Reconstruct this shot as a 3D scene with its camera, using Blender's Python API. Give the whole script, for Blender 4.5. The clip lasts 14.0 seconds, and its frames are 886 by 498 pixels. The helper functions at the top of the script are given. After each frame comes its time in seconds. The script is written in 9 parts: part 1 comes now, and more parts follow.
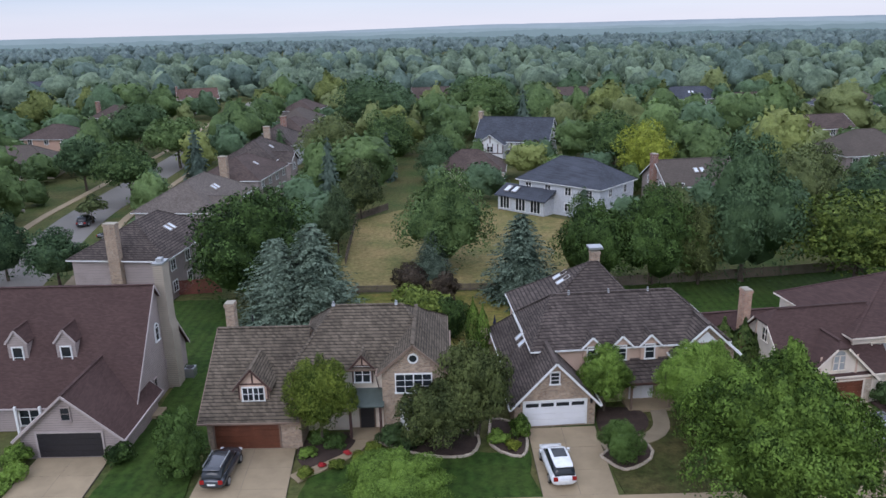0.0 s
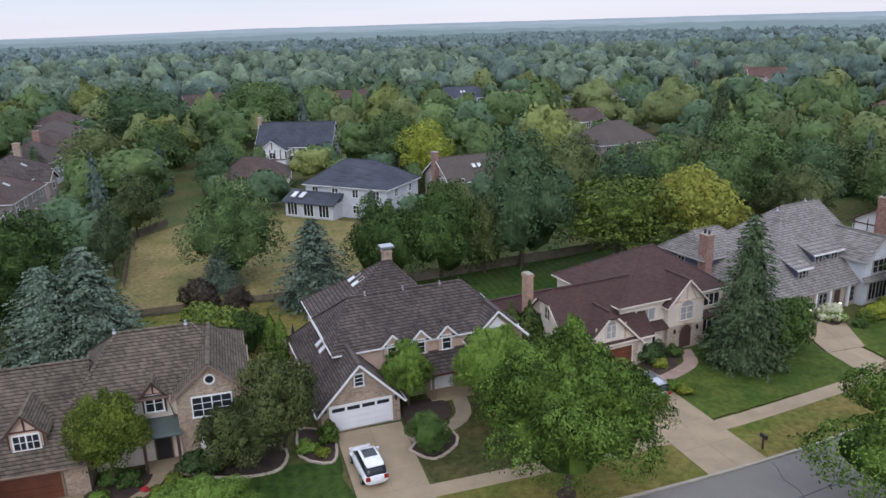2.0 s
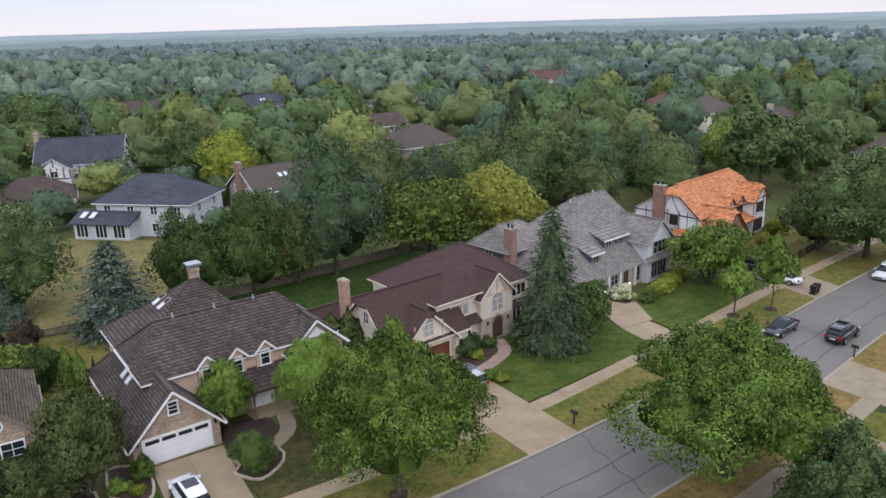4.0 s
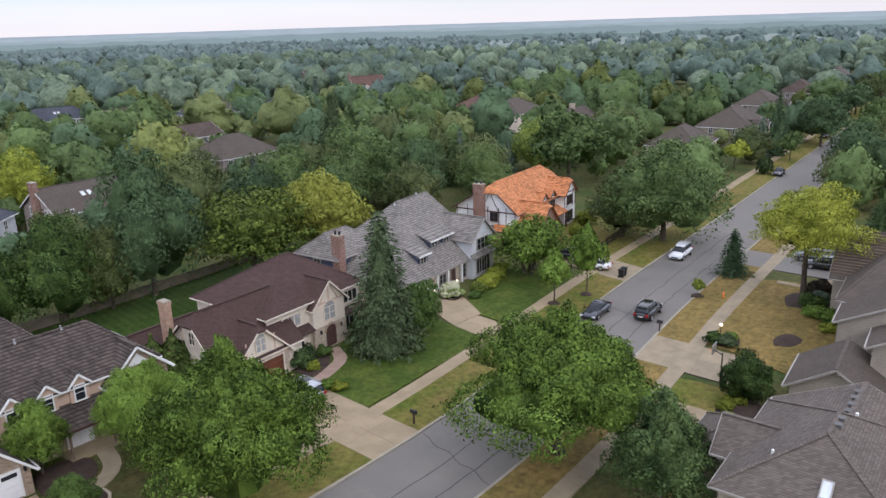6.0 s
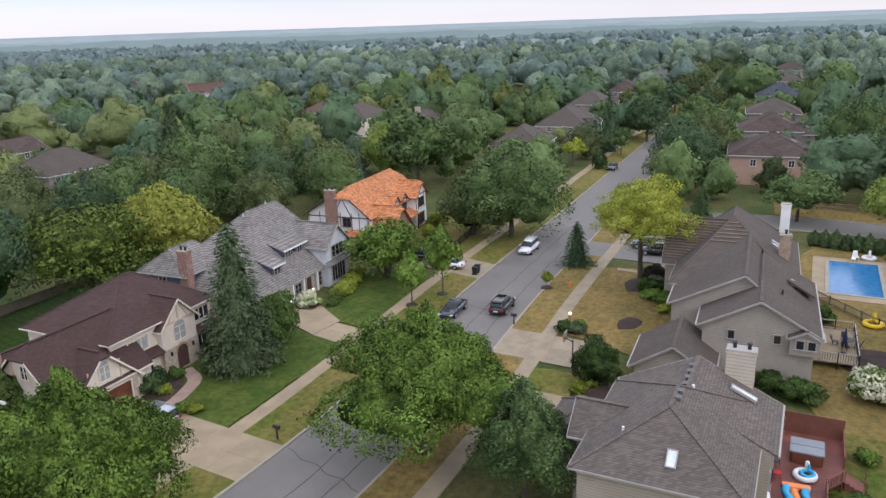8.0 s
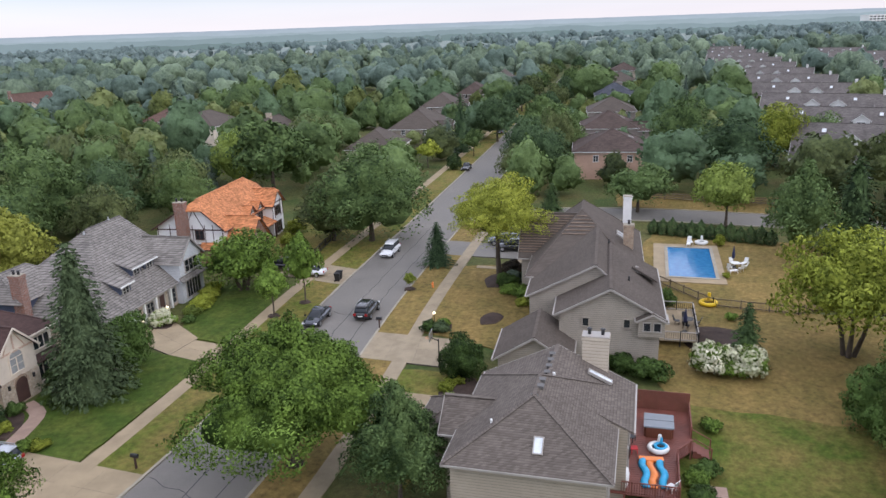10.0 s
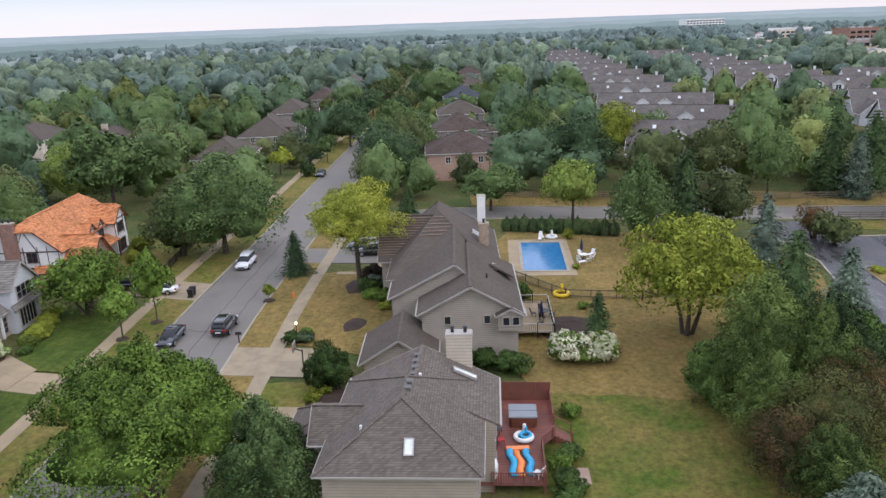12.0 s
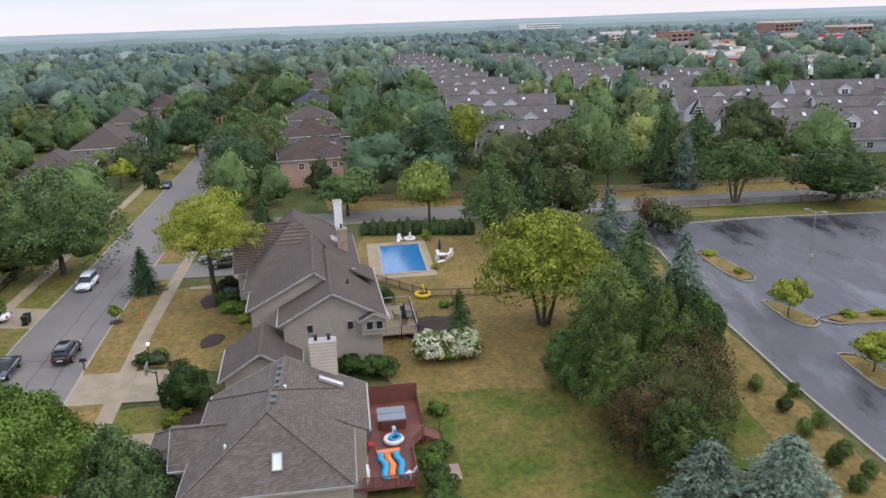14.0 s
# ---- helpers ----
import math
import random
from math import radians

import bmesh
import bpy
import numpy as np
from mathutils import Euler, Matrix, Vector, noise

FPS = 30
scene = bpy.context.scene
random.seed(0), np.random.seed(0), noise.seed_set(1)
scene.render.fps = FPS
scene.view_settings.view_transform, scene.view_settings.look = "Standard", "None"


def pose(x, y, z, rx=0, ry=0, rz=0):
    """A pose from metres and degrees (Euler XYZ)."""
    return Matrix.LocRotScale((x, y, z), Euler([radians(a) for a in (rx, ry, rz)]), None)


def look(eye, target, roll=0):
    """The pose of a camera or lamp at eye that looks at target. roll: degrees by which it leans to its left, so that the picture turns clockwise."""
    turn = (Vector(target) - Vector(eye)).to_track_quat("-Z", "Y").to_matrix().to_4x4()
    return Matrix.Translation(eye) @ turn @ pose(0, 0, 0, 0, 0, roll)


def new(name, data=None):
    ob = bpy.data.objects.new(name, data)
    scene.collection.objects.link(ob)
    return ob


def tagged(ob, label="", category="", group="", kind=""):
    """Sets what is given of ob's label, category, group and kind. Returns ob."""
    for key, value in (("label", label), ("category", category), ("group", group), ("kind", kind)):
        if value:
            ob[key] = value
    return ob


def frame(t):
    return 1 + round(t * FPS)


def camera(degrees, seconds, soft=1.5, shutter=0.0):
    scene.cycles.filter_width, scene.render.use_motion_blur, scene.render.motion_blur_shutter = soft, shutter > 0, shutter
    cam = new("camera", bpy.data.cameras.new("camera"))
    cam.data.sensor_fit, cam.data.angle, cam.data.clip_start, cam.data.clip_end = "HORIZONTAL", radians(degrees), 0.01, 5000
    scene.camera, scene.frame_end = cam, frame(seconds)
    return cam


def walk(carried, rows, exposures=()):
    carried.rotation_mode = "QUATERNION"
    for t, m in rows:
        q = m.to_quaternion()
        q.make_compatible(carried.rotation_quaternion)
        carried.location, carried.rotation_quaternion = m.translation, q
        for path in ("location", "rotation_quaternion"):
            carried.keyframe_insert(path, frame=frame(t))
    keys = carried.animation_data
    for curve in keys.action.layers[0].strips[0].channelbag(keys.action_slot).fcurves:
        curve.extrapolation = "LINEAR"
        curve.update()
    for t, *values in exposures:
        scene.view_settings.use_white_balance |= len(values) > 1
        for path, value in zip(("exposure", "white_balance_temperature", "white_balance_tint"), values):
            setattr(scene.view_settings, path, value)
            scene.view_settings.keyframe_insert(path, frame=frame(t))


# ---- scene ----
cam = camera(61.38, 14.0)
walk(cam, [
    (0.0, pose(0, 0, 31, 73.328, 1.298, -0.000)),
    (0.5, pose(0, 0, 31, 73.236, 1.278, -4.535)),
    (1.0, pose(0, 0, 31, 73.196, 1.397, -9.162)),
    (1.5, pose(0, 0, 31, 73.176, 1.475, -13.210)),
    (2.0, pose(0, 0, 31, 73.178, 1.515, -16.603)),
    (2.5, pose(0, 0, 31, 73.208, 1.570, -20.372)),
    (3.0, pose(0, 0, 31, 73.215, 1.576, -23.972)),
    (5.5, pose(0, 0, 31, 73.237, 1.622, -42.196)),
    (6.0, pose(0, 0, 31, 73.247, 1.690, -45.228)),
    (6.5, pose(0, 0, 31, 73.236, 1.705, -48.364)),
    (7.0, pose(0, 0, 31, 73.236, 1.796, -51.097)),
    (7.5, pose(0, 0, 31, 73.228, 1.853, -53.995)),
    (8.0, pose(0, 0, 31, 73.235, 1.844, -56.867)),
    (10.5, pose(0, 0, 31, 73.147, 1.922, -70.855)),
    (11.0, pose(0, 0, 31, 73.139, 1.925, -73.668)),
    (11.5, pose(0, 0, 31, 73.125, 1.954, -76.164)),
    (12.0, pose(0, 0, 31, 73.115, 1.974, -79.259)),
    (12.5, pose(0, 0, 31, 73.080, 1.981, -82.081)),
    (13.0, pose(0, 0, 31, 73.071, 2.002, -84.919)),
    (13.5, pose(0, 0, 31, 73.054, 1.985, -87.755)),
    (14.0, pose(0, 0, 31, 73.027, 1.932, -90.508)),
], exposures=[(0.0, -0.12, 5850, 16), (3.0, -0.01, 6200, 16), (6.5, 0.08, 6350, 16), (14.0, 0.12, 6380, 16)])

# ---- world and light: a high, even overcast ----
world = bpy.data.worlds.new("overcast")
scene.world = world
world.use_nodes = True
wn, wl = world.node_tree.nodes, world.node_tree.links
wn.clear()
SUN_UP, SUN_ROUND = radians(38), radians(200)
sky = wn.new("ShaderNodeTexSky")
sky.sky_type, sky.sun_disc, sky.sun_elevation, sky.sun_rotation = "NISHITA", False, SUN_UP, SUN_ROUND
clear = wn.new("ShaderNodeBackground")
clear.inputs["Strength"].default_value = 0.05
wl.new(sky.outputs[0], clear.inputs["Color"])
wco = wn.new("ShaderNodeTexCoord")
wmap = wn.new("ShaderNodeMapping")
wmap.inputs["Scale"].default_value = (1.6, 1.6, 14)
wl.new(wco.outputs["Generated"], wmap.inputs["Vector"])
wno = wn.new("ShaderNodeTexNoise")
wno.inputs["Scale"].default_value, wno.inputs["Detail"].default_value = 1.3, 4
wl.new(wmap.outputs[0], wno.inputs["Vector"])
wramp = wn.new("ShaderNodeValToRGB")
wramp.color_ramp.elements[0].position, wramp.color_ramp.elements[0].color = 0.32, (0.60, 0.655, 0.74, 1)
wramp.color_ramp.elements[1].position, wramp.color_ramp.elements[1].color = 0.68, (0.82, 0.83, 0.86, 1)
wl.new(wno.outputs["Fac"], wramp.inputs["Fac"])
wsep = wn.new("ShaderNodeSeparateXYZ")
wl.new(wco.outputs["Generated"], wsep.inputs[0])
whor = wn.new("ShaderNodeValToRGB")
whor.color_ramp.elements[0].position, whor.color_ramp.elements[0].color = 0.0, (0.7, 0.66, 0.68, 1)
whor.color_ramp.elements[1].position, whor.color_ramp.elements[1].color = 0.045, (0.42, 0.475, 0.57, 1)
e = whor.color_ramp.elements.new(0.13)
e.color = (0.62, 0.66, 0.72, 1)
e = whor.color_ramp.elements.new(0.4)
e.color = (1.16, 1.2, 1.3, 1)
wl.new(wsep.outputs["Z"], whor.inputs["Fac"])
wmix = wn.new("ShaderNodeMixRGB")
wmix.blend_type = "MULTIPLY"
wmix.inputs["Fac"].default_value = 0.5
wl.new(whor.outputs[0], wmix.inputs[1])
wl.new(wramp.outputs[0], wmix.inputs[2])
cloud = wn.new("ShaderNodeBackground")
cloud.inputs["Strength"].default_value = 1.22
wl.new(wmix.outputs[0], cloud.inputs["Color"])
wadd = wn.new("ShaderNodeAddShader")
wl.new(clear.outputs[0], wadd.inputs[0])
wl.new(cloud.outputs[0], wadd.inputs[1])
wout = wn.new("ShaderNodeOutputWorld")
wl.new(wadd.outputs[0], wout.inputs["Surface"])

sun = new("sun", bpy.data.lights.new("sun", "SUN"))
sun.data.energy, sun.data.angle, sun.data.color = 0.7, radians(25), (1.0, 0.97, 0.93)
sun.matrix_world = look((0, 0, 300), (0 + math.sin(SUN_ROUND) * -300, math.cos(SUN_ROUND) * -300, 300 - 300 * math.tan(SUN_UP)))


# ---- materials ----
def mat_new(name):
    m = bpy.data.materials.new(name)
    m.use_nodes = True
    nt = m.node_tree
    nt.nodes.clear()
    out = nt.nodes.new("ShaderNodeOutputMaterial")
    b = nt.nodes.new("ShaderNodeBsdfPrincipled")
    nt.links.new(b.outputs[0], out.inputs["Surface"])
    return m, nt, b, out


def rgba(c, k=1.0):
    return (c[0] * k, c[1] * k, c[2] * k, 1)


def math_node(nt, op, a, b=None):
    n = nt.nodes.new("ShaderNodeMath")
    n.operation = op
    for i, v in enumerate((a, b)):
        if v is None:
            continue
        if isinstance(v, (int, float)):
            n.inputs[i].default_value = v
        else:
            nt.links.new(v, n.inputs[i])
    return n.outputs[0]


def noise_node(nt, vec, scale, detail=4, rough=0.6):
    n = nt.nodes.new("ShaderNodeTexNoise")
    n.inputs["Scale"].default_value, n.inputs["Detail"].default_value, n.inputs["Roughness"].default_value = scale, detail, rough
    nt.links.new(vec, n.inputs["Vector"])
    return n.outputs["Fac"]


def ramp_node(nt, fac, stops):
    r = nt.nodes.new("ShaderNodeValToRGB")
    while len(r.color_ramp.elements) < len(stops):
        r.color_ramp.elements.new(0.5)
    for el, (p, c) in zip(r.color_ramp.elements, stops):
        el.position, el.color = p, rgba(c)
    nt.links.new(fac, r.inputs["Fac"])
    return r.outputs[0]


def mix_node(nt, kind, fac, a, b):
    n = nt.nodes.new("ShaderNodeMixRGB")
    n.blend_type = kind
    for i, v in enumerate((fac, a, b)):
        if isinstance(v, (int, float)):
            n.inputs[i].default_value = v if i == 0 else (v, v, v, 1)
        elif isinstance(v, tuple):
            n.inputs[i].default_value = rgba(v)
        else:
            nt.links.new(v, n.inputs[i])
    return n.outputs[0]


def bump_node(nt, b, height, strength, dist=0.02):
    n = nt.nodes.new("ShaderNodeBump")
    n.inputs["Strength"].default_value, n.inputs["Distance"].default_value = strength, dist
    nt.links.new(height, n.inputs["Height"])
    nt.links.new(n.outputs[0], b.inputs["Normal"])


def place(nt):
    return nt.nodes.new("ShaderNodeNewGeometry").outputs["Position"]


def plain(name, c, rough=0.6, var=0.12, scale=3.0, metal=0.0, spec=0.4, fine=40.0):
    """Paint, metal, concrete: one colour with broad stains and a fine grain."""
    m, nt, b, _ = mat_new(name)
    p = place(nt)
    broad = noise_node(nt, p, scale * 0.25, 5)
    grain = noise_node(nt, p, fine, 3)
    col = ramp_node(nt, broad, [(0.3, tuple(v * (1 - var) for v in c)), (0.7, tuple(v * (1 + var) for v in c))])
    g = ramp_node(nt, grain, [(0.3, (1 - var * 0.6,) * 3), (0.7, (1 + var * 0.3,) * 3)])
    nt.links.new(mix_node(nt, "MULTIPLY", 1.0, col, g), b.inputs["Base Color"])
    b.inputs["Roughness"].default_value, b.inputs["Metallic"].default_value = rough, metal
    b.inputs["Specular IOR Level"].default_value = spec
    bump_node(nt, b, grain, 0.15, 0.01)
    return m


def shingles(name, c, course=0.1, tab=0.35, var=0.28, rough=0.85, relief=0.5, edge=0.5, stain=0.25):
    """Roof covering in courses: each tab has its own tone, each course a shadow painted under its butt."""
    m, nt, b, _ = mat_new(name)
    p = place(nt)
    s = nt.nodes.new("ShaderNodeSeparateXYZ")
    nt.links.new(p, s.inputs[0])
    zc = math_node(nt, "DIVIDE", s.outputs["Z"], course)
    row = math_node(nt, "FLOOR", zc)
    fr = math_node(nt, "FRACT", zc)
    along = math_node(nt, "ADD", s.outputs["X"], math_node(nt, "MULTIPLY", s.outputs["Y"], 0.83))
    along = math_node(nt, "ADD", math_node(nt, "DIVIDE", along, tab), math_node(nt, "MULTIPLY", row, 0.37))
    col = math_node(nt, "FLOOR", along)
    comb = nt.nodes.new("ShaderNodeCombineXYZ")
    nt.links.new(row, comb.inputs[0])
    nt.links.new(col, comb.inputs[1])
    wn_ = nt.nodes.new("ShaderNodeTexWhiteNoise")
    nt.links.new(comb.outputs[0], wn_.inputs["Vector"])
    tone = ramp_node(nt, wn_.outputs["Value"], [(0.0, tuple(v * (1 - var) for v in c)), (0.5, c), (1.0, tuple(v * (1 + var) for v in c))])
    wide = noise_node(nt, p, 0.35, 5)
    tone = mix_node(nt, "MULTIPLY", 1.0, tone, ramp_node(nt, wide, [(0.3, (1 - stain,) * 3), (0.7, (1 + stain * 0.5,) * 3)]))
    # butt shadow, put into the colour as a dark band on every course
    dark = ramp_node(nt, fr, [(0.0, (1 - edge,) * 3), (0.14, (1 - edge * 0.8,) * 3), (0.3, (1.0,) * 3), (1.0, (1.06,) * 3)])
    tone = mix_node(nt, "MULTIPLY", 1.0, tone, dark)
    nt.links.new(tone, b.inputs["Base Color"])
    b.inputs["Roughness"].default_value = rough
    b.inputs["Specular IOR Level"].default_value = 0.2
    lift = math_node(nt, "ADD", math_node(nt, "SUBTRACT", 1.0, fr), math_node(nt, "MULTIPLY", wn_.outputs["Value"], 0.5))
    bump_node(nt, b, lift, relief, 0.03)
    return m


def siding(name, c, board=0.2, var=0.06):
    m, nt, b, _ = mat_new(name)
    p = place(nt)
    s = nt.nodes.new("ShaderNodeSeparateXYZ")
    nt.links.new(p, s.inputs[0])
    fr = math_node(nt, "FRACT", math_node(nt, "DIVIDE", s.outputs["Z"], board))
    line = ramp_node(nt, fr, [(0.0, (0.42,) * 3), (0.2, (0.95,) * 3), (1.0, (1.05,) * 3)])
    broad = noise_node(nt, p, 0.8, 5)
    col = ramp_node(nt, broad, [(0.3, tuple(v * (1 - var * 2) for v in c)), (0.7, tuple(v * (1 + var) for v in c))])
    nt.links.new(mix_node(nt, "MULTIPLY", 1.0, col, line), b.inputs["Base Color"])
    b.inputs["Roughness"].default_value = 0.6
    bump_node(nt, b, math_node(nt, "SUBTRACT", 1.0, fr), 0.5, 0.02)
    return m


def masonry(name, c1, c2, mortar, bw=0.24, bh=0.08, gap=0.012):
    m, nt, b, _ = mat_new(name)
    p = place(nt)
    s = nt.nodes.new("ShaderNodeSeparateXYZ")
    nt.links.new(p, s.inputs[0])
    comb = nt.nodes.new("ShaderNodeCombineXYZ")
    nt.links.new(math_node(nt, "ADD", s.outputs["X"], s.outputs["Y"]), comb.inputs[0])
    nt.links.new(s.outputs["Z"], comb.inputs[1])
    br = nt.nodes.new("ShaderNodeTexBrick")
    br.inputs["Scale"].default_value = 1.0
    br.inputs["Brick Width"].default_value, br.inputs["Row Height"].default_value = bw, bh
    br.inputs["Mortar Size"].default_value, br.inputs["Bias"].default_value = gap, 0.0
    for k, v in (("Color1", c1), ("Color2", c2), ("Mortar", mortar)):
        br.inputs[k].default_value = rgba(v)
    nt.links.new(comb.outputs[0], br.inputs["Vector"])
    broad = noise_node(nt, p, 1.3, 5)
    fine = noise_node(nt, comb.outputs[0], 4.0, 3)
    col = mix_node(nt, "MULTIPLY", 1.0, br.outputs["Color"], ramp_node(nt, broad, [(0.3, (0.8,) * 3), (0.7, (1.12,) * 3)]))
    col = mix_node(nt, "MULTIPLY", 1.0, col, ramp_node(nt, fine, [(0.3, (0.72,) * 3), (0.7, (1.18,) * 3)]))
    nt.links.new(col, b.inputs["Base Color"])
    b.inputs["Roughness"].default_value = 0.85
    bump_node(nt, b, math_node(nt, "SUBTRACT", 1.0, br.outputs["Fac"]), 0.5, 0.012)
    return m


def grass(name, green, dry, bias=0.5, spread=0.16, scale=0.12, mow=0.0):
    """Turf: green and dry tones by broad patches, tufts and fine blades; mow adds faint mower stripes."""
    m, nt, b, _ = mat_new(name)
    p = place(nt)
    f = noise_node(nt, p, scale, 6, 0.65)
    col = ramp_node(nt, f, [(bias - spread, green), (bias + spread, dry)])
    tuft = noise_node(nt, p, 1.7, 5, 0.7)
    col = mix_node(nt, "MULTIPLY", 1.0, col, ramp_node(nt, tuft, [(0.3, (0.55,) * 3), (0.7, (1.3,) * 3)]))
    blade = noise_node(nt, p, 14.0, 3, 0.7)
    col = mix_node(nt, "MULTIPLY", 1.0, col, ramp_node(nt, blade, [(0.3, (0.78,) * 3), (0.7, (1.18,) * 3)]))
    if mow:
        s = nt.nodes.new("ShaderNodeSeparateXYZ")
        nt.links.new(p, s.inputs[0])
        w = math_node(nt, "SINE", math_node(nt, "MULTIPLY", s.outputs["X"], 6.2))
        w = math_node(nt, "ADD", math_node(nt, "MULTIPLY", w, mow), 1.0)
        col = mix_node(nt, "MULTIPLY", 1.0, col, w)
    nt.links.new(col, b.inputs["Base Color"])
    b.inputs["Roughness"].default_value, b.inputs["Specular IOR Level"].default_value = 0.9, 0.15
    bump_node(nt, b, blade, 0.6, 0.05)
    return m


def foliage(name, dark, light, trans=0.14, odd=None, grain=0.3, scale=0.6, speck=0.0):
    """Leaves: a tone for each leaf, drift between the clumps, and a little light through the blade."""
    m, nt, b, out = mat_new(name)
    geo = nt.nodes.new("ShaderNodeNewGeometry")
    info = nt.nodes.new("ShaderNodeObjectInfo")
    drift = noise_node(nt, geo.outputs["Position"], scale, 3)
    speckle = noise_node(nt, geo.outputs["Position"], speck, 2) if speck else geo.outputs["Random Per Island"]
    f = math_node(nt, "ADD", math_node(nt, "MULTIPLY", speckle, grain), math_node(nt, "MULTIPLY", drift, 1.15 - grain))
    f = math_node(nt, "ADD", f, math_node(nt, "MULTIPLY", math_node(nt, "SUBTRACT", info.outputs["Random"], 0.5), 0.25))
    stops = [(0.34, dark), (0.8, light)]
    if odd:
        stops.append((0.97, odd))
    col = ramp_node(nt, f, stops)
    nt.links.new(col, b.inputs["Base Color"])
    b.inputs["Roughness"].default_value, b.inputs["Specular IOR Level"].default_value = 0.7, 0.12
    if speck:
        bump_node(nt, b, noise_node(nt, geo.outputs["Position"], speck * 0.7, 3, 0.7), 0.7, 0.5)
    tr = nt.nodes.new("ShaderNodeBsdfTranslucent")
    nt.links.new(col, tr.inputs["Color"])
    mx = nt.nodes.new("ShaderNodeMixShader")
    mx.inputs["Fac"].default_value = trans
    nt.links.new(b.outputs[0], mx.inputs[1])
    nt.links.new(tr.outputs[0], mx.inputs[2])
    nt.links.new(mx.outputs[0], out.inputs["Surface"])
    return m


def glossy(name, c, rough=0.08, spec=0.5, metal=0.0, coat=0.0):
    m, nt, b, _ = mat_new(name)
    n = noise_node(nt, place(nt), 2.0, 3)
    nt.links.new(ramp_node(nt, n, [(0.3, tuple(v * 0.85 for v in c)), (0.7, tuple(v * 1.1 for v in c))]), b.inputs["Base Color"])
    b.inputs["Roughness"].default_value, b.inputs["Metallic"].default_value = rough, metal
    b.inputs["Specular IOR Level"].default_value, b.inputs["Coat Weight"].default_value = spec, coat
    return m


def asphalt(name, c, wet=0.0, cracks=0.6):
    m, nt, b, _ = mat_new(name)
    p = place(nt)
    streak = nt.nodes.new("ShaderNodeMapping")
    streak.inputs["Rotation"].default_value = (0, 0, 0.25)
    streak.inputs["Scale"].default_value = (0.45, 1.5, 1) if wet > 0.5 else (1, 1, 1)
    nt.links.new(p, streak.inputs["Vector"])
    broad = noise_node(nt, streak.outputs[0], 0.15, 6, 0.65)
    k = 0.55 if wet > 0.5 else 0.2
    col = ramp_node(nt, broad, [(0.32, tuple(v * (1 - k) for v in c)), (0.7, tuple(v * (1 + k) for v in c))])
    fine = noise_node(nt, p, 30.0, 2)
    col = mix_node(nt, "MULTIPLY", 1.0, col, ramp_node(nt, fine, [(0.3, (0.85,) * 3), (0.7, (1.12,) * 3)]))
    vo = nt.nodes.new("ShaderNodeTexVoronoi")
    vo.feature = "DISTANCE_TO_EDGE"
    vo.inputs["Scale"].default_value = 0.16
    warp = nt.nodes.new("ShaderNodeMixRGB")
    warp.inputs["Fac"].default_value = 0.12
    nt.links.new(p, warp.inputs[1])
    nz = nt.nodes.new("ShaderNodeTexNoise")
    nz.inputs["Scale"].default_value = 0.6
    nt.links.new(p, nz.inputs["Vector"])
    sc = nt.nodes.new("ShaderNodeVectorMath")
    sc.operation = "SCALE"
    sc.inputs["Scale"].default_value = 12.0
    nt.links.new(nz.outputs["Color"], sc.inputs[0])
    ad = nt.nodes.new("ShaderNodeVectorMath")
    nt.links.new(p, ad.inputs[0])
    nt.links.new(sc.outputs[0], ad.inputs[1])
    nt.links.new(ad.outputs[0], vo.inputs["Vector"])
    cr = ramp_node(nt, vo.outputs["Distance"], [(0.0, (1 - cracks,) * 3), (0.012, (1.0,) * 3)])
    col = mix_node(nt, "MULTIPLY", 1.0, col, cr)
    nt.links.new(col, b.inputs["Base Color"])
    r = ramp_node(nt, broad, [(0.42, (0.75 - wet * 0.72,) * 3), (0.58, (0.9 - wet * 0.2,) * 3)])
    nt.links.new(r, b.inputs["Roughness"])
    b.inputs["Specular IOR Level"].default_value = 0.3 + wet * 0.2
    bump_node(nt, b, fine, 0.2, 0.01)
    return m


GRASS = grass("meadow", (0.055, 0.085, 0.022), (0.15, 0.125, 0.05), 0.55, 0.2)
LAWN_GREEN = grass("lawn_green", (0.05, 0.086, 0.013), (0.112, 0.13, 0.025), 0.6, 0.2, 0.25)
LAWN_DEEP = grass("lawn_deep", (0.03, 0.062, 0.01), (0.062, 0.095, 0.018), 0.6, 0.2, 0.25, 0.12)
LAWN_MIX = grass("lawn_mixed", (0.092, 0.122, 0.018), (0.21, 0.16, 0.05), 0.5, 0.14, 0.2)
LAWN_HALF = grass("lawn_half_green", (0.07, 0.108, 0.015), (0.18, 0.142, 0.042), 0.5, 0.14, 0.2)
# brownish olive lawn, its colour darkened for the shade of the trees
LAWN_TREE_SHADE = grass("lawn_olive_shaded", (0.042, 0.058, 0.014), (0.105, 0.088, 0.034), 0.5, 0.16, 0.25)
LAWN_DRY = grass("lawn_dry", (0.14, 0.118, 0.034), (0.25, 0.172, 0.06), 0.45, 0.18, 0.25)
FIELD_DRY = grass("lawn_tan", (0.135, 0.14, 0.045), (0.25, 0.19, 0.08), 0.5, 0.15, 0.12)
# far fields: the blue-grey haze of distance is mixed into the grass colour
FAR_FIELD_HAZE = grass("far_field", (0.19, 0.24, 0.215), (0.25, 0.285, 0.25), 0.5, 0.2, 0.004)
SOIL = plain("mulch", (0.052, 0.034, 0.026), 0.95, 0.35, 4, fine=25)
ROAD = asphalt("street_asphalt", (0.178, 0.165, 0.146), 0.1, 0.12)
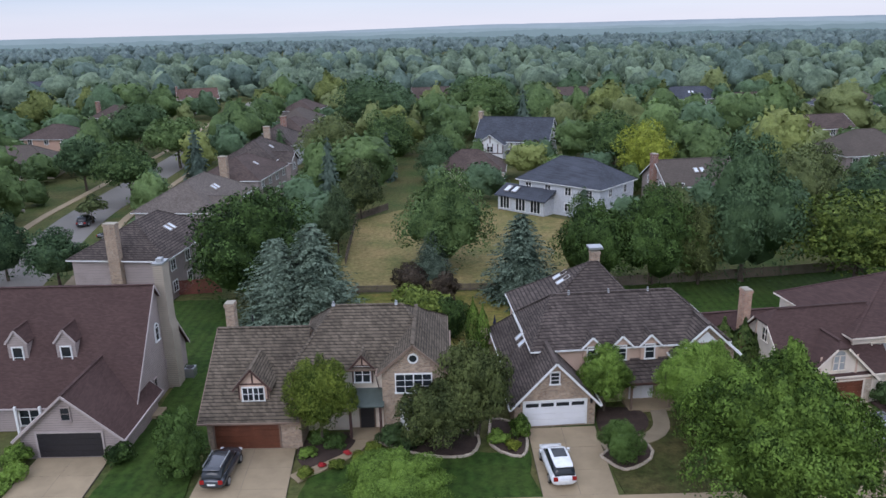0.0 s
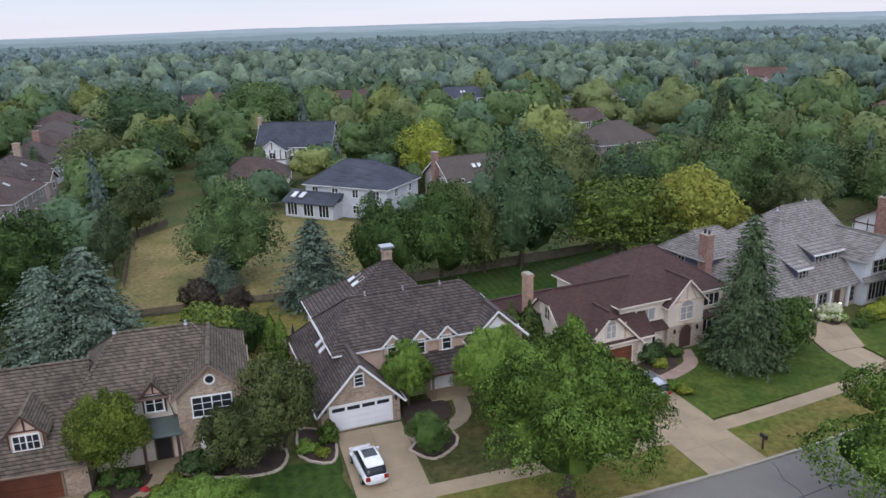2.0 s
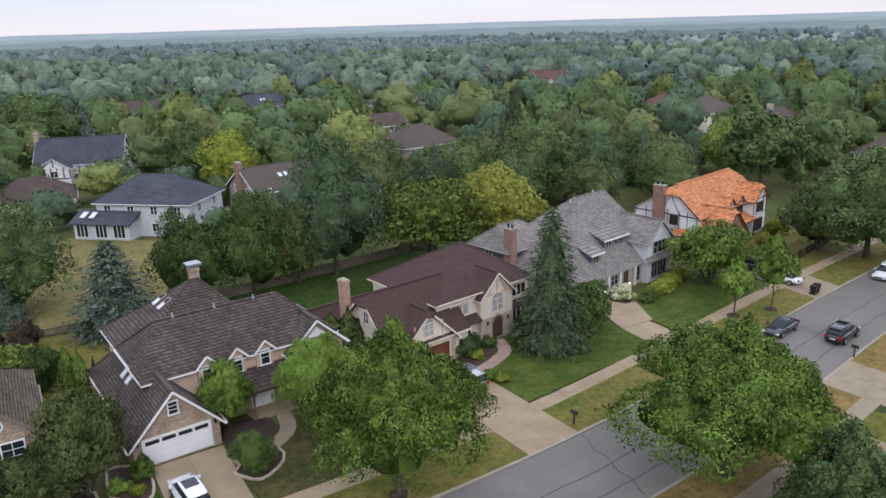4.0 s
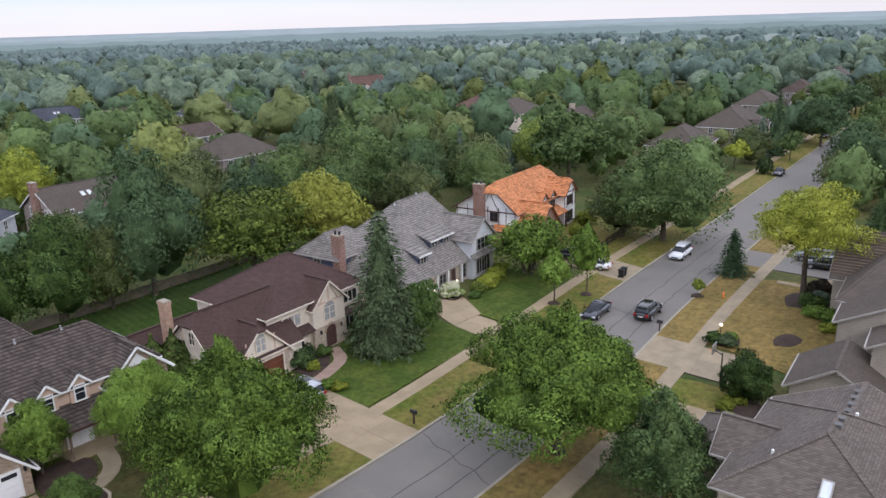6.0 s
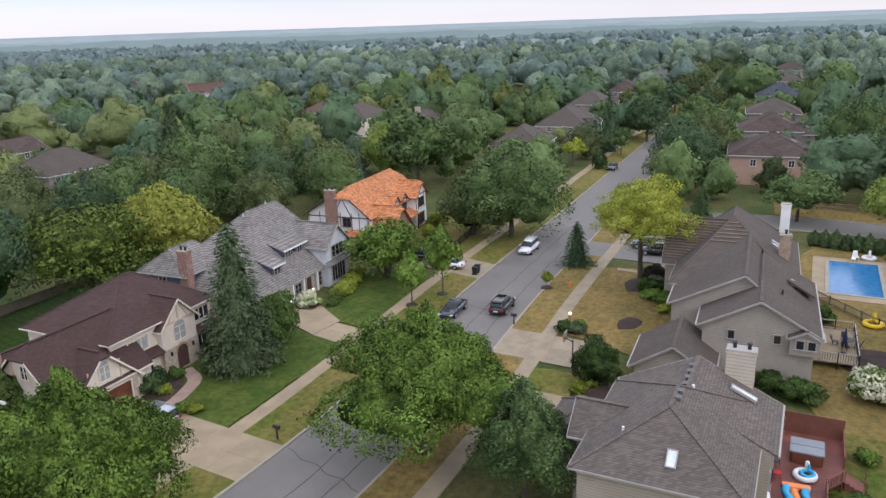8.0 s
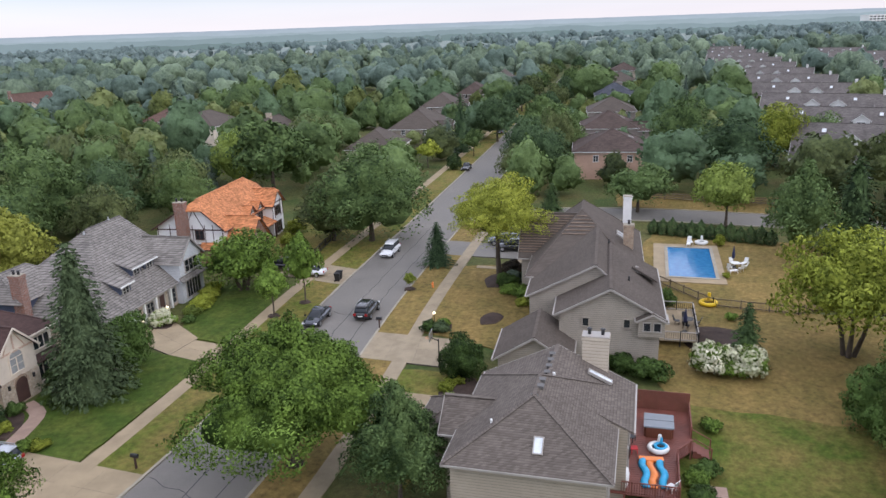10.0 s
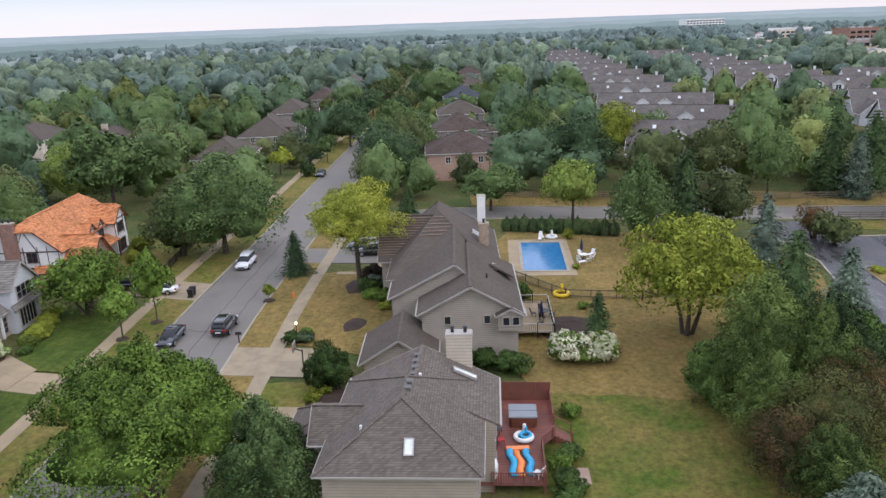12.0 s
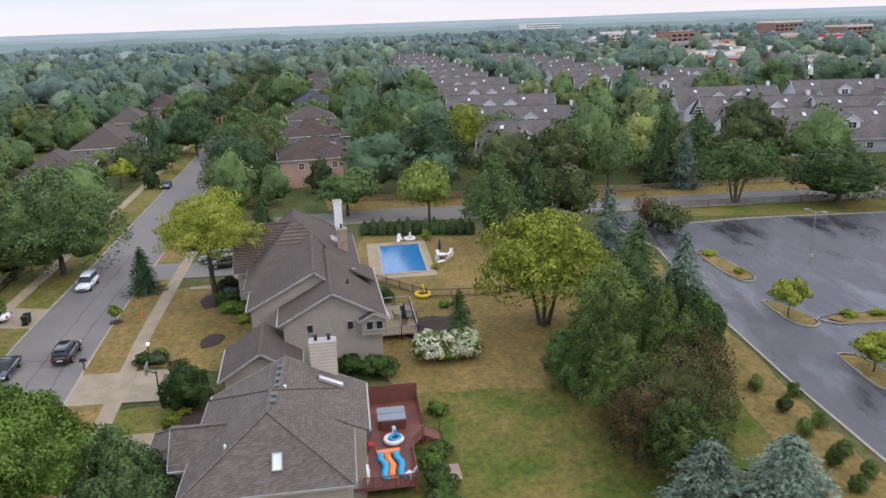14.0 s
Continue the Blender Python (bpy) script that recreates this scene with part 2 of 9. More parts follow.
LOT = asphalt("wet_lot_asphalt", (0.072, 0.071, 0.075), 0.75, 0.6)
SEAL = plain("crack_sealer", (0.035, 0.035, 0.037), 0.7)
CONCRETE = plain("concrete", (0.31, 0.242, 0.152), 0.85, 0.16, 2)
CONCRETE_OLD = plain("old_concrete", (0.29, 0.235, 0.158), 0.9, 0.2, 2)
KERB = plain("kerb_concrete", (0.32, 0.29, 0.23), 0.9, 0.15)
JOINT = plain("joint_sand", (0.15, 0.125, 0.1), 0.95, 0.2)
PAVER = plain("patio_pavers", (0.33, 0.23, 0.18), 0.85, 0.2)
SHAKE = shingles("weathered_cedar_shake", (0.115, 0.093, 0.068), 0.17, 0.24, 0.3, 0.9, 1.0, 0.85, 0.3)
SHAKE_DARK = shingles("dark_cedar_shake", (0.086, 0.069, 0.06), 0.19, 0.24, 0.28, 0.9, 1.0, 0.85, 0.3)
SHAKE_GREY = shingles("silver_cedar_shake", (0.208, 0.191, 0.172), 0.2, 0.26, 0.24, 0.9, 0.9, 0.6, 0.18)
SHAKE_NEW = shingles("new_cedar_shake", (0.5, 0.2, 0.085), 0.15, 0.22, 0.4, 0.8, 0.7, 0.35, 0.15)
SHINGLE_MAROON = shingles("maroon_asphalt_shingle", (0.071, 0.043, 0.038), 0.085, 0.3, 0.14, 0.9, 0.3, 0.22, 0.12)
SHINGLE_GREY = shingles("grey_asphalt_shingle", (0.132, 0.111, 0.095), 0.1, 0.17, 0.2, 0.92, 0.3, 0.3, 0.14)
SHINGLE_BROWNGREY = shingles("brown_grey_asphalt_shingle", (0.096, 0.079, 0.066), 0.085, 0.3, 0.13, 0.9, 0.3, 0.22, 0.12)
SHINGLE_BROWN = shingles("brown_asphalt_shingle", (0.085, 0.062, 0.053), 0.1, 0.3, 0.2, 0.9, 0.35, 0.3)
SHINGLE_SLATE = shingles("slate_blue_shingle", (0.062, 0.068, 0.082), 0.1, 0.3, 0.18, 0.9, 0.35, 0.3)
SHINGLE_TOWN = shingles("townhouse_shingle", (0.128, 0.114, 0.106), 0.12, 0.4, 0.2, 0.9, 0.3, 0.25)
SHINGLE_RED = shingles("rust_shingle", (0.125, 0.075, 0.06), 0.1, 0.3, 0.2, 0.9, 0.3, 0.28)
BARE_DECK = plain("bare_roof_deck", (0.2, 0.14, 0.1), 0.85, 0.25)
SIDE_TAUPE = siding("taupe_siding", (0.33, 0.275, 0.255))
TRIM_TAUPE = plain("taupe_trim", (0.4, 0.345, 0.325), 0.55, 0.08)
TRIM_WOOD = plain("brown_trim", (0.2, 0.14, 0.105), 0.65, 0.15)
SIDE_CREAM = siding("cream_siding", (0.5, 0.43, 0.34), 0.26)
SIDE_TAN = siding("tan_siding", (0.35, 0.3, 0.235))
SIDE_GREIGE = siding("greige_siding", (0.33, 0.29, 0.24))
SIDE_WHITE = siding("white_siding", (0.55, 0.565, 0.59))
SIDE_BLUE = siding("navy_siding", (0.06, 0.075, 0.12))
STUCCO = plain("cream_stucco", (0.68, 0.6, 0.5), 0.85, 0.1)
STUCCO_WHITE = plain("white_stucco", (0.72, 0.71, 0.7), 0.85, 0.08)
STUCCO_PINK = plain("peach_stucco", (0.5, 0.33, 0.25), 0.85, 0.1)
STUCCO_PEACH = plain("pale_peach_panel", (0.55, 0.4, 0.31), 0.8, 0.08)
BRICK_TAN = masonry("tan_brick", (0.42, 0.29, 0.19), (0.24, 0.155, 0.105), (0.42, 0.37, 0.3))
BRICK_ORANGE = masonry("orange_brick", (0.46, 0.27, 0.17), (0.34, 0.18, 0.12), (0.42, 0.34, 0.27))
BRICK_RED = masonry("red_brick", (0.3, 0.125, 0.085), (0.2, 0.085, 0.06), (0.33, 0.28, 0.24))
BRICK_PALE = masonry("pale_brick", (0.5, 0.41, 0.3), (0.4, 0.31, 0.22), (0.5, 0.45, 0.38))
WHITE = plain("white_trim", (0.72, 0.72, 0.7), 0.5, 0.06)
GUTTER = plain("gutter", (0.34, 0.315, 0.285), 0.45, 0.08)
VENT_GREY = plain("roof_vent_grey", (0.13, 0.125, 0.12), 0.6, 0.1)
TIMBER = plain("dark_timber", (0.075, 0.04, 0.033), 0.7, 0.2)
GLASS = glossy("window_glass", (0.022, 0.026, 0.03), 0.06, 0.35)
CURTAIN = glossy("curtained_glass", (0.34, 0.35, 0.35), 0.15, 0.4)
SKYGLASS = glossy("skylight_pane", (0.62, 0.66, 0.7), 0.1, 0.6)
BLACK = plain("black_metal", (0.018, 0.018, 0.02), 0.45, 0.1)
STEEL = plain("galvanised_steel", (0.42, 0.43, 0.44), 0.4, 0.1, metal=0.8)
COPPER = plain("green_copper", (0.085, 0.105, 0.092), 0.6, 0.25)
DOOR_BROWN = plain("stained_wood_door", (0.13, 0.045, 0.024), 0.5, 0.3)
DOOR_BLACK = plain("dark_garage_door", (0.022, 0.02, 0.022), 0.5, 0.1)
DOOR_WHITE = plain("white_garage_door", (0.74, 0.74, 0.75), 0.45, 0.04)
DECK_RED = plain("red_stained_deck", (0.17, 0.058, 0.042), 0.6, 0.25)
FENCE_WOOD = plain("weathered_fence_wood", (0.16, 0.13, 0.1), 0.9, 0.25)
BARK = plain("bark", (0.085, 0.066, 0.05), 0.95, 0.35, 6, fine=18)
LEAF_MAPLE = foliage("maple_leaf", (0.024, 0.048, 0.008), (0.219, 0.337, 0.062))
LEAF_BRIGHT = foliage("bright_leaf", (0.045, 0.071, 0.010), (0.298, 0.359, 0.062))
LEAF_DEEP = foliage("deep_green_leaf", (0.016, 0.033, 0.009), (0.114, 0.187, 0.047))
LEAF_OLIVE = foliage("olive_leaf", (0.024, 0.035, 0.011), (0.156, 0.187, 0.062))
LEAF_GOLDEN = foliage("golden_green_leaf", (0.075, 0.09, 0.016), (0.325, 0.345, 0.068), 0.2)
LEAF_LAYER = foliage("layered_leaf", (0.033, 0.056, 0.010), (0.239, 0.302, 0.062))
LEAF_YELLOW = foliage("yellowing_leaf", (0.094, 0.119, 0.016), (0.447, 0.478, 0.078), 0.2)
LEAF_LIME = foliage("yellow_green_leaf", (0.092, 0.118, 0.015), (0.43, 0.48, 0.075), 0.25)
LEAF_BLUE = foliage("blue_spruce_needle", (0.034, 0.053, 0.036), (0.215, 0.280, 0.200), 0.08)
LEAF_FIR = foliage("dark_fir_needle", (0.016, 0.032, 0.013), (0.100, 0.158, 0.055), 0.08)
LEAF_PINE = foliage("pine_needle", (0.028, 0.050, 0.013), (0.175, 0.240, 0.062), 0.1)
LEAF_GREYPINE = foliage("grey_green_needle", (0.019, 0.033, 0.014), (0.099, 0.140, 0.064), 0.1)
LEAF_RUST = foliage("rusty_leaf", (0.034, 0.036, 0.013), (0.185, 0.108, 0.048), 0.12, (0.3, 0.11, 0.06))
LEAF_TURNING = foliage("turning_leaf", (0.026, 0.036, 0.011), (0.118, 0.126, 0.04), 0.12, (0.2, 0.115, 0.05))
LEAF_PLUM = foliage("bronze_leaf", (0.022, 0.019, 0.014), (0.114, 0.088, 0.062), 0.15)
# far trees' greens, blue haze put into the colour; a near pear shares one
LEAF_COOLHAZE_GREEN = foliage("cool_hazed_green_leaf", (0.030, 0.058, 0.020), (0.155, 0.228, 0.078))
LEAF_COOLHAZE_BRIGHT = foliage("cool_hazed_bright_leaf", (0.054, 0.086, 0.019), (0.297, 0.377, 0.086))
LEAF_COOLHAZE_DEEP = foliage("cool_hazed_deep_leaf", (0.020, 0.042, 0.019), (0.108, 0.170, 0.076))
LEAF_COOLHAZE_OLIVE = foliage("cool_hazed_olive_leaf", (0.034, 0.050, 0.020), (0.175, 0.210, 0.080))
# woods: pale blue haze is put into the leaf colours, more of it farther off
WOOD_MID_HAZE = foliage("mid_woods_hazed_leaf", (0.043, 0.068, 0.052), (0.263, 0.343, 0.218), 0.2, (0.24, 0.25, 0.12), 0.5, 0.09, 0.9)
WOOD_MIDDEEP_HAZE = foliage("mid_woods_deep_hazed_leaf", (0.031, 0.052, 0.044), (0.175, 0.244, 0.193), 0.2, None, 0.5, 0.09, 0.9)
WOOD_FAR_HAZE = foliage("far_woods_hazed_leaf", (0.076, 0.110, 0.110), (0.296, 0.380, 0.344), 0.2, None, 0.5, 0.05, 0.9)
WOOD_DEEP = foliage("woods_deep_hazed", (0.019, 0.036, 0.020), (0.130, 0.203, 0.104), 0.15, None, 0.5, 0.12, 1.5)
WOOD_GREEN = foliage("woods_green_hazed", (0.026, 0.049, 0.020), (0.172, 0.250, 0.088), 0.15, None, 0.5, 0.12, 1.5)
WOOD_OLIVE = foliage("woods_olive_hazed", (0.030, 0.045, 0.019), (0.198, 0.234, 0.088), 0.15, None, 0.5, 0.12, 1.5)
WOOD_LIME = foliage("woods_lime_hazed", (0.054, 0.072, 0.020), (0.291, 0.333, 0.104), 0.15, None, 0.5, 0.12, 1.5)
WOOD_FIR = foliage("woods_fir_hazed", (0.023, 0.037, 0.030), (0.136, 0.187, 0.140), 0.1, None, 0.5, 0.12, 1.5)
BLOOM = foliage("cream_bloom", (0.42, 0.44, 0.26), (0.76, 0.74, 0.56), 0.2)
FLOWER_RED = plain("red_flowers", (0.45, 0.03, 0.035), 0.7, 0.3)


# ---- building helpers ----
def link_bm(bm, name):
    me = bpy.data.meshes.new(name)
    bm.to_mesh(me)
    bm.free()
    return me


def part(name, bm, material, parent, label="", m=None, smooth=False):
    """Links a bmesh (or a mesh) as ONE mesh object under a thing or a part."""
    me = link_bm(bm, name) if isinstance(bm, bmesh.types.BMesh) else bm
    if not me.materials:
        me.materials.append(material)
    if smooth:
        me.polygons.foreach_set("use_smooth", [True] * len(me.polygons))
    ob = new(name, me)
    ob.parent = parent
    if m is not None:
        ob.matrix_basis = m
    if label:
        ob["label"] = label
    return ob


def thing(name, label, category, x=0, y=0, z=0, yaw=0, group="", kind=""):
    ob = new(name)
    ob.empty_display_size = 0.2
    ob.matrix_basis = pose(x, y, z, 0, 0, yaw)
    return tagged(ob, label, category, group, kind)


def add_box(bm, x0, x1, y0, y1, z0, z1):
    v = [bm.verts.new(p) for p in ((x0, y0, z0), (x1, y0, z0), (x1, y1, z0), (x0, y1, z0), (x0, y0, z1), (x1, y0, z1), (x1, y1, z1), (x0, y1, z1))]
    for f in ((0, 3, 2, 1), (4, 5, 6, 7), (0, 1, 5, 4), (1, 2, 6, 5), (2, 3, 7, 6), (3, 0, 4, 7)):
        bm.faces.new([v[i] for i in f])
    return v


def add_beam(bm, p, q, w, h):
    """A bar of section w by h from p to q."""
    p, q = Vector(p), Vector(q)
    d = (q - p).normalized()
    side = d.cross(Vector((0, 0, 1)))
    side = side.normalized() if side.length > 1e-4 else Vector((1, 0, 0))
    up = side.cross(d).normalized()
    ring = [(-w / 2, -h / 2), (w / 2, -h / 2), (w / 2, h / 2), (-w / 2, h / 2)]
    a = [bm.verts.new(p + side * s + up * t) for s, t in ring]
    b = [bm.verts.new(q + side * s + up * t) for s, t in ring]
    for i in range(4):
        bm.faces.new((a[i], a[(i + 1) % 4], b[(i + 1) % 4], b[i]))
    bm.faces.new(a[::-1])
    bm.faces.new(b)


def add_slab(bm, poly, t):
    """A plate under a flat polygon, t thick downwards."""
    top = [bm.verts.new(p) for p in poly]
    low = [bm.verts.new((p[0], p[1], p[2] - t)) for p in poly]
    n = len(poly)
    bm.faces.new(top)
    bm.faces.new(low[::-1])
    for i in range(n):
        bm.faces.new((top[i], low[i], low[(i + 1) % n], top[(i + 1) % n]))


def add_prism(bm, poly, d):
    """A polygon pushed along the vector d."""
    a = [bm.verts.new(p) for p in poly]
    b = [bm.verts.new(Vector(p) + Vector(d)) for p in poly]
    n = len(poly)
    bm.faces.new(a)
    bm.faces.new(b[::-1])
    for i in range(n):
        bm.faces.new((a[i], b[i], b[(i + 1) % n], a[(i + 1) % n]))


def add_tube(bm, p, q, r0, r1, n=8, cap=True):
    p, q = Vector(p), Vector(q)
    d = (q - p).normalized()
    side = d.cross(Vector((0.31, 0.2, 0.93))).normalized()
    up = side.cross(d)
    a = [bm.verts.new(p + (side * math.cos(k) + up * math.sin(k)) * r0) for k in (2 * math.pi * i / n for i in range(n))]
    b = [bm.verts.new(q + (side * math.cos(k) + up * math.sin(k)) * r1) for k in (2 * math.pi * i / n for i in range(n))]
    for i in range(n):
        bm.faces.new((a[i], a[(i + 1) % n], b[(i + 1) % n], b[i]))
    if cap:
        bm.faces.new(a[::-1])
        bm.faces.new(b)


def fix(bm):
    bmesh.ops.recalc_face_normals(bm, faces=bm.faces)
    return bm


def sheet(name, pts, z, material, label, category, thick=0.12, kind="structure"):
    """A flat piece of ground with a real edge."""
    bm = bmesh.new()
    add_slab(bm, [(x, y, z) for x, y in pts], thick)
    me = link_bm(fix(bm), name)
    me.materials.append(material)
    return tagged(new(name, me), label, category, kind=kind)


# ---- the ground, streets and lawns ----
def smooth_line(pts, step=4.0):
    """A soft curve through the points."""
    out, n = [], len(pts)
    for i in range(n - 1):
        p0, p1, p2, p3 = (Vector(pts[max(0, min(n - 1, k))]) for k in (i - 1, i, i + 1, i + 2))
        k = max(2, int((p2 - p1).length / step))
        for j in range(k):
            t = j / k
            out.append(0.5 * (2 * p1 + (p2 - p0) * t + (2 * p0 - 5 * p1 + 4 * p2 - p3) * t * t + (3 * p1 - p0 - 3 * p2 + p3) * t ** 3))
    out.append(Vector(pts[-1]))
    return out


def shifted(line, off):
    res = []
    for i, p in enumerate(line):
        d = (line[min(i + 1, len(line) - 1)] - line[max(i - 1, 0)]).normalized()
        res.append(Vector((p.x - d.y * off, p.y + d.x * off)))
    return res


def wavy(pts, amount=0.45, step=0.9):
    """The same outline with a soft, uneven edge."""
    out = []
    for a, b in zip(pts, pts[1:] + pts[:1]):
        a, b = Vector(a), Vector(b)
        k = max(1, int((b - a).length / step))
        side = Vector((-(b - a).y, (b - a).x)).normalized()
        for j in range(k):
            q = a.lerp(b, j / k)
            out.append(q + side * amount * (noise.noise((q.x * 0.3, q.y * 0.3, 1.7)) + 0.5 * noise.noise((q.x * 1.1, q.y * 1.1, 4.2))))
    return out


def ribbon(name, line, a, b, z, material, label, category, thick=0.14, start=None, end=None):
    """A strip along a line, from the offset a to the offset b (left is positive)."""
    pts = [p for p in line if (start is None or p.x >= start) and (end is None or p.x <= end)]
    lo, hi = shifted(pts, a), shifted(pts, b)
    bm = bmesh.new()
    rows = [[bm.verts.new((p.x, p.y, h)) for p in side] for side, h in ((lo, z), (hi, z), (hi, z - thick), (lo, z - thick))]
    for i in range(len(pts) - 1):
        for k in range(4):
            r, s = rows[k], rows[(k + 1) % 4]
            bm.faces.new((r[i], r[i + 1], s[i + 1], s[i]))
    bm.faces.new([r[0] for r in rows])
    bm.faces.new([r[-1] for r in rows][::-1])
    me = link_bm(fix(bm), name)
    me.materials.append(material)
    return tagged(new(name, me), label, category, kind="structure")


bm = bmesh.new()
ring0 = None
centre = bm.verts.new((60, 60, 0))
for r in (150, 600, 2000, 4700):
    ring = [bm.verts.new((60 + r * math.cos(2 * math.pi * i / 64), 60 + r * math.sin(2 * math.pi * i / 64), 0)) for i in range(64)]
    for i in range(64):
        j = (i + 1) % 64
        bm.faces.new((ring0[i], ring[i], ring[j], ring0[j]) if ring0 else (centre, ring[i], ring[j]))
    ring0 = ring
me = link_bm(fix(bm), "ground")
me.materials.append(GRASS)
tagged(new("ground", me), "mown suburban turf with green and dry patches", "ground", kind="structure")

MAIN = smooth_line([(-140, 32.3), (-60, 32.9), (0, 33.4), (30, 34.1), (50, 36.6), (72, 40.6), (88, 43.0), (103, 45.1), (150, 52.0), (220, 62.6), (320, 78.5), (470, 104)])
CROSS = smooth_line([(112.5, 43.5), (119, 26), (121.8, 12), (122.3, -4), (124, -33), (126, -63), (128, -110)])
WEST = smooth_line([(-52, 60), (-55.5, 85), (-63, 122), (-65, 147), (-68.5, 208), (-74, 260), (-84, 340)])
ribbon("road_main", MAIN, -4.3, 4.3, 0.03, ROAD, "grey residential asphalt street with sealed cracks", "street")
ribbon("road_cross", CROSS, -3.9, 3.9, 0.026, ROAD, "pale grey asphalt side street", "street")
ribbon("road_west", WEST, -4.2, 4.2, 0.026, ROAD, "pale grey asphalt street between parkway trees", "street")
for a, b, s in ((4.3, 4.52, "north"), (-4.52, -4.3, "south")):
    ribbon("kerb_" + s, MAIN, a, b, 0.15, KERB, "concrete kerb along the street", "kerb", 0.2, end=300)
ribbon("kerb_cross_east", CROSS, 3.9, 4.1, 0.15, KERB, "concrete kerb along the side street", "kerb", 0.2)
ribbon("kerb_cross_west", CROSS, -4.1, -3.9, 0.15, KERB, "concrete kerb along the side street", "kerb", 0.2, start=117)
ribbon("parkway_north", MAIN, 4.52, 8.8, 0.13, LAWN_MIX, "half-dry parkway grass beside the street", "grass", 0.2, end=300)
ribbon("parkway_south", MAIN, -7.9, -4.52, 0.13, LAWN_DRY, "sun-dried parkway grass beside the street", "grass", 0.2, end=110)
ribbon("parkway_south_far", MAIN, -8.2, -4.52, 0.13, LAWN_MIX, "half-dry parkway grass beside the street", "grass", 0.2, start=122, end=300)
ribbon("sidewalk_north", MAIN, 8.8, 10.3, 0.15, CONCRETE, "pale concrete sidewalk", "sidewalk", 0.2, end=300)
ribbon("sidewalk_south", MAIN, -9.4, -7.9, 0.15, CONCRETE_OLD, "worn concrete sidewalk", "sidewalk", 0.2, end=104)
ribbon("sidewalk_west", WEST, -8.4, -7.0, 0.12, CONCRETE, "pale concrete sidewalk", "sidewalk", 0.2)
ribbon("sidewalk_west_far", WEST, 7.0, 8.4, 0.12, CONCRETE, "pale concrete sidewalk", "sidewalk", 0.2)
for off, wv in ((0.15, 0.07), (-2.2, 0.05)):
    line = [p + Vector((0, wv * math.sin(p.x * 0.7 + off) + 0.1 * math.sin(p.x * 1.9))) for p in shifted(smooth_line([tuple(p) for p in MAIN], 1.5), off)]
    ribbon("sealed_crack", line, -0.035, 0.035, 0.036, SEAL, "dark tar-sealed crack along the street", "crack seal", 0.01, start=20, end=105)
for k, px in enumerate((33, 47, 67)):
    c = min(MAIN, key=lambda p: abs(p.x - px))
    d = Vector((0.17, 1.0)).normalized()
    line = [c + d * s + Vector((0.18 * math.sin(s * 2.1 + k), 0)) for s in np.linspace(-4.2, 4.2, 14)]
    ribbon("sealed_crack", line, -0.025, 0.025, 0.038, SEAL, "dark tar-sealed crack across the street", "crack seal", 0.01)

# lawns
sheet("lawn_green_house", wavy([(34.2, 44.8), (34.6, 51.5), (37.5, 55), (42, 57.5), (47, 58), (52.5, 56.5), (53.2, 50), (53.0, 47.4)]), 0.13, LAWN_GREEN, "well watered green front lawn", "lawn")
sheet("lawn_grey_house", wavy([(57.0, 48.0), (56.8, 53.0), (60.5, 57.0), (66, 58), (73, 60), (75, 51.2)]), 0.13, LAWN_GREEN, "green front lawn inside a hedge", "lawn")
sheet("lawn_orange_house", wavy([(83, 52.4), (80, 60), (88, 66), (104, 70), (110, 56.4)]), 0.12, LAWN_MIX, "shaded front lawn", "lawn")
sheet("lawn_between", wavy([(-25.2, 40), (-25.2, 62), (-33, 84), (-26, 84), (-20, 62), (-19.2, 52), (-18.7, 40)]), 0.1, LAWN_DEEP, "deep green mown side lawn", "lawn")
sheet("lawn_brick_house", wavy([(-11, 42.7), (-10.4, 47), (-4, 49.6), (5.8, 49.6), (5.8, 42.9)]), 0.1, LAWN_DEEP, "deep green front lawn", "lawn")
sheet("lawn_door_house", wavy([(11.7, 43.3), (11.7, 52.5), (17.5, 54), (24, 53), (29.2, 43.8)]), 0.1, LAWN_TREE_SHADE, "patchy brownish front lawn with tree shade painted in", "lawn")
sheet("lawn_backyards", wavy([(15, 68), (15, 86), (48, 90), (60, 92), (60, 76), (40, 72)]), 0.06, LAWN_DEEP, "green back yard lawn", "lawn")
sheet("lawn_field", wavy([(-12.6, 85.8), (-14.6, 97), (-15.4, 121), (-8, 128), (9, 128), (20, 118), (18, 100), (13, 86)]), 0.08, FIELD_DRY, "sun-dried tan back yard grass", "lawn")
sheet("lawn_field_near", wavy([(-14, 68), (-12.7, 85), (13, 85.4), (14, 70)]), 0.05, LAWN_MIX, "half-dry back yard grass", "lawn")
sheet("lawn_south_front", wavy([(66, 30.2), (88, 33.8), (91, 26), (88, 20.5), (64, 20.5)]), 0.13, LAWN_DRY, "sun-dried front lawn", "lawn")
sheet("lawn_near_front", wavy([(44, 27.2), (57.2, 28.6), (58, 23.6), (54, 20), (40, 20)]), 0.13, LAWN_MIX, "half-green front lawn", "lawn")
sheet("lawn_south_back", wavy([(58.8, 4), (59.0, -24), (84, -26), (83, -4), (89, 10), (66, 8)]), 0.055, LAWN_DRY, "sun-dried back yard lawn", "lawn")
sheet("lawn_near_back", wavy([(30, 4), (30, -26), (60.2, -24), (60.2, 4)]), 0.05, LAWN_HALF, "green back yard lawn with dry patches", "lawn")
sheet("lawn_pool", wavy([(83.2, 9), (82.3, -6), (88, -14), (110, -10), (111.5, 12), (90, 14)]), 0.06, LAWN_DRY, "dry grass round the pool", "lawn")
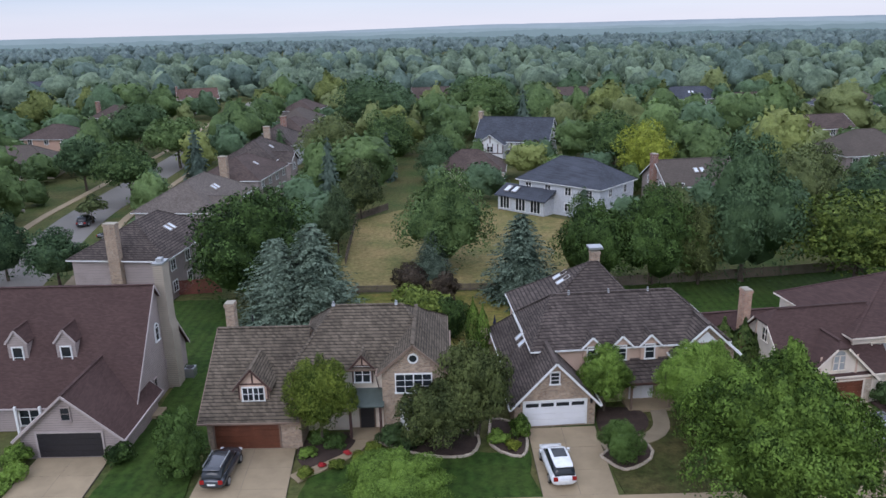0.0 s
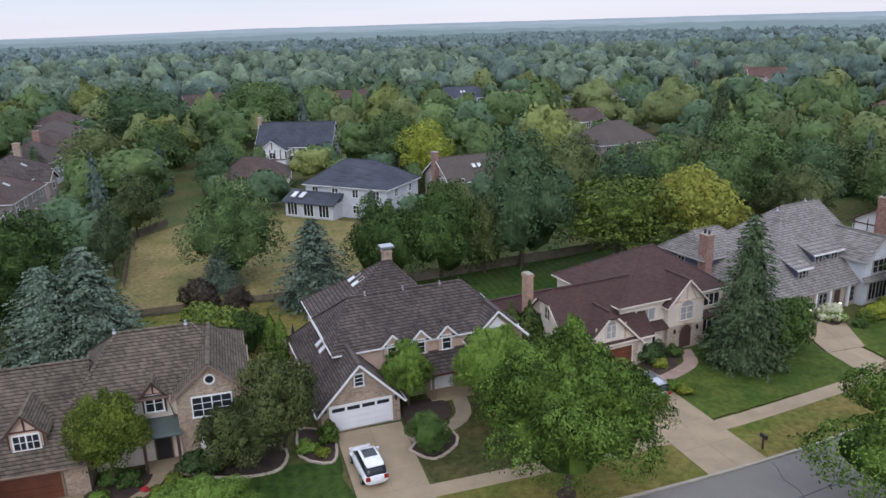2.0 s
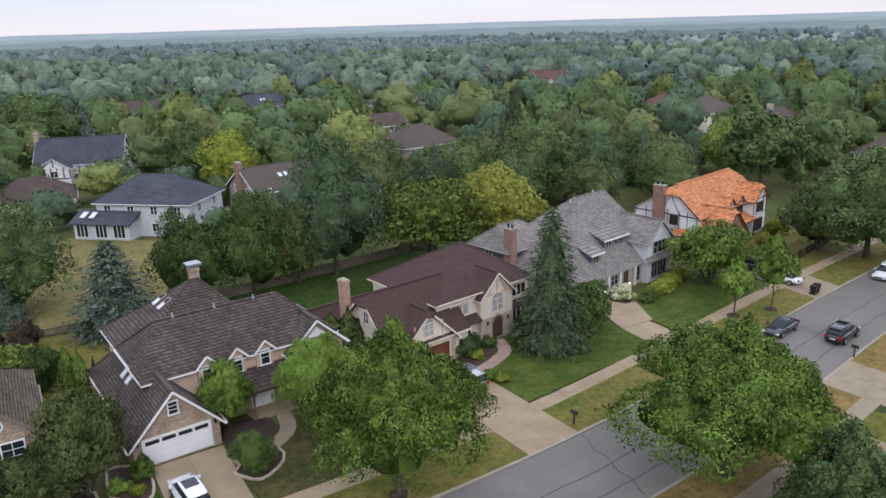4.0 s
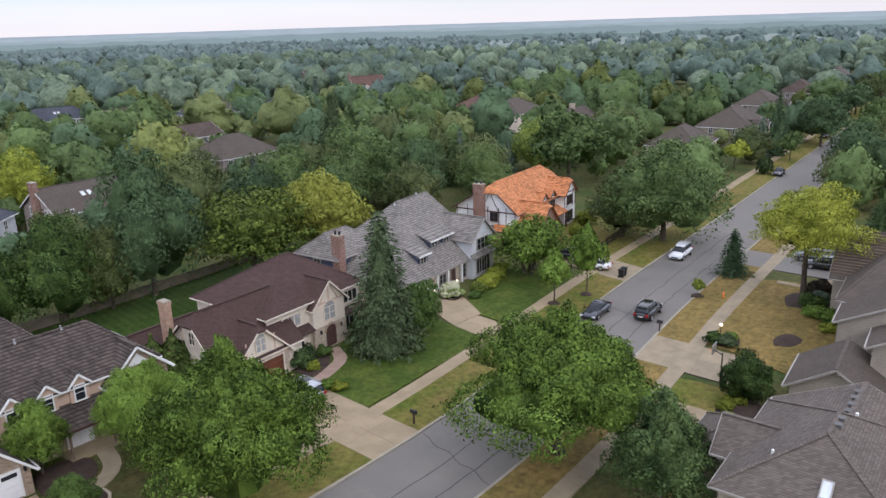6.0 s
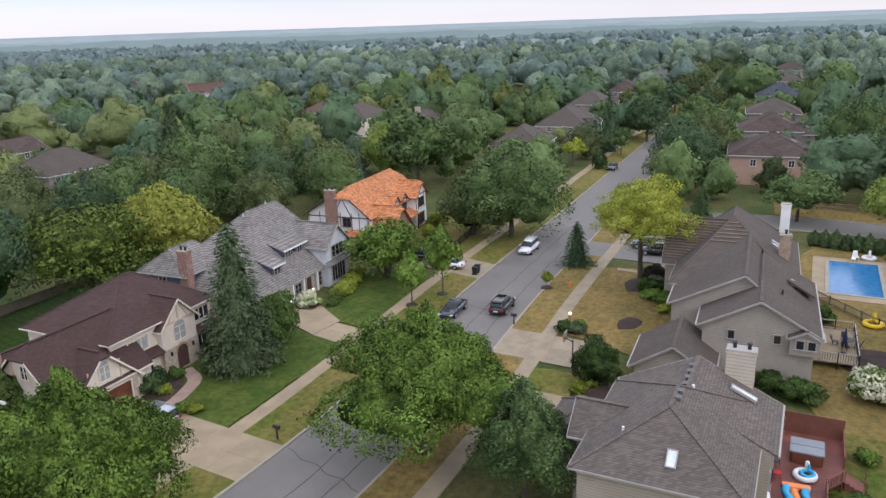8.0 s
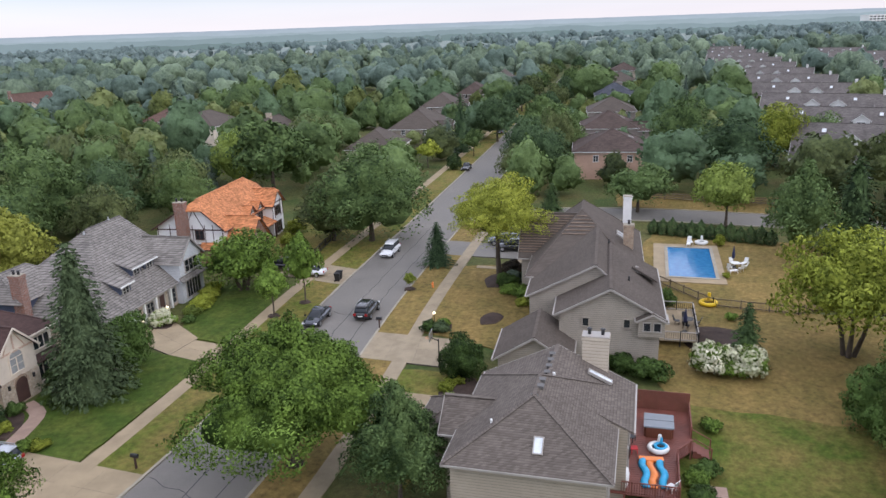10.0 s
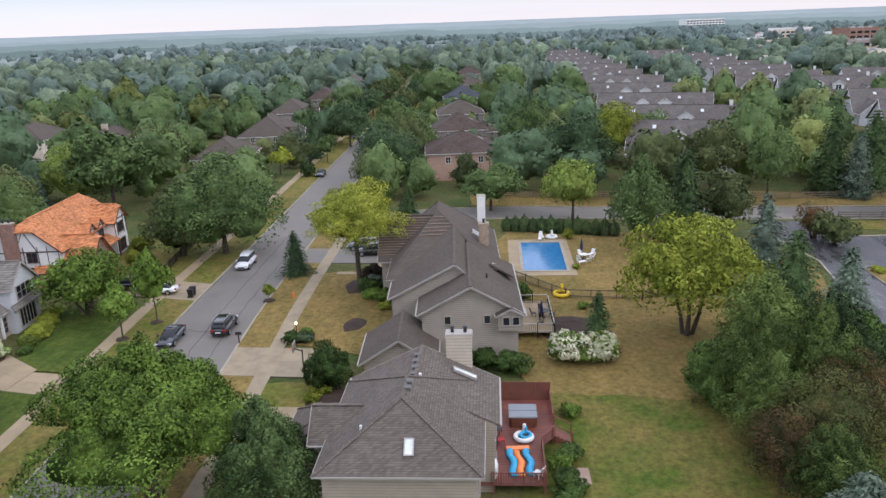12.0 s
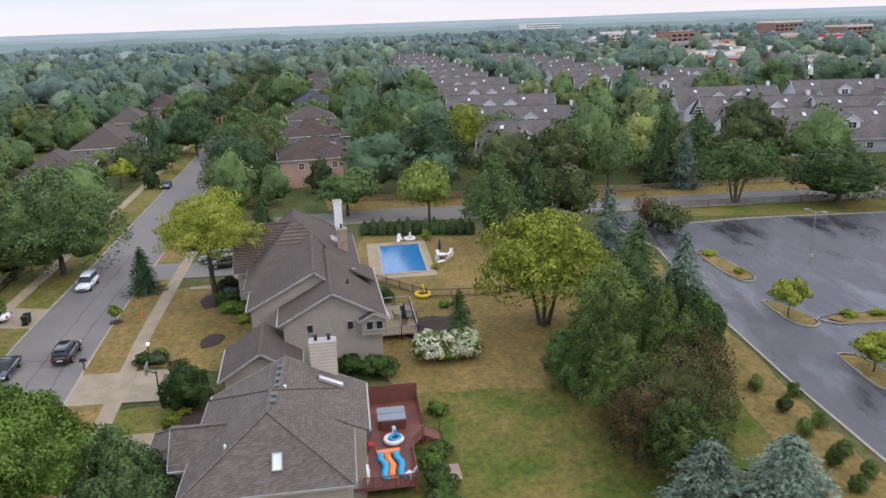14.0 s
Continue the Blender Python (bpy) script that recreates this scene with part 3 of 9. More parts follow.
sheet("berm_grass", wavy([(36, -24.2), (36, -30), (58, -29.2), (76, -28.0), (100, -28), (100, -24.2)]), 0.06, LAWN_DRY, "rough grass bank beside the parking lot", "grass")
sheet("verge_cross", wavy([(126.2, 20), (126.6, -20), (130.5, -66), (133, -110), (141, -110), (139, -20), (138, 22)]), 0.06, LAWN_DRY, "dry roadside verge", "grass")
sheet("verge_lot", wavy([(114.6, -33.5), (118.8, -33.5), (121, -64), (123, -108), (116.6, -108), (113.6, -60)]), 0.06, LAWN_MIX, "grass strip between street and parking lot", "grass")

# driveways and walks: slabs with joints
def slabs(name, quad, nu, nv, z, material, label, category, gap=0.012):
    """A paved quad (corners in order) cut into nu by nv slabs, each a piece of its own."""
    base = sheet(name, quad, z - 0.008, JOINT, label, category, 0.12)
    a, b, c, d = (Vector(p) for p in quad)
    for i in range(nu):
        for j in range(nv):
            def at(s, t):
                return a.lerp(b, s).lerp(d.lerp(c, s), t)
            lu, lv = max((b - a).length, 0.1), max((d - a).length, 0.1)
            s0, s1, t0, t1 = i / nu + gap / lu, (i + 1) / nu - gap / lu, j / nv + gap / lv, (j + 1) / nv - gap / lv
            bm = bmesh.new()
            add_slab(bm, [(*at(s, t), z) for s, t in ((s0, t0), (s1, t0), (s1, t1), (s0, t1))], 0.05)
            part("slab", fix(bm), material, base)
    return base


slabs("driveway", [(-31.4, 40), (-25.6, 40), (-26.0, 49.9), (-31.6, 49.9)], 2, 4, 0.14, CONCRETE, "pale concrete driveway before a dark garage door", "driveway")
slabs("driveway", [(-18.2, 40), (-11.2, 40), (-12.0, 50.6), (-18.3, 50.6)], 2, 4, 0.14, CONCRETE, "pale concrete driveway before a wooden garage door", "driveway")
slabs("driveway", [(6.2, 37.9), (11.2, 38.0), (11.4, 53.0), (6.0, 52.8)], 2, 5, 0.145, CONCRETE, "pale concrete driveway with a parked car", "driveway")
slabs("driveway", [(30.2, 38.45), (35.4, 38.95), (34.5, 55.6), (29.2, 55.0)], 2, 5, 0.145, CONCRETE, "pale concrete driveway widening at the street", "driveway")
slabs("driveway", [(52.0, 41.4), (56.5, 42.2), (56.6, 52), (52.8, 52)], 2, 3, 0.145, CONCRETE, "wide pale concrete driveway", "driveway")
slabs("driveway", [(52.8, 52.05), (57.2, 52.05), (61.0, 59.5), (55.2, 60.4)], 2, 3, 0.145, CONCRETE, "pale concrete parking court", "driveway")
slabs("driveway", [(76.5, 45.75), (82.5, 46.6), (84, 58), (78, 60)], 2, 4, 0.145, CONCRETE_OLD, "old concrete driveway beside the hedge", "driveway")
slabs("driveway", [(58.2, 33.6), (64.4, 34.7), (65.2, 24.6), (59.0, 22.4)], 2, 4, 0.145, CONCRETE_OLD, "cracked old concrete driveway", "driveway")
slabs("driveway", [(49.0, 32.0), (52.6, 32.6), (53.6, 20.4), (49.8, 20.0)], 2, 4, 0.145, CONCRETE, "pale concrete driveway", "driveway")
sheet("driveway_asphalt", [(91.8, 39.3), (98.5, 40.4), (99, 25.5), (93, 24.5)], 0.14, ROAD, "blue-grey asphalt driveway", "driveway")
slabs("walkway", [(89.8, 26.6), (89.8, 27.6), (98, 27.2), (98, 26.2)], 8, 1, 0.15, CONCRETE, "narrow concrete front walk", "path")
slabs("walkway", [(88.2, 20.5), (89.2, 20.4), (88.6, 32.0), (87.6, 31.8)], 1, 9, 0.15, CONCRETE, "white stepping-slab path", "path")


def path(name, pts, w, z, material, label):
    line = smooth_line(pts, 0.8)
    ribbon(name, line, -w / 2, w / 2, z, material, label, "path", 0.1)


path("walkway_entry", [(-11.4, 46.5), (-9.4, 48.4), (-7.4, 50.4), (-6.4, 54.5)], 1.2, 0.15, CONCRETE, "curved concrete entry walk")
path("walkway_door", [(11.4, 50.2), (14.6, 50.8), (16.6, 52.6), (17.2, 56.5)], 1.3, 0.15, CONCRETE_OLD, "curved paver entry walk")
path("walkway_arch", [(34.6, 52.2), (37.2, 53.2), (39.6, 54.6), (40.6, 57.2)], 1.3, 0.15, PAVER, "curved tan paver entry walk")
path("walkway_grey", [(58.8, 58.8), (60.6, 59.6), (62.5, 61.4)], 1.4, 0.15, CONCRETE, "short concrete entry walk")


def bed(pts, label="dark mulched planting bed with a soft edge", z=0.17, stones=False):
    """A mounded planting bed."""
    loop = smooth_line(pts + [pts[0]], 0.7)[:-1]
    c = sum(loop, Vector((0, 0))) / len(loop)
    bm = bmesh.new()
    rings = []
    for f, h in ((1.0, 0.02), (0.93, z), (0.5, z + 0.08)):
        rings.append([bm.verts.new((*(c + (p - c) * f), h + 0.02 * math.sin(9 * p.x))) for p in loop])
    n = len(loop)
    for r, s in zip(rings, rings[1:]):
        for i in range(n):
            bm.faces.new((r[i], r[(i + 1) % n], s[(i + 1) % n], s[i]))
    bm.faces.new(rings[-1])
    me = link_bm(fix(bm), "planting_bed")
    me.materials.append(SOIL)
    ob = tagged(new("planting_bed", me), label, "planting bed", kind="structure")
    if stones:
        made = []
        for k in range(4):
            r = random.Random(k)
            bm = bmesh.new()
            bmesh.ops.create_cube(bm, size=1)
            bmesh.ops.bevel(bm, geom=bm.edges[:], offset=0.16, segments=1, affect="EDGES")
            for v in bm.verts:
                v.co = Vector((v.co.x * 0.36, v.co.y * 0.2, v.co.z * 0.2)) * r.uniform(0.9, 1.1)
            made.append(link_bm(fix(bm), "edging_stone"))
            made[-1].materials.append(BRICK_PALE)
        for i in range(n):
            a, b = loop[i], loop[(i + 1) % n]
            m = max(1, round((b - a).length / 0.36))
            for j in range(m):
                q = a.lerp(b, (j + 0.5) / m)
                o = new("edging_stone", made[(i * 3 + j) % 4])
                o.parent = ob
                o.matrix_basis = pose(q.x, q.y, 0.16, 0, 0, math.degrees(math.atan2(b.y - a.y, b.x - a.x)) + (i % 5 - 2) * 4)
    return ob


bed([(-10.6, 47.6), (-8.2, 49.6), (-7.4, 51.4), (-8.0, 53.0), (-11.4, 52.0), (-11.8, 49.6)])
bed([(-5.8, 51.2), (-2, 49.2), (1.4, 49.2), (1.6, 52.4), (-4.6, 53.0)], "mulched bed with a pale stone edging", stones=True)
bed([(3.2, 54.4), (3.0, 50.4), (5.2, 48.8), (5.8, 51.8), (4.6, 54.0)], "mulched bed with a pale stone edging", stones=True)
bed([(11.6, 51.2), (14, 51.2), (15.8, 53.0), (15.6, 55.6), (12.2, 55.8)])
bed([(11.0, 48.6), (12.4, 46.8), (14.6, 48.2), (14.9, 50.0), (13, 50.6)], "mulch ring with a stone edging round a clipped evergreen", stones=True)
bed([(35.0, 56.0), (35.6, 53.6), (37.6, 54.0), (39.4, 56.0), (38.4, 57.4)])
bed([(42.6, 57.0), (43.6, 53.8), (46, 52.6), (48.6, 54.2), (48.4, 57.2)])
bed([(57.2, 60.2), (58.2, 57.0), (60.2, 58.0), (60.2, 60.4)])
bed([(69.4, 24.9), (70.2, 23.4), (72.6, 23.2), (73.4, 24.8), (71.4, 25.6)], "bare brown soil patch in the lawn")
bed([(80.6, 28), (82, 24.8), (85.6, 25.4), (86.4, 28), (83.8, 29.4)])
bed([(65.6, 29.2), (67, 27.4), (69.2, 28.2), (68.6, 30.2)])
bed([(51.0, 21.6), (55, 20.2), (58, 21.6), (57.4, 23.4), (53.8, 23.4)])
bed([(69.5, 3.2), (71, -1.2), (75.5, -1.4), (76.0, 3.2), (72.5, 4.8)])
bed([(66.6, 3.0), (66.2, -0.8), (69.0, -2.0), (71.0, 0.4)])

for x, y in ((19.8, 39.7), (40.4, 29.2), (65.0, 47.9), (69.8, 46.8), (77.6, 36.8)):
    bed([(x + 0.8 * math.cos(a), y + 0.8 * math.sin(a)) for a in (0.2, 1.3, 2.5, 3.6, 4.9)], "small mulch ring round a street tree", 0.18)

# the parking lot, its kerbs and islands
sheet("parking_lot", [(38, -31.3), (46, -30.9), (58.3, -29.8), (76, -28.9), (100, -29.6), (110, -26.4), (118.4, -26.6), (118.6, -32.6), (113.2, -34.4), (110.4, -37.5), (112.6, -54), (113.0, -110), (20, -110), (20, -31.6)], 0.04, LOT, "wet dark asphalt parking lot with drying streaks", "parking lot", 0.06)
LOT_EDGE = [Vector(p) for p in ((38, -31.2), (46, -30.8), (58.3, -29.7), (76, -28.8), (98, -29.4), (108, -26.6), (118, -26.4))]
ribbon("kerb_lot", LOT_EDGE, -0.1, 0.12, 0.16, KERB, "concrete kerb round the parking lot", "kerb", 0.2)
ribbon("kerb_lot_far", smooth_line([(118.4, -33.0), (113.6, -34.4), (110.6, -37.4), (112.6, -54), (113.0, -108)], 2), -0.15, 0.15, 0.16, KERB, "concrete kerb round the parking lot", "kerb", 0.2)


def island(pts, label):
    loop = smooth_line(pts + [pts[0]], 0.7)[:-1]
    c = sum(loop, Vector((0, 0))) / len(loop)
    n = len(loop)
    isl = thing("traffic_island", label, "traffic island", c.x, c.y, 0.04)
    for name, prof, m in (("kerb", ((1.0, 0.0), (1.0, 0.15), (0.9, 0.16), (0.88, 0.1)), KERB), ("bed", ((0.885, 0.09), (0.8, 0.16), (0.3, 0.2)), LAWN_DRY)):
        bm = bmesh.new()
        rings = []
        for f, h in prof:
            ring = []
            for p in loop:
                q = p - c
                k = f if name == "bed" else 1 - (1 - f) * 0.25 / max(0.2, q.length) * 10 * 0.6
                ring.append(bm.verts.new((q.x * (f if name == "bed" else k), q.y * (f if name == "bed" else k), h)))
            rings.append(ring)
        for r, s in zip(rings, rings[1:]):
            for i in range(n):
                bm.faces.new((r[i], r[(i + 1) % n], s[(i + 1) % n], s[i]))
        if name == "bed":
            bm.faces.new(rings[-1])
        part(name, fix(bm), m, isl)


island([(95.6, -33.8), (96.6, -35.2), (90, -37.0), (85, -37.6), (83.6, -36.2), (86, -34.8)], "kerbed island with dry grass and low shrubs in the parking lot")
island([(77.2, -35.0), (77.0, -36.2), (71.6, -38.4), (69.8, -37.2), (71.4, -35.6)], "kerbed island with a small yellowing tree in the parking lot")
island([(71.8, -38.6), (72.6, -39.6), (73.2, -46), (73.2, -58), (71, -58), (70.6, -46), (70.4, -40)], "long kerbed island with grass clumps in the parking lot")
island([(63.4, -36.2), (63.2, -37.8), (58, -39), (55.4, -38.0), (56.8, -36.4)], "kerbed island with a small tree in the parking lot")


# ---- houses ----
TURN = {"-v": 0, "+u": 90, "+v": 180, "-u": -90}
CACHE = {}
HOUSE_SPOTS = []


class House:
    """A house in its own axes: u along the street, v away from it, z up."""

    def __init__(self, label, x, y, yaw, wall, roof, trim=WHITE, name="house", category="house", glaze=None):
        self.ob = thing(name, label, category, x, y, 0, yaw)
        HOUSE_SPOTS.append((x, y))
        self.wall, self.roof, self.trim, self.glaze = wall, roof, trim, glaze or trim

    def put(self, name, bm, material=None, label="", parent=None, m=None):
        return part(name, fix(bm) if isinstance(bm, bmesh.types.BMesh) else bm, material or self.wall, parent or self.ob, label, m)

    def box(self, u0, u1, v0, v1, z0, z1, material=None, name="wall", label=""):
        bm = bmesh.new()
        add_box(bm, u0, u1, v0, v1, z0, z1)
        return self.put(name, bm, material, label)

    def gable(self, u0, u1, v0, v1, ze, zr, axis="u", mid=None, over=0.45, material=None, wall=None, clip=0.0, ends=(1, 1), base=None, body=True, trim=True):
        """A block under a gabled roof. axis: the way the ridge runs. clip: height cut off the gable's tip by a small hip."""
        wall, material = wall or self.wall, material or self.roof
        if axis == "u":
            a0, a1, b0, b1 = u0, u1, v0, v1
            P = lambda a, b, z: (a, b, z)
        else:
            a0, a1, b0, b1 = v0, v1, u0, u1
            P = lambda a, b, z: (b, a, z)
        c = (b0 + b1) / 2 if mid is None else mid
        s0, s1 = (zr - ze) / (c - b0), (zr - ze) / (b1 - c)
        if body:
            bm = bmesh.new()
            z0 = base if base is not None else 0
            k0, k1 = (c - clip / s0, c + clip / s1)
            prof = [P(a0, b0, z0), P(a0, b1, z0), P(a0, b1, ze - 0.1), P(a0, k1, zr - clip - 0.1)] + ([P(a0, k0, zr - clip - 0.1)] if clip else []) + [P(a0, b0, ze - 0.1)]
            d = Vector(P(a1, 0, 0)) - Vector(P(a0, 0, 0))
            add_prism(bm, prof, d)
            self.put("wall", bm, wall)
        e0, e1 = a0 - (over if ends[0] else 0), a1 + (over if ends[1] else 0)
        lo0, lo1 = ze - over * s0, ze - over * s1
        r0, r1 = e0 + (clip * 1.3 if clip and ends[0] else 0), e1 - (clip * 1.3 if clip and ends[1] else 0)
        zc = zr - clip
        bm = bmesh.new()
        k0, k1 = c - clip / s0, c + clip / s1
        left = [P(e0, b0 - over, lo0), P(e1, b0 - over, lo0)]
        right = [P(e1, b1 + over, lo1), P(e0, b1 + over, lo1)]
        if clip:
            left += ([P(e1, k0, zc)] if ends[1] else []) + [P(r1, c, zr), P(r0, c, zr)] + ([P(e0, k0, zc)] if ends[0] else [])
            right += ([P(e0, k1, zc)] if ends[0] else []) + [P(r0, c, zr), P(r1, c, zr)] + ([P(e1, k1, zc)] if ends[1] else [])
            if ends[0]:
                add_slab(bm, [P(e0, k0, zc), P(r0, c, zr), P(e0, k1, zc)], 0.14)
            if ends[1]:
                add_slab(bm, [P(e1, k1, zc), P(r1, c, zr), P(e1, k0, zc)], 0.14)
        else:
            left += [P(r1, c, zr), P(r0, c, zr)]
            right += [P(r0, c, zr), P(r1, c, zr)]
        add_slab(bm, left, 0.16)
        add_slab(bm, right, 0.16)
        bmesh.ops.remove_doubles(bm, verts=bm.verts, dist=0.002)
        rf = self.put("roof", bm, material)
        self.bar("ridge_cap", P(r0, c, zr + 0.01), P(r1, c, zr + 0.01), 0.3, 0.07, material, rf)
        if trim:
            for e, on in ((e0, ends[0]), (e1, ends[1])):
                if on:
                    o = -0.03 if e == e0 else 0.03
                    self.bar("bargeboard", P(e + o, b0 - over, lo0 - 0.1), P(e + o, k0, zc - 0.1), 0.05, 0.17, self.trim)
                    self.bar("bargeboard", P(e + o, b1 + over, lo1 - 0.1), P(e + o, k1, zc - 0.1), 0.05, 0.17, self.trim)
            self.bar("gutter", P(e0, b0 - over - 0.06, lo0 - 0.07), P(e1, b0 - over - 0.06, lo0 - 0.07), 0.12, 0.12, self.trim)
            self.bar("gutter", P(e0, b1 + over + 0.06, lo1 - 0.07), P(e1, b1 + over + 0.06, lo1 - 0.07), 0.12, 0.12, self.trim)
        return rf

    def bar(self, name, p, q, w, h, material, parent=None):
        bm = bmesh.new()
        add_beam(bm, p, q, w, h)
        return self.put(name, bm, material, parent=parent)

    def hip(self, u0, u1, v0, v1, ze, zr, i0, i1, axis="u", mid=None, over=0.45, material=None, wall=None, body=True, base=0.0):
        """A block under a hipped roof; i0, i1: how far the ridge's ends stand in."""
        if body:
            self.box(u0, u1, v0, v1, base, ze - 0.05, wall)
        P = (lambda a, b, z: (a, b, z)) if axis == "u" else (lambda a, b, z: (b, a, z))
        a0, a1, b0, b1 = (u0, u1, v0, v1) if axis == "u" else (v0, v1, u0, u1)
        c = (b0 + b1) / 2 if mid is None else mid
        o = over
        A, B, C, D = P(a0 - o, b0 - o, ze), P(a1 + o, b0 - o, ze), P(a1 + o, b1 + o, ze), P(a0 - o, b1 + o, ze)
        R, S = P(a0 + i0, c, zr), P(a1 - i1, c, zr)
        bm = bmesh.new()
        for poly in ((A, B, S, R), (B, C, S), (C, D, R, S), (D, A, R)):
            add_slab(bm, poly, 0.14)
        bmesh.ops.remove_doubles(bm, verts=bm.verts, dist=0.002)
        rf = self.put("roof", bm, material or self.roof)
        for p, q in ((A, R), (D, R), (B, S), (C, S), (R, S)):
            self.bar("ridge_cap", Vector(p) + Vector((0, 0, 0.01)), Vector(q) + Vector((0, 0, 0.01)), 0.24, 0.05, material or self.roof, rf)
        for p, q in ((A, B), (B, C), (C, D), (D, A)):
            p, q = Vector(p), Vector(q)
            p.z = q.z = ze - 0.09
            self.bar("gutter", p, q, 0.12, 0.13, self.trim)
        return rf

    def window(self, face, a, p, z, w, h, cols=2, rows=2, arch=False, trim=None, glass=None):
        """A framed window centred at a along the wall, in the wall's plane p, with its sill at z."""
        key = ("window", w, h, cols, rows, arch, (trim or self.glaze).name)
        if key not in CACHE:
            bm = bmesh.new()
            t, d = 0.09, 0.1
            add_box(bm, -w / 2 - t, -w / 2, -d, 0.04, 0, h)
            add_box(bm, w / 2, w / 2 + t, -d, 0.04, 0, h)
            add_box(bm, -w / 2 - t * 1.5, w / 2 + t * 1.5, -d * 1.5, 0.04, -t, 0)
            if arch:
                n = 10
                for i in range(n):
                    k0, k1 = math.pi * i / n, math.pi * (i + 1) / n
                    r = w / 2 + t / 2
                    add_beam(bm, (r * math.cos(k0), -d / 2, h + r * 0.9 * math.sin(k0)), (r * math.cos(k1), -d / 2, h + r * 0.9 * math.sin(k1)), 0.12, t)
                add_box(bm, -w / 2, w / 2, -d * 0.8, 0.03, h - 0.03, h + 0.03)
            else:
                add_box(bm, -w / 2 - t, w / 2 + t, -d, 0.04, h, h + t)
            bars = bmesh.new()
            for i in range(1, cols):
                x = -w / 2 + w * i / cols
                s = 0.045 if i % 2 == 0 or cols <= 3 else 0.025
                add_box(bars, x - s, x + s, -d * 0.75, 0.02, 0, h)
            for i in range(1, rows):
                add_box(bars, -w / 2, w / 2, -d * 0.6, 0.02, h * i / rows - 0.02, h * i / rows + 0.02)
            gm = link_bm(fix(bars), "glazing_grid")
            fm = link_bm(fix(bm), "window")
            bm = bmesh.new()
            if arch:
                poly = [(-w / 2, -0.03, 0), (w / 2, -0.03, 0)] + [(w / 2 * math.cos(math.pi * i / 10), -0.03, h + w / 2 * 0.9 * math.sin(math.pi * i / 10)) for i in range(11)]
                add_prism(bm, poly, (0, 0.05, 0))
            else:
                add_box(bm, -w / 2, w / 2, -0.03, 0.02, 0, h)
            CACHE[key] = fm, link_bm(fix(bm), "pane"), gm
        fm, pm, gm = CACHE[key]
        u, v = (a, p) if face in ("-v", "+v") else (p, a)
        fr = part("window", fm, trim or self.glaze, self.ob, m=pose(u, v, z, 0, 0, TURN[face]))
        part("pane", pm, glass or GLASS, fr)
        if len(gm.polygons):
            part("glazing_grid", gm, trim or self.glaze, fr)
        return fr

    def garage_door(self, face, a, p, w, h, material, panels=4, lights=True, label="", z=0.15):
        u, v = (a, p) if face in ("-v", "+v") else (p, a)
        bm = bmesh.new()
        t = 0.14
        for x0, x1, z0, z1 in ((-w / 2 - t, -w / 2, 0, h + t), (w / 2, w / 2 + t, 0, h + t), (-w / 2, w / 2, h, h + t)):
            add_box(bm, x0, x1, -0.08, 0.05, z0, z1)
        dr = part("garage_door", fix(bm), self.trim, self.ob, label, pose(u, v, z, 0, 0, TURN[face]))
        for i in range(panels):
            bm = bmesh.new()
            z0, z1 = h * i / panels + 0.012, h * (i + 1) / panels - 0.012
            add_box(bm, -w / 2, w / 2, -0.02, 0.04, z0, z1)
            n = 8
            if not (lights and i == panels - 1):
                for k in range(n):
                    x0 = -w / 2 + w * k / n
                    add_box(bm, x0 + 0.08, x0 + w / n - 0.08, -0.035, -0.015, z0 + 0.08, z1 - 0.08)
            part("panel", fix(bm), material, dr)
        if lights:
            for k in range(4):
                bm = bmesh.new()
                x0 = -w / 2 + w * k / 4
                add_box(bm, x0 + 0.1, x0 + w / 4 - 0.1, -0.04, -0.01, h * (1 - 1 / panels) + 0.12, h - 0.1)
                part("door_light", fix(bm), GLASS, dr)
        return dr

    def door(self, face, a, p, w, h, material, z=0.15):
        u, v = (a, p) if face in ("-v", "+v") else (p, a)
        bm = bmesh.new()
        for x0, x1, z0, z1 in ((-w / 2 - 0.1, -w / 2, 0, h + 0.1), (w / 2, w / 2 + 0.1, 0, h + 0.1), (-w / 2, w / 2, h, h + 0.1)):
            add_box(bm, x0, x1, -0.08, 0.05, z0, z1)
        fr = part("door_frame", fix(bm), self.trim, self.ob, m=pose(u, v, z, 0, 0, TURN[face]))
        bm = bmesh.new()
        add_box(bm, -w / 2, w / 2, -0.03, 0.04, 0, h)
        for k in (0.12, 0.55):
            add_box(bm, -w / 2 + 0.12, w / 2 - 0.12, -0.045, -0.02, h * k, h * (k + 0.33))
        part("door", fix(bm), material, fr)

    def chimney(self, u0, u1, v0, v1, z0, z1, material, cap=True, pots=0):
        bm = bmesh.new()
        add_box(bm, u0, u1, v0, v1, z0, z1 - 0.2)
        add_box(bm, u0 - 0.06, u1 + 0.06, v0 - 0.06, v1 + 0.06, z1 - 0.35, z1 - 0.12)
        ch = self.put("chimney", bm, material)
        bm = bmesh.new()
        add_box(bm, u0 - 0.02, u1 + 0.02, v0 - 0.02, v1 + 0.02, z1 - 0.12, z1 - 0.04)
        part("chimney_cap", fix(bm), KERB if cap else GUTTER, ch)
        for k in range(pots):
            bm = bmesh.new()
            f = (k + 0.5) / pots
            c = (u0 + (u1 - u0) * f, (v0 + v1) / 2) if u1 - u0 > v1 - v0 else ((u0 + u1) / 2, v0 + (v1 - v0) * f)
            add_tube(bm, (*c, z1 - 0.05), (*c, z1 + 0.3), 0.13, 0.13, 10)
            add_tube(bm, (*c, z1 + 0.34), (*c, z1 + 0.42), 0.2, 0.16, 10)
            part("flue", fix(bm), BLACK, ch)
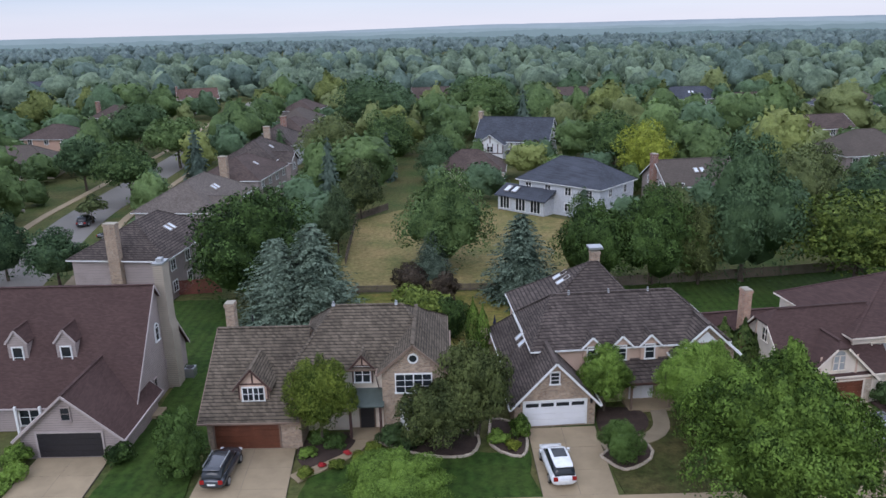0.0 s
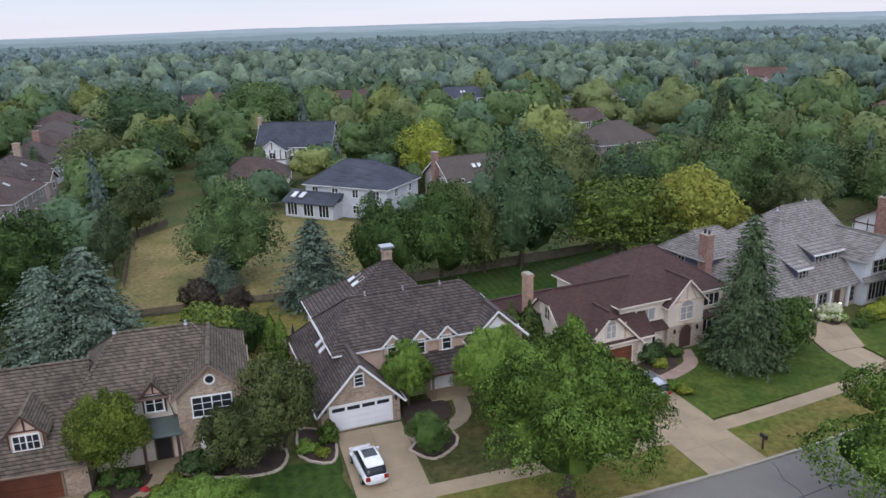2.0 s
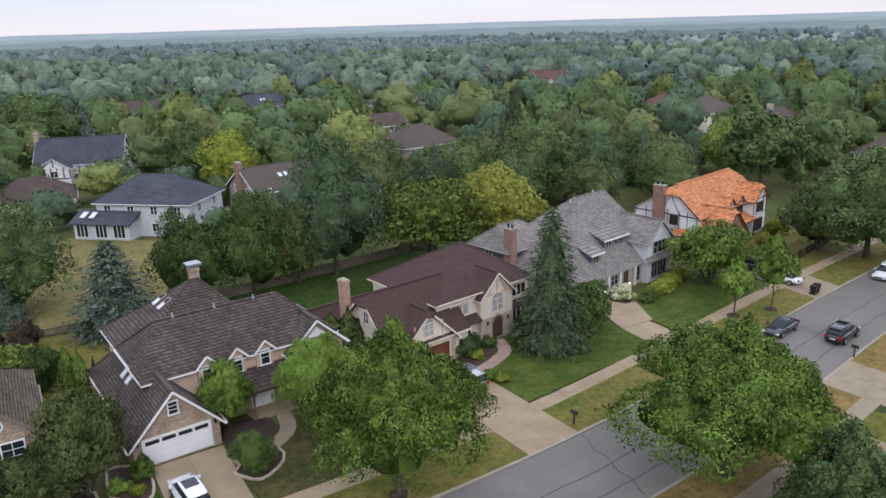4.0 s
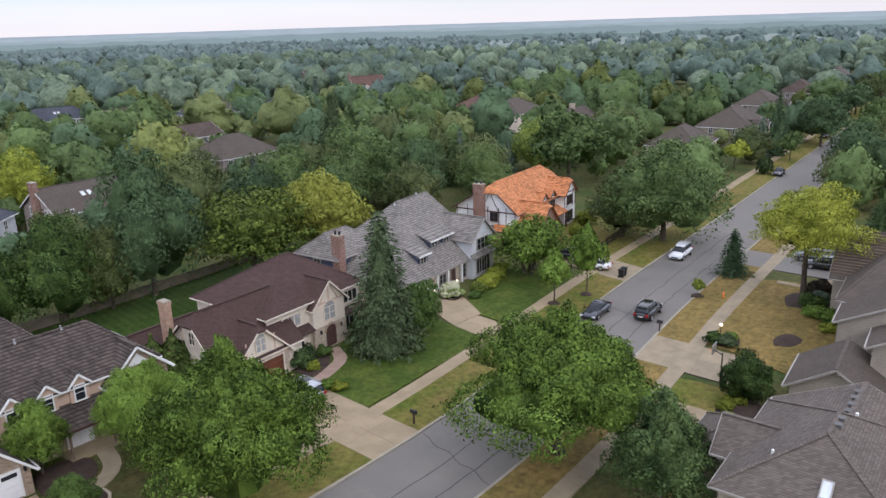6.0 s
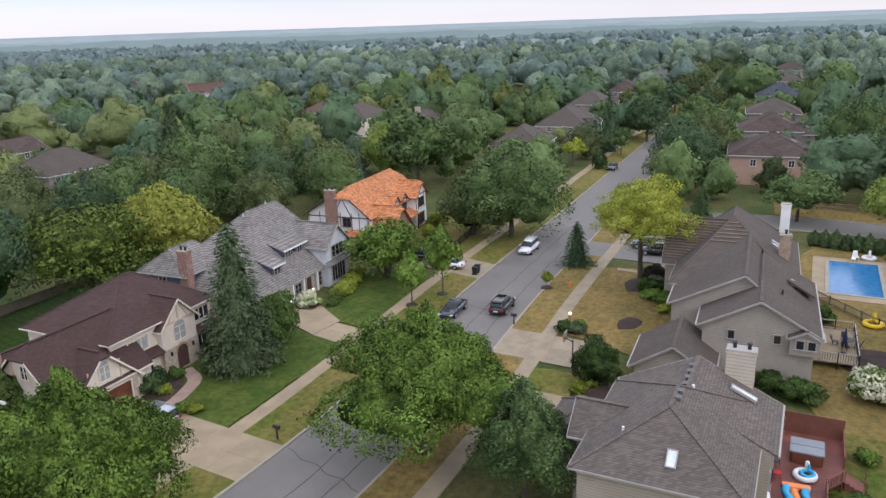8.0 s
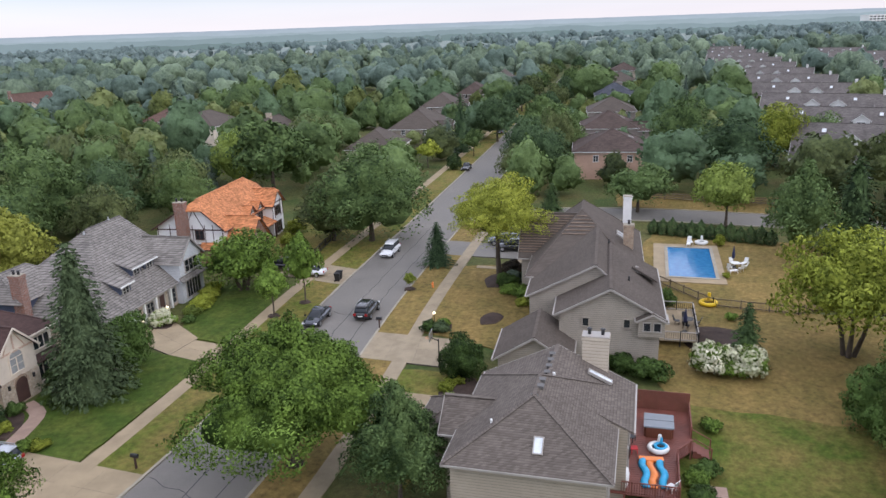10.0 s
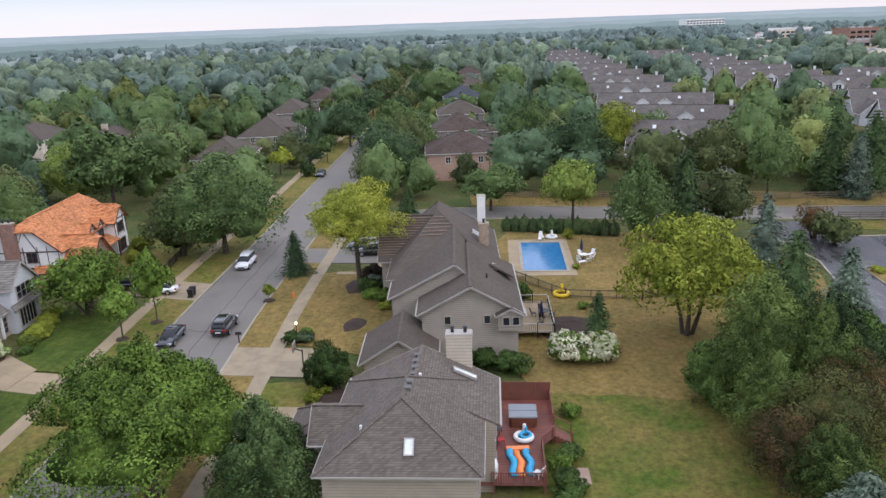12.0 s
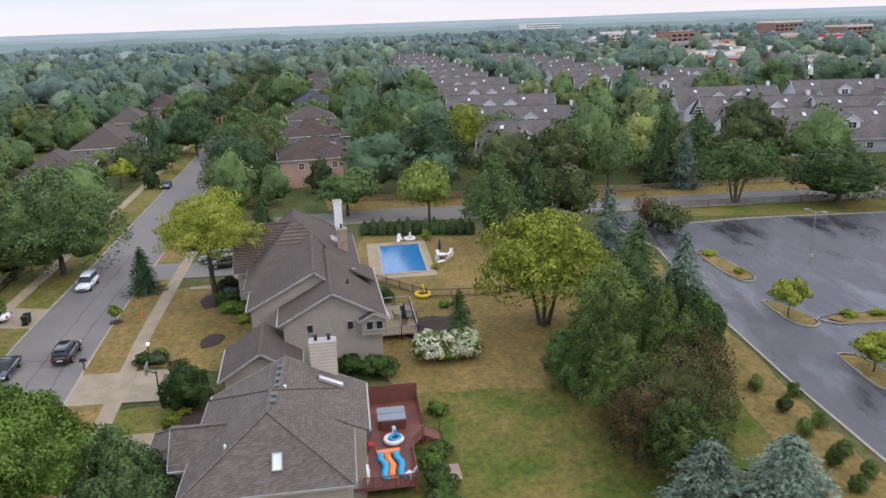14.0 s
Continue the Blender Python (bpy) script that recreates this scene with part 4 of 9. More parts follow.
        return ch

    def dormer(self, a, v, z0, w, h, rise, back, wall=None, roof=None, win=(0.9, 1.0), cols=2, rows=2, timber=False, over=0.25, face="-v"):
        """A gabled dormer facing the street: front at v, running back into the roof."""
        wall, roof = wall or self.wall, roof or self.roof
        bm = bmesh.new()
        add_prism(bm, [(a - w / 2, v, z0), (a + w / 2, v, z0), (a + w / 2, v, z0 + h), (a, v, z0 + h + rise), (a - w / 2, v, z0 + h)], (0, back, 0))
        dm = self.put("dormer", bm, wall)
        bm = bmesh.new()
        s = rise / (w / 2)
        for sg in (-1, 1):
            add_slab(bm, [(a, v - over, z0 + h + rise + 0.08), (a + sg * (w / 2 + over), v - over, z0 + h - s * over + 0.08), (a + sg * (w / 2 + over), v + back, z0 + h - s * over + 0.08), (a, v + back, z0 + h + rise + 0.08)], 0.09)
        add_beam(bm, (a, v - over, z0 + h + rise + 0.09), (a, v + back, z0 + h + rise + 0.09), 0.2, 0.05)
        part("dormer_roof", fix(bm), roof, dm)
        tm = TIMBER if timber else self.trim
        for sg in (-1, 1):
            self.bar("bargeboard", (a, v - over - 0.03, z0 + h + rise), (a + sg * (w / 2 + over), v - over - 0.03, z0 + h - s * over), 0.05, 0.16, tm, dm)
        if timber:
            self.bar("timber", (a, v - 0.02, z0 + h), (a, v - 0.02, z0 + h + rise), 0.12, 0.05, tm, dm)
            for sg in (-1, 1):
                self.bar("timber", (a + sg * w / 2 * 0.95, v - 0.02, z0), (a + sg * w / 2 * 0.95, v - 0.02, z0 + h), 0.1, 0.05, tm, dm)
            self.bar("timber", (a - w / 2, v - 0.02, z0 + h), (a + w / 2, v - 0.02, z0 + h), 0.05, 0.12, tm, dm)
        self.window("-v", a, v - 0.01, z0 + 0.15, win[0], win[1], cols, rows)

    def skylight(self, c, n, w, h, up=(0, 0, 1)):
        """A framed roof window at c on a slope with the normal n."""
        n = Vector(n).normalized()
        t = Vector((-n.y, n.x, 0)).normalized()
        s = n.cross(t)
        m = Matrix((t, s, n)).transposed().to_4x4()
        m.translation = Vector(c) + n * 0.02
        bm = bmesh.new()
        for x0, x1, y0, y1 in ((-w / 2 - 0.07, -w / 2, -h / 2 - 0.07, h / 2 + 0.07), (w / 2, w / 2 + 0.07, -h / 2 - 0.07, h / 2 + 0.07), (-w / 2, w / 2, -h / 2 - 0.07, -h / 2), (-w / 2, w / 2, h / 2, h / 2 + 0.07)):
            add_box(bm, x0, x1, y0, y1, -0.05, 0.14)
        fr = part("skylight", fix(bm), GUTTER, self.ob, m=m)
        bm = bmesh.new()
        add_box(bm, -w / 2, w / 2, -h / 2, h / 2, 0.02, 0.1)
        part("pane", fix(bm), SKYGLASS, fr)

    def vent(self, u, v, z, r=0.07, h=0.4, material=None, hood=False):
        bm = bmesh.new()
        if hood:
            add_box(bm, u - 0.16, u + 0.16, v - 0.16, v + 0.16, z - 0.1, z + 0.12)
            add_prism(bm, [(u - 0.22, v - 0.22, z + 0.12), (u + 0.22, v - 0.22, z + 0.12), (u, v - 0.22, z + 0.24)], (0, 0.44, 0))
        else:
            add_tube(bm, (u, v, z - 0.2), (u, v, z + h), r, r, 10)
            add_tube(bm, (u, v, z - 0.1), (u, v, z + 0.08), r * 1.9, r * 1.2, 10)
        self.put("roof_vent", bm, material or (VENT_GREY if hood else BLACK))

    def timbers(self, bars, material=None, w=0.16):
        """Half-timber boards on a wall: pairs of points, proud of it."""
        for p, q in bars:
            bm = bmesh.new()
            add_beam(bm, p, q, w if abs(p[2] - q[2]) > 0.05 else 0.05, 0.05 if abs(p[2] - q[2]) > 0.05 else w)
            self.put("timber", bm, material or TIMBER)


def house_maroon_gable():
    h = House("taupe house with a steep maroon shingle roof and garage gable", -25.6, 54.0, 0, SIDE_TAUPE, SHINGLE_MAROON, TRIM_TAUPE, glaze=WHITE)
    h.gable(-22, 0, 0.2, 12.6, 2.6, 10.3, "u", over=0.3)
    h.gable(-7.1, 0.6, -4.0, 3.2, 2.1, 5.5, "v", over=0.4, mid=-3.25)
    h.garage_door("-v", -3.3, -4.02, 4.9, 2.05, DOOR_BLACK, label="dark garage door with clipped corners", lights=False)
    h.window("-v", -3.3, -4.02, 3.3, 0.65, 1.0, 1, 2, trim=SIDE_TAUPE)
    for a in (-10.0, -6.0):
        h.dormer(a, 2.5, 4.5, 1.6, 2.4, 1.0, 3.6, win=(0.78, 1.75), cols=1, over=0.12)
    h.window("+u", 6.3, 0.02, 5.2, 0.7, 1.2, 1, 2, arch=True)
    for v, z in ((4.6, 1.5), (7.6, 2.0), (9.4, 2.4)):
        h.window("+u", v, 0.02, z, 0.45, 0.8, 1, 1, trim=SIDE_TAUPE)
    h.door("+u", 2.4, 0.02, 0.9, 2.0, SIDE_WHITE)
    bm = bmesh.new()
    add_box(bm, 0.1, 1.3, 1.6, 3.2, 0, 0.35)
    h.put("step", bm, CONCRETE)
    bm = bmesh.new()
    add_prism(bm, [(0.0, 7.4, 0), (1.0, 7.4, 0), (1.0, 7.4, 5.6), (0.85, 7.4, 6.4), (0.85, 7.4, 11.7), (0.0, 7.4, 11.7)], (0, 1.5, 0))
    ch = h.put("chimney", bm, SIDE_TAN)
    bm = bmesh.new()
    add_box(bm, -0.05, 0.9, 7.35, 8.95, 11.7, 11.85)
    add_box(bm, 0.2, 0.65, 7.8, 8.5, 11.85, 12.15)
    part("chimney_cap", fix(bm), STEEL, ch)
    # recessed porch beside the garage
    h.box(-9.2, -7.1, -0.6, 0.3, 0.0, 0.25, CONCRETE, "porch_step")
    h.window("-v", -8.6, 0.18, 0.6, 1.6, 1.4, 2, 2)
    for u in (-7.4, -9.4, -12):
        h.box(u - 0.09, u + 0.09, -0.45, -0.27, 0.1, 2.5, WHITE, "porch_post")


def house_brick_shake():
    h = House("tan brick house with weathered cedar shake roof and dormers", -18.9, 50.7, 0, BRICK_TAN, SHAKE, TRIM_WOOD, glaze=WHITE)
    h.gable(0.2, 7.4, 0, 13.4, 2.95, 7.4, "u", mid=6.7, over=0.5, ends=(1, 0), trim=True)
    h.hip(6.8, 18.2, 2.7, 12.6, 5.55, 8.95, 2.65, 3.2, "u", mid=7.4, over=0.5, wall=STUCCO)
    h.gable(13.6, 18.5, 1.4, 9.5, 5.9, 8.05, "v", over=0.35, ends=(1, 0))
    h.garage_door("-v", 3.25, -0.02, 4.9, 2.1, DOOR_BROWN, lights=False, label="stained wooden garage door with clipped top corners")
    h.box(0.5, 7.2, -0.06, 0.1, 2.45, 2.6, BRICK_PALE, "lintel")
    h.dormer(3.7, 1.15, 3.5, 2.3, 1.5, 1.3, 3.2, wall=STUCCO_PEACH, timber=True, win=(1.6, 1.05), cols=4, rows=2, over=0.35)
    h.dormer(12.0, 2.5, 4.2, 1.6, 1.5, 0.95, 2.4, wall=STUCCO_PEACH, timber=True, win=(1.15, 1.25), cols=2, rows=2)
    h.window("-v", 16.05, 1.37, 3.95, 2.7, 1.5, 4, 3)
    h.window("-v", 7.9, 2.68, 3.9, 1.0, 1.3, 2, 2)
    bm = bmesh.new()
    for i in range(14):
        k0, k1 = 2 * math.pi * i / 14, 2 * math.pi * (i + 1) / 14
        add_beam(bm, (16.05 + 0.36 * math.cos(k0), 1.36, 6.75 + 0.36 * math.sin(k0)), (16.05 + 0.36 * math.cos(k1), 1.36, 6.75 + 0.36 * math.sin(k1)), 0.1, 0.12)
    rw = h.put("round_window", bm, WHITE)
    bm = bmesh.new()
    add_tube(bm, (16.05, 1.37, 6.75), (16.05, 1.45, 6.75), 0.32, 0.32, 14)
    part("pane", fix(bm), GLASS, rw)
    # bay window with a small hipped roof
    bm = bmesh.new()
    add_prism(bm, [(14.9, 1.4, 0.9), (17.2, 1.4, 0.9), (16.7, 0.7, 0.9), (15.4, 0.7, 0.9)], (0, 0, 1.9))
    h.put("bay", bm, WHITE)
    h.window("-v", 16.05, 0.68, 1.1, 1.1, 1.4, 2, 2)
    bm = bmesh.new()
    for poly in (((14.7, 1.4, 2.8), (15.3, 0.5, 2.8), (15.6, 1.4, 3.4)), ((15.3, 0.5, 2.8), (16.8, 0.5, 2.8), (16.5, 1.4, 3.4), (15.6, 1.4, 3.4)), ((16.8, 0.5, 2.8), (17.4, 1.4, 2.8), (16.5, 1.4, 3.4))):
        add_slab(bm, poly, 0.1)
    h.put("bay_roof", bm, COPPER)
    # entry under a copper canopy
    bm = bmesh.new()
    add_slab(bm, [(10.9, 0.9, 3.0), (13.7, 0.9, 3.0), (13.7, 2.7, 3.7), (10.9, 2.7, 3.7)], 0.1)
    h.put("entry_canopy", bm, COPPER, "green copper entry canopy")
    for u in (11.05, 13.4):
        h.box(u - 0.1, u + 0.1, 1.0, 1.2, 0.1, 2.95, TIMBER, "porch_post")
    h.door("-v", 12.2, 2.66, 1.1, 2.15, DOOR_BLACK)
    h.box(10.8, 13.6, 0.9, 2.7, 0.0, 0.2, CONCRETE, "porch_step")
    h.timbers([((13.4, 2.6, 2.9), (12.9, 2.6, 5.3)), ((9.9, 2.66, 3.0), (9.9, 2.66, 5.4)), ((7.0, 2.66, 5.2), (13.4, 2.66, 5.2)), ((9.0, 2.66, 3.0), (9.0, 2.66, 5.2))])
    h.chimney(-0.2, 0.55, 8.7, 9.6, 2, 8.8, BRICK_TAN)
    for u, v, z in ((9.3, 7.4, 9.0), (14.5, 7.4, 9.0)):
        h.vent(u, v, z, 0.1, 0.25, STEEL)
    for u in (2.0, 14.3, 10.4):
        h.vent(u, 9.0, 7.2 if u < 5 else 8.0, 0.06, 0.35, BLACK)


def house_white_garage():
    h = House("tan brick house with dark shake roof and white garage door", 5.0, 53.0, 4.5, BRICK_TAN, SHAKE_DARK)
    h.hip(2.4, 13.4, 7.2, 16.4, 5.35, 9.75, 6.6, 3.6, "u", mid=12.2, wall=STUCCO_PEACH)
    h.hip(2.3, 18.4, 3.5, 11.5, 5.2, 8.5, 2.3, 3.4, "u", mid=7.5, wall=STUCCO_PEACH, over=0.4)
    h.gable(0.0, 6.5, 0.0, 8.6, 2.35, 5.75, "v", over=0.4, ends=(1, 0))
    h.gable(14.0, 19.0, 2.8, 9.5, 4.7, 7.05, "v", over=0.4, ends=(1, 0))
    h.hip(0.4, 8.5, 6.6, 14.6, 2.5, 6.6, 3.0, 3.0, "v", over=0.4, mid=4.4)
    h.garage_door("-v", 3.25, -0.02, 4.9, 2.1, DOOR_WHITE, label="white sectional garage door with a row of lights")
    h.window("-v", 3.2, -0.02, 3.8, 0.65, 0.95, 1, 3)
    for a in (7.0, 9.5, 11.9):
        h.dormer(a, 3.2, 3.9, 1.45, 1.55, 0.75, 2.2, wall=STUCCO_PEACH, win=(0.72, 1.2), cols=1, rows=2, over=0.28)
    h.window("-v", 16.6, 2.78, 2.6, 1.6, 1.3, 3, 2)
    bm = bmesh.new()
    add_prism(bm, [(15.6, 2.76, 5.35), (17.5, 2.76, 5.35), (16.55, 2.76, 6.3)], (0, 0.06, 0))
    h.put("gable_panel", bm, WHITE)
    # pent roof over the entry
    bm = bmesh.new()
    add_slab(bm, [(6.6, 1.4, 2.7), (13.6, 1.4, 2.7), (13.6, 3.6, 4.0), (6.6, 3.6, 4.0)], 0.16)
    h.put("porch_roof", bm, SHAKE_DARK)
    bm = bmesh.new()
    add_beam(bm, (6.6, 1.36, 2.6), (13.6, 1.36, 2.6), 0.1, 0.2)
    h.put("gutter", bm, TIMBER)
    h.box(6.4, 14.2, 3.4, 4.2, 0, 3.8, BRICK_TAN)
    for a in (10.9, 11.9):
        h.door("-v", a, 3.38, 0.85, 2.1, DOOR_WHITE)
    h.window("-v", 8.3, 3.38, 0.7, 1.6, 1.4, 3, 2)
    for u in (10.0, 13.3):
        h.box(u - 0.08, u + 0.08, 1.5, 1.66, 0.1, 2.6, TRIM_WOOD, "porch_post")
    h.box(9.8, 13.8, 1.4, 3.4, 0.0, 0.25, CONCRETE, "porch_step")
    h.chimney(9.3, 10.1, 12.4, 13.2, 8, 10.7, BRICK_TAN, pots=0)
    h.box(9.05, 10.35, 12.25, 13.45, 10.85, 11.05, STEEL, "chimney_hood")
    for a, b in ((6.6, 13.3), (6.6, 11.9)):
        z = 5.35 + (a - 2.4 + 0.45) * 0.594
        h.skylight((a - 0.0, b, z), (-0.51, 0, 0.86), 0.62, 1.3)
    for b in (6.9, 8.3):
        h.skylight((2.1, b, 4.45), (-0.69, 0, 0.72), 0.62, 1.3)
    for sgn, c in ((0.35, WHITE), (6.15, WHITE)):
        bm = bmesh.new()
        add_box(bm, sgn - 0.08, sgn + 0.08, -0.2, -0.02, 2.0, 2.35)
        h.put("wall_lantern", bm, BLACK)
    for u, v, z in ((13.0, 7.5, 8.5), (6.0, 7.5, 8.5), (9.5, 7.5, 8.5)):
        h.vent(u, v, z, 0.08, 0.25, STEEL)


def house_arch_window():
    h = House("cream stucco and brick house with maroon shingle roof", 34.6, 56.0, 8, STUCCO, SHINGLE_MAROON, STUCCO)
    h.hip(-0.8, 11.6, 1.6, 12.2, 5.45, 8.8, 6.8, 4.2, "u", mid=7.2)
    h.gable(-7.2, 2.0, 0.2, 8.6, 3.2, 7.35, "u", mid=4.2, clip=1.0, ends=(1, 0), over=0.4)
    h.gable(-6.2, 0.2, 0.0, 4.5, 2.75, 5.85, "v", clip=0.45, ends=(1, 0), over=0.4)
    h.box(-6.21, 0.21, -0.03, 0.3, 0, 2.3, BRICK_PALE, "brick_base")
    h.garage_door("-v", -3.0, -0.04, 4.8, 2.1, DOOR_BROWN, lights=False)
    h.window("-v", -3.0, -0.02, 3.35, 1.0, 1.25, 2, 2, arch=True, glass=CURTAIN)
    h.gable(4.4, 8.8, 1.0, 6.5, 4.95, 7.15, "v", over=0.35, ends=(1, 0))
    h.box(4.38, 8.82, 0.92, 1.3, 0, 2.5, BRICK_PALE, "brick_base")
    h.window("-v", 6.6, 0.98, 3.0, 1.45, 1.35, 2, 2, arch=True, glass=CURTAIN)
    # no recess here: a dark panel stands in for the shade inside the arch
    bm = bmesh.new()
    n = 10
    poly = [(5.9, 0.9, 0.15), (7.3, 0.9, 0.15)] + [(6.6 + 0.7 * math.cos(math.pi * i / n), 0.9, 1.75 + 0.7 * math.sin(math.pi * i / n)) for i in range(n + 1)]
    add_prism(bm, poly, (0, 0.1, 0))
    h.put("entry_arch", bm, TIMBER, "dark flat panel standing in for shade in the entry arch")
    bm = bmesh.new()
    for i in range(n):
        k0, k1 = math.pi * i / n, math.pi * (i + 1) / n
        add_beam(bm, (6.6 + 0.8 * math.cos(k0), 0.88, 1.75 + 0.8 * math.sin(k0)), (6.6 + 0.8 * math.cos(k1), 0.88, 1.75 + 0.8 * math.sin(k1)), 0.1, 0.2)
    h.put("arch_surround", bm, BRICK_TAN)
    for u in (5.2, 8.0):
        bm = bmesh.new()
        add_box(bm, u - 0.08, u + 0.08, 0.75, 0.9, 1.8, 2.2)
        h.put("wall_lantern", bm, BLACK)
    h.window("-v", 2.1, 1.56, 3.5, 2.2, 1.15, 3, 1, glass=CURTAIN)
    h.window("-v", 2.2, 1.0, 0.6, 1.5, 1.6, 2, 1)
    h.box(1.2, 3.4, 1.05, 1.7, 0.2, 2.6, STUCCO, "bay")
    bm = bmesh.new()
    add_slab(bm, [(0.4, 0.6, 2.7), (4.3, 0.6, 2.7), (4.3, 1.7, 3.3), (0.4, 1.7, 3.3)], 0.12)
    h.put("pent_roof", bm, SHINGLE_MAROON)
    bm = bmesh.new()
    add_slab(bm, [(8.8, 0.9, 2.7), (11.8, 0.9, 2.7), (11.8, 1.7, 3.3), (8.8, 1.7, 3.3)], 0.12)
    h.put("pent_roof", bm, SHINGLE_MAROON)
    h.window("-v", 10.2, 1.56, 3.7, 1.9, 1.15, 3, 1)
    h.window("-v", 10.2, 1.56, 0.6, 2.0, 1.7, 3, 1)
    h.window("-u", 3.9, -7.22, 4.6, 0.75, 1.15, 2, 2)
    W = STUCCO_PEACH
    h.timbers([((4.5, 0.97, 4.9), (8.7, 0.97, 4.9)), ((6.6, 0.97, 5.0), (6.6, 0.97, 6.9)), ((5.4, 0.97, 5.0), (6.3, 0.97, 6.5)), ((7.8, 0.97, 5.0), (6.9, 0.97, 6.5)), ((-4.6, -0.03, 2.5), (-4.6, -0.03, 4.6)), ((-1.4, -0.03, 2.5), (-1.4, -0.03, 4.6)), ((-6.1, -0.05, 2.35), (0.1, -0.05, 2.35))], W)
    h.timbers([((-7.23, 1.6, 2.4), (-7.23, 1.6, 4.4)), ((-7.23, 6.8, 2.4), (-7.23, 6.8, 4.4)), ((-7.23, 5.3, 2.4), (-7.23, 5.3, 5.9))], W)
    h.chimney(-7.85, -7.2, 6.5, 7.5, 0, 8.3, BRICK_ORANGE)
    h.gable(-9.6, -2.4, 8.4, 12.6, 2.7, 4.7, "u", ends=(1, 0), over=0.35)


def house_grey_shake():
    h = House("stone and dark blue house under silver cedar shakes", 57.2, 60.8, 10, BRICK_PALE, SHAKE_GREY, GUTTER)
    h.hip(-5.2, 12.6, -0.6, 15.0, 2.75, 10.0, 10.0, 2.0, "u", mid=7.4, over=0.4, wall=BRICK_PALE)
    h.hip(-5.8, 2.5, 8.6, 15.0, 4.9, 7.4, 1.6, 3.0, "u", wall=SIDE_BLUE, over=0.4)
    h.window("-u", 11.8, -5.82, 3.2, 1.0, 1.3, 2, 2)
    h.gable(8.0, 12.9, -1.4, 6.0, 5.35, 7.6, "v", mid=10.45, ends=(1, 0), wall=SIDE_WHITE, over=0.35)
    h.window("-v", 10.4, -1.42, 3.6, 2.6, 1.4, 3, 2)
    h.window("-v", 10.4, -1.42, 0.5, 3.0, 2.0, 5, 1)
    h.window("-u", 1.0, 7.98, 0.5, 1.6, 2.0, 3, 1)
    bm = bmesh.new()
    add_slab(bm, [(7.6, -1.9, 2.8), (13.3, -1.9, 2.8), (13.3, -1.4, 3.3), (7.6, -1.4, 3.3)], 0.12)
    h.put("pent_roof", bm, SHAKE_GREY)
    for a, v, z in ((0.4, 0.6, 3.6), (4.1, 1.6, 4.4), (6.6, 1.6, 4.4)):
        bm = bmesh.new()
        w = 0.95
        add_prism(bm, [(a - w, v, z), (a - w, v + 3.2, z + 2.4), (a - w, v, z + 1.55)], (2 * w, 0, 0))
        dm = h.put("dormer", bm, SIDE_BLUE)
        bm = bmesh.new()
        add_slab(bm, [(a - w - 0.3, v - 0.4, z + 1.5), (a + w + 0.3, v - 0.4, z + 1.5), (a + w + 0.3, v + 3.3, z + 2.75), (a - w - 0.3, v + 3.3, z + 2.75)], 0.12)
        part("dormer_roof", fix(bm), SHAKE_GREY, dm)
        bm = bmesh.new()
        add_beam(bm, (a - w - 0.3, v - 0.43, z + 1.45), (a + w + 0.3, v - 0.43, z + 1.45), 0.06, 0.18)
        part("fascia", fix(bm), WHITE, dm)
        h.window("-v", a, v - 0.02, z + 0.25, 1.0, 1.0, 2, 2)
    h.garage_door("-v", -2.2, -0.62, 4.8, 2.1, DOOR_WHITE, label="white garage door with small lights")
    for u in (1.2, 3.4, 6.4):
        h.box(u - 0.12, u + 0.12, -0.95, -0.71, 0.1, 2.65, WHITE, "porch_post")
    h.door("-v", 4.8, -0.62, 1.0, 2.1, TIMBER)
    h.window("-v", 2.5, -0.62, 0.5, 1.2, 1.7, 2, 3)
    h.window("-v", 6.9, -0.62, 0.5, 1.4, 1.7, 2, 3)
    h.chimney(-5.9, -4.9, 8.0, 9.2, 0, 7.9, BRICK_RED, pots=2)
    for u, v, z in ((1.5, 4.6, 7.1), (4.0, 7.4, 9.6), (8.5, 7.4, 10.1)):
        h.vent(u, v, z, 0.09, 0.25, STEEL)


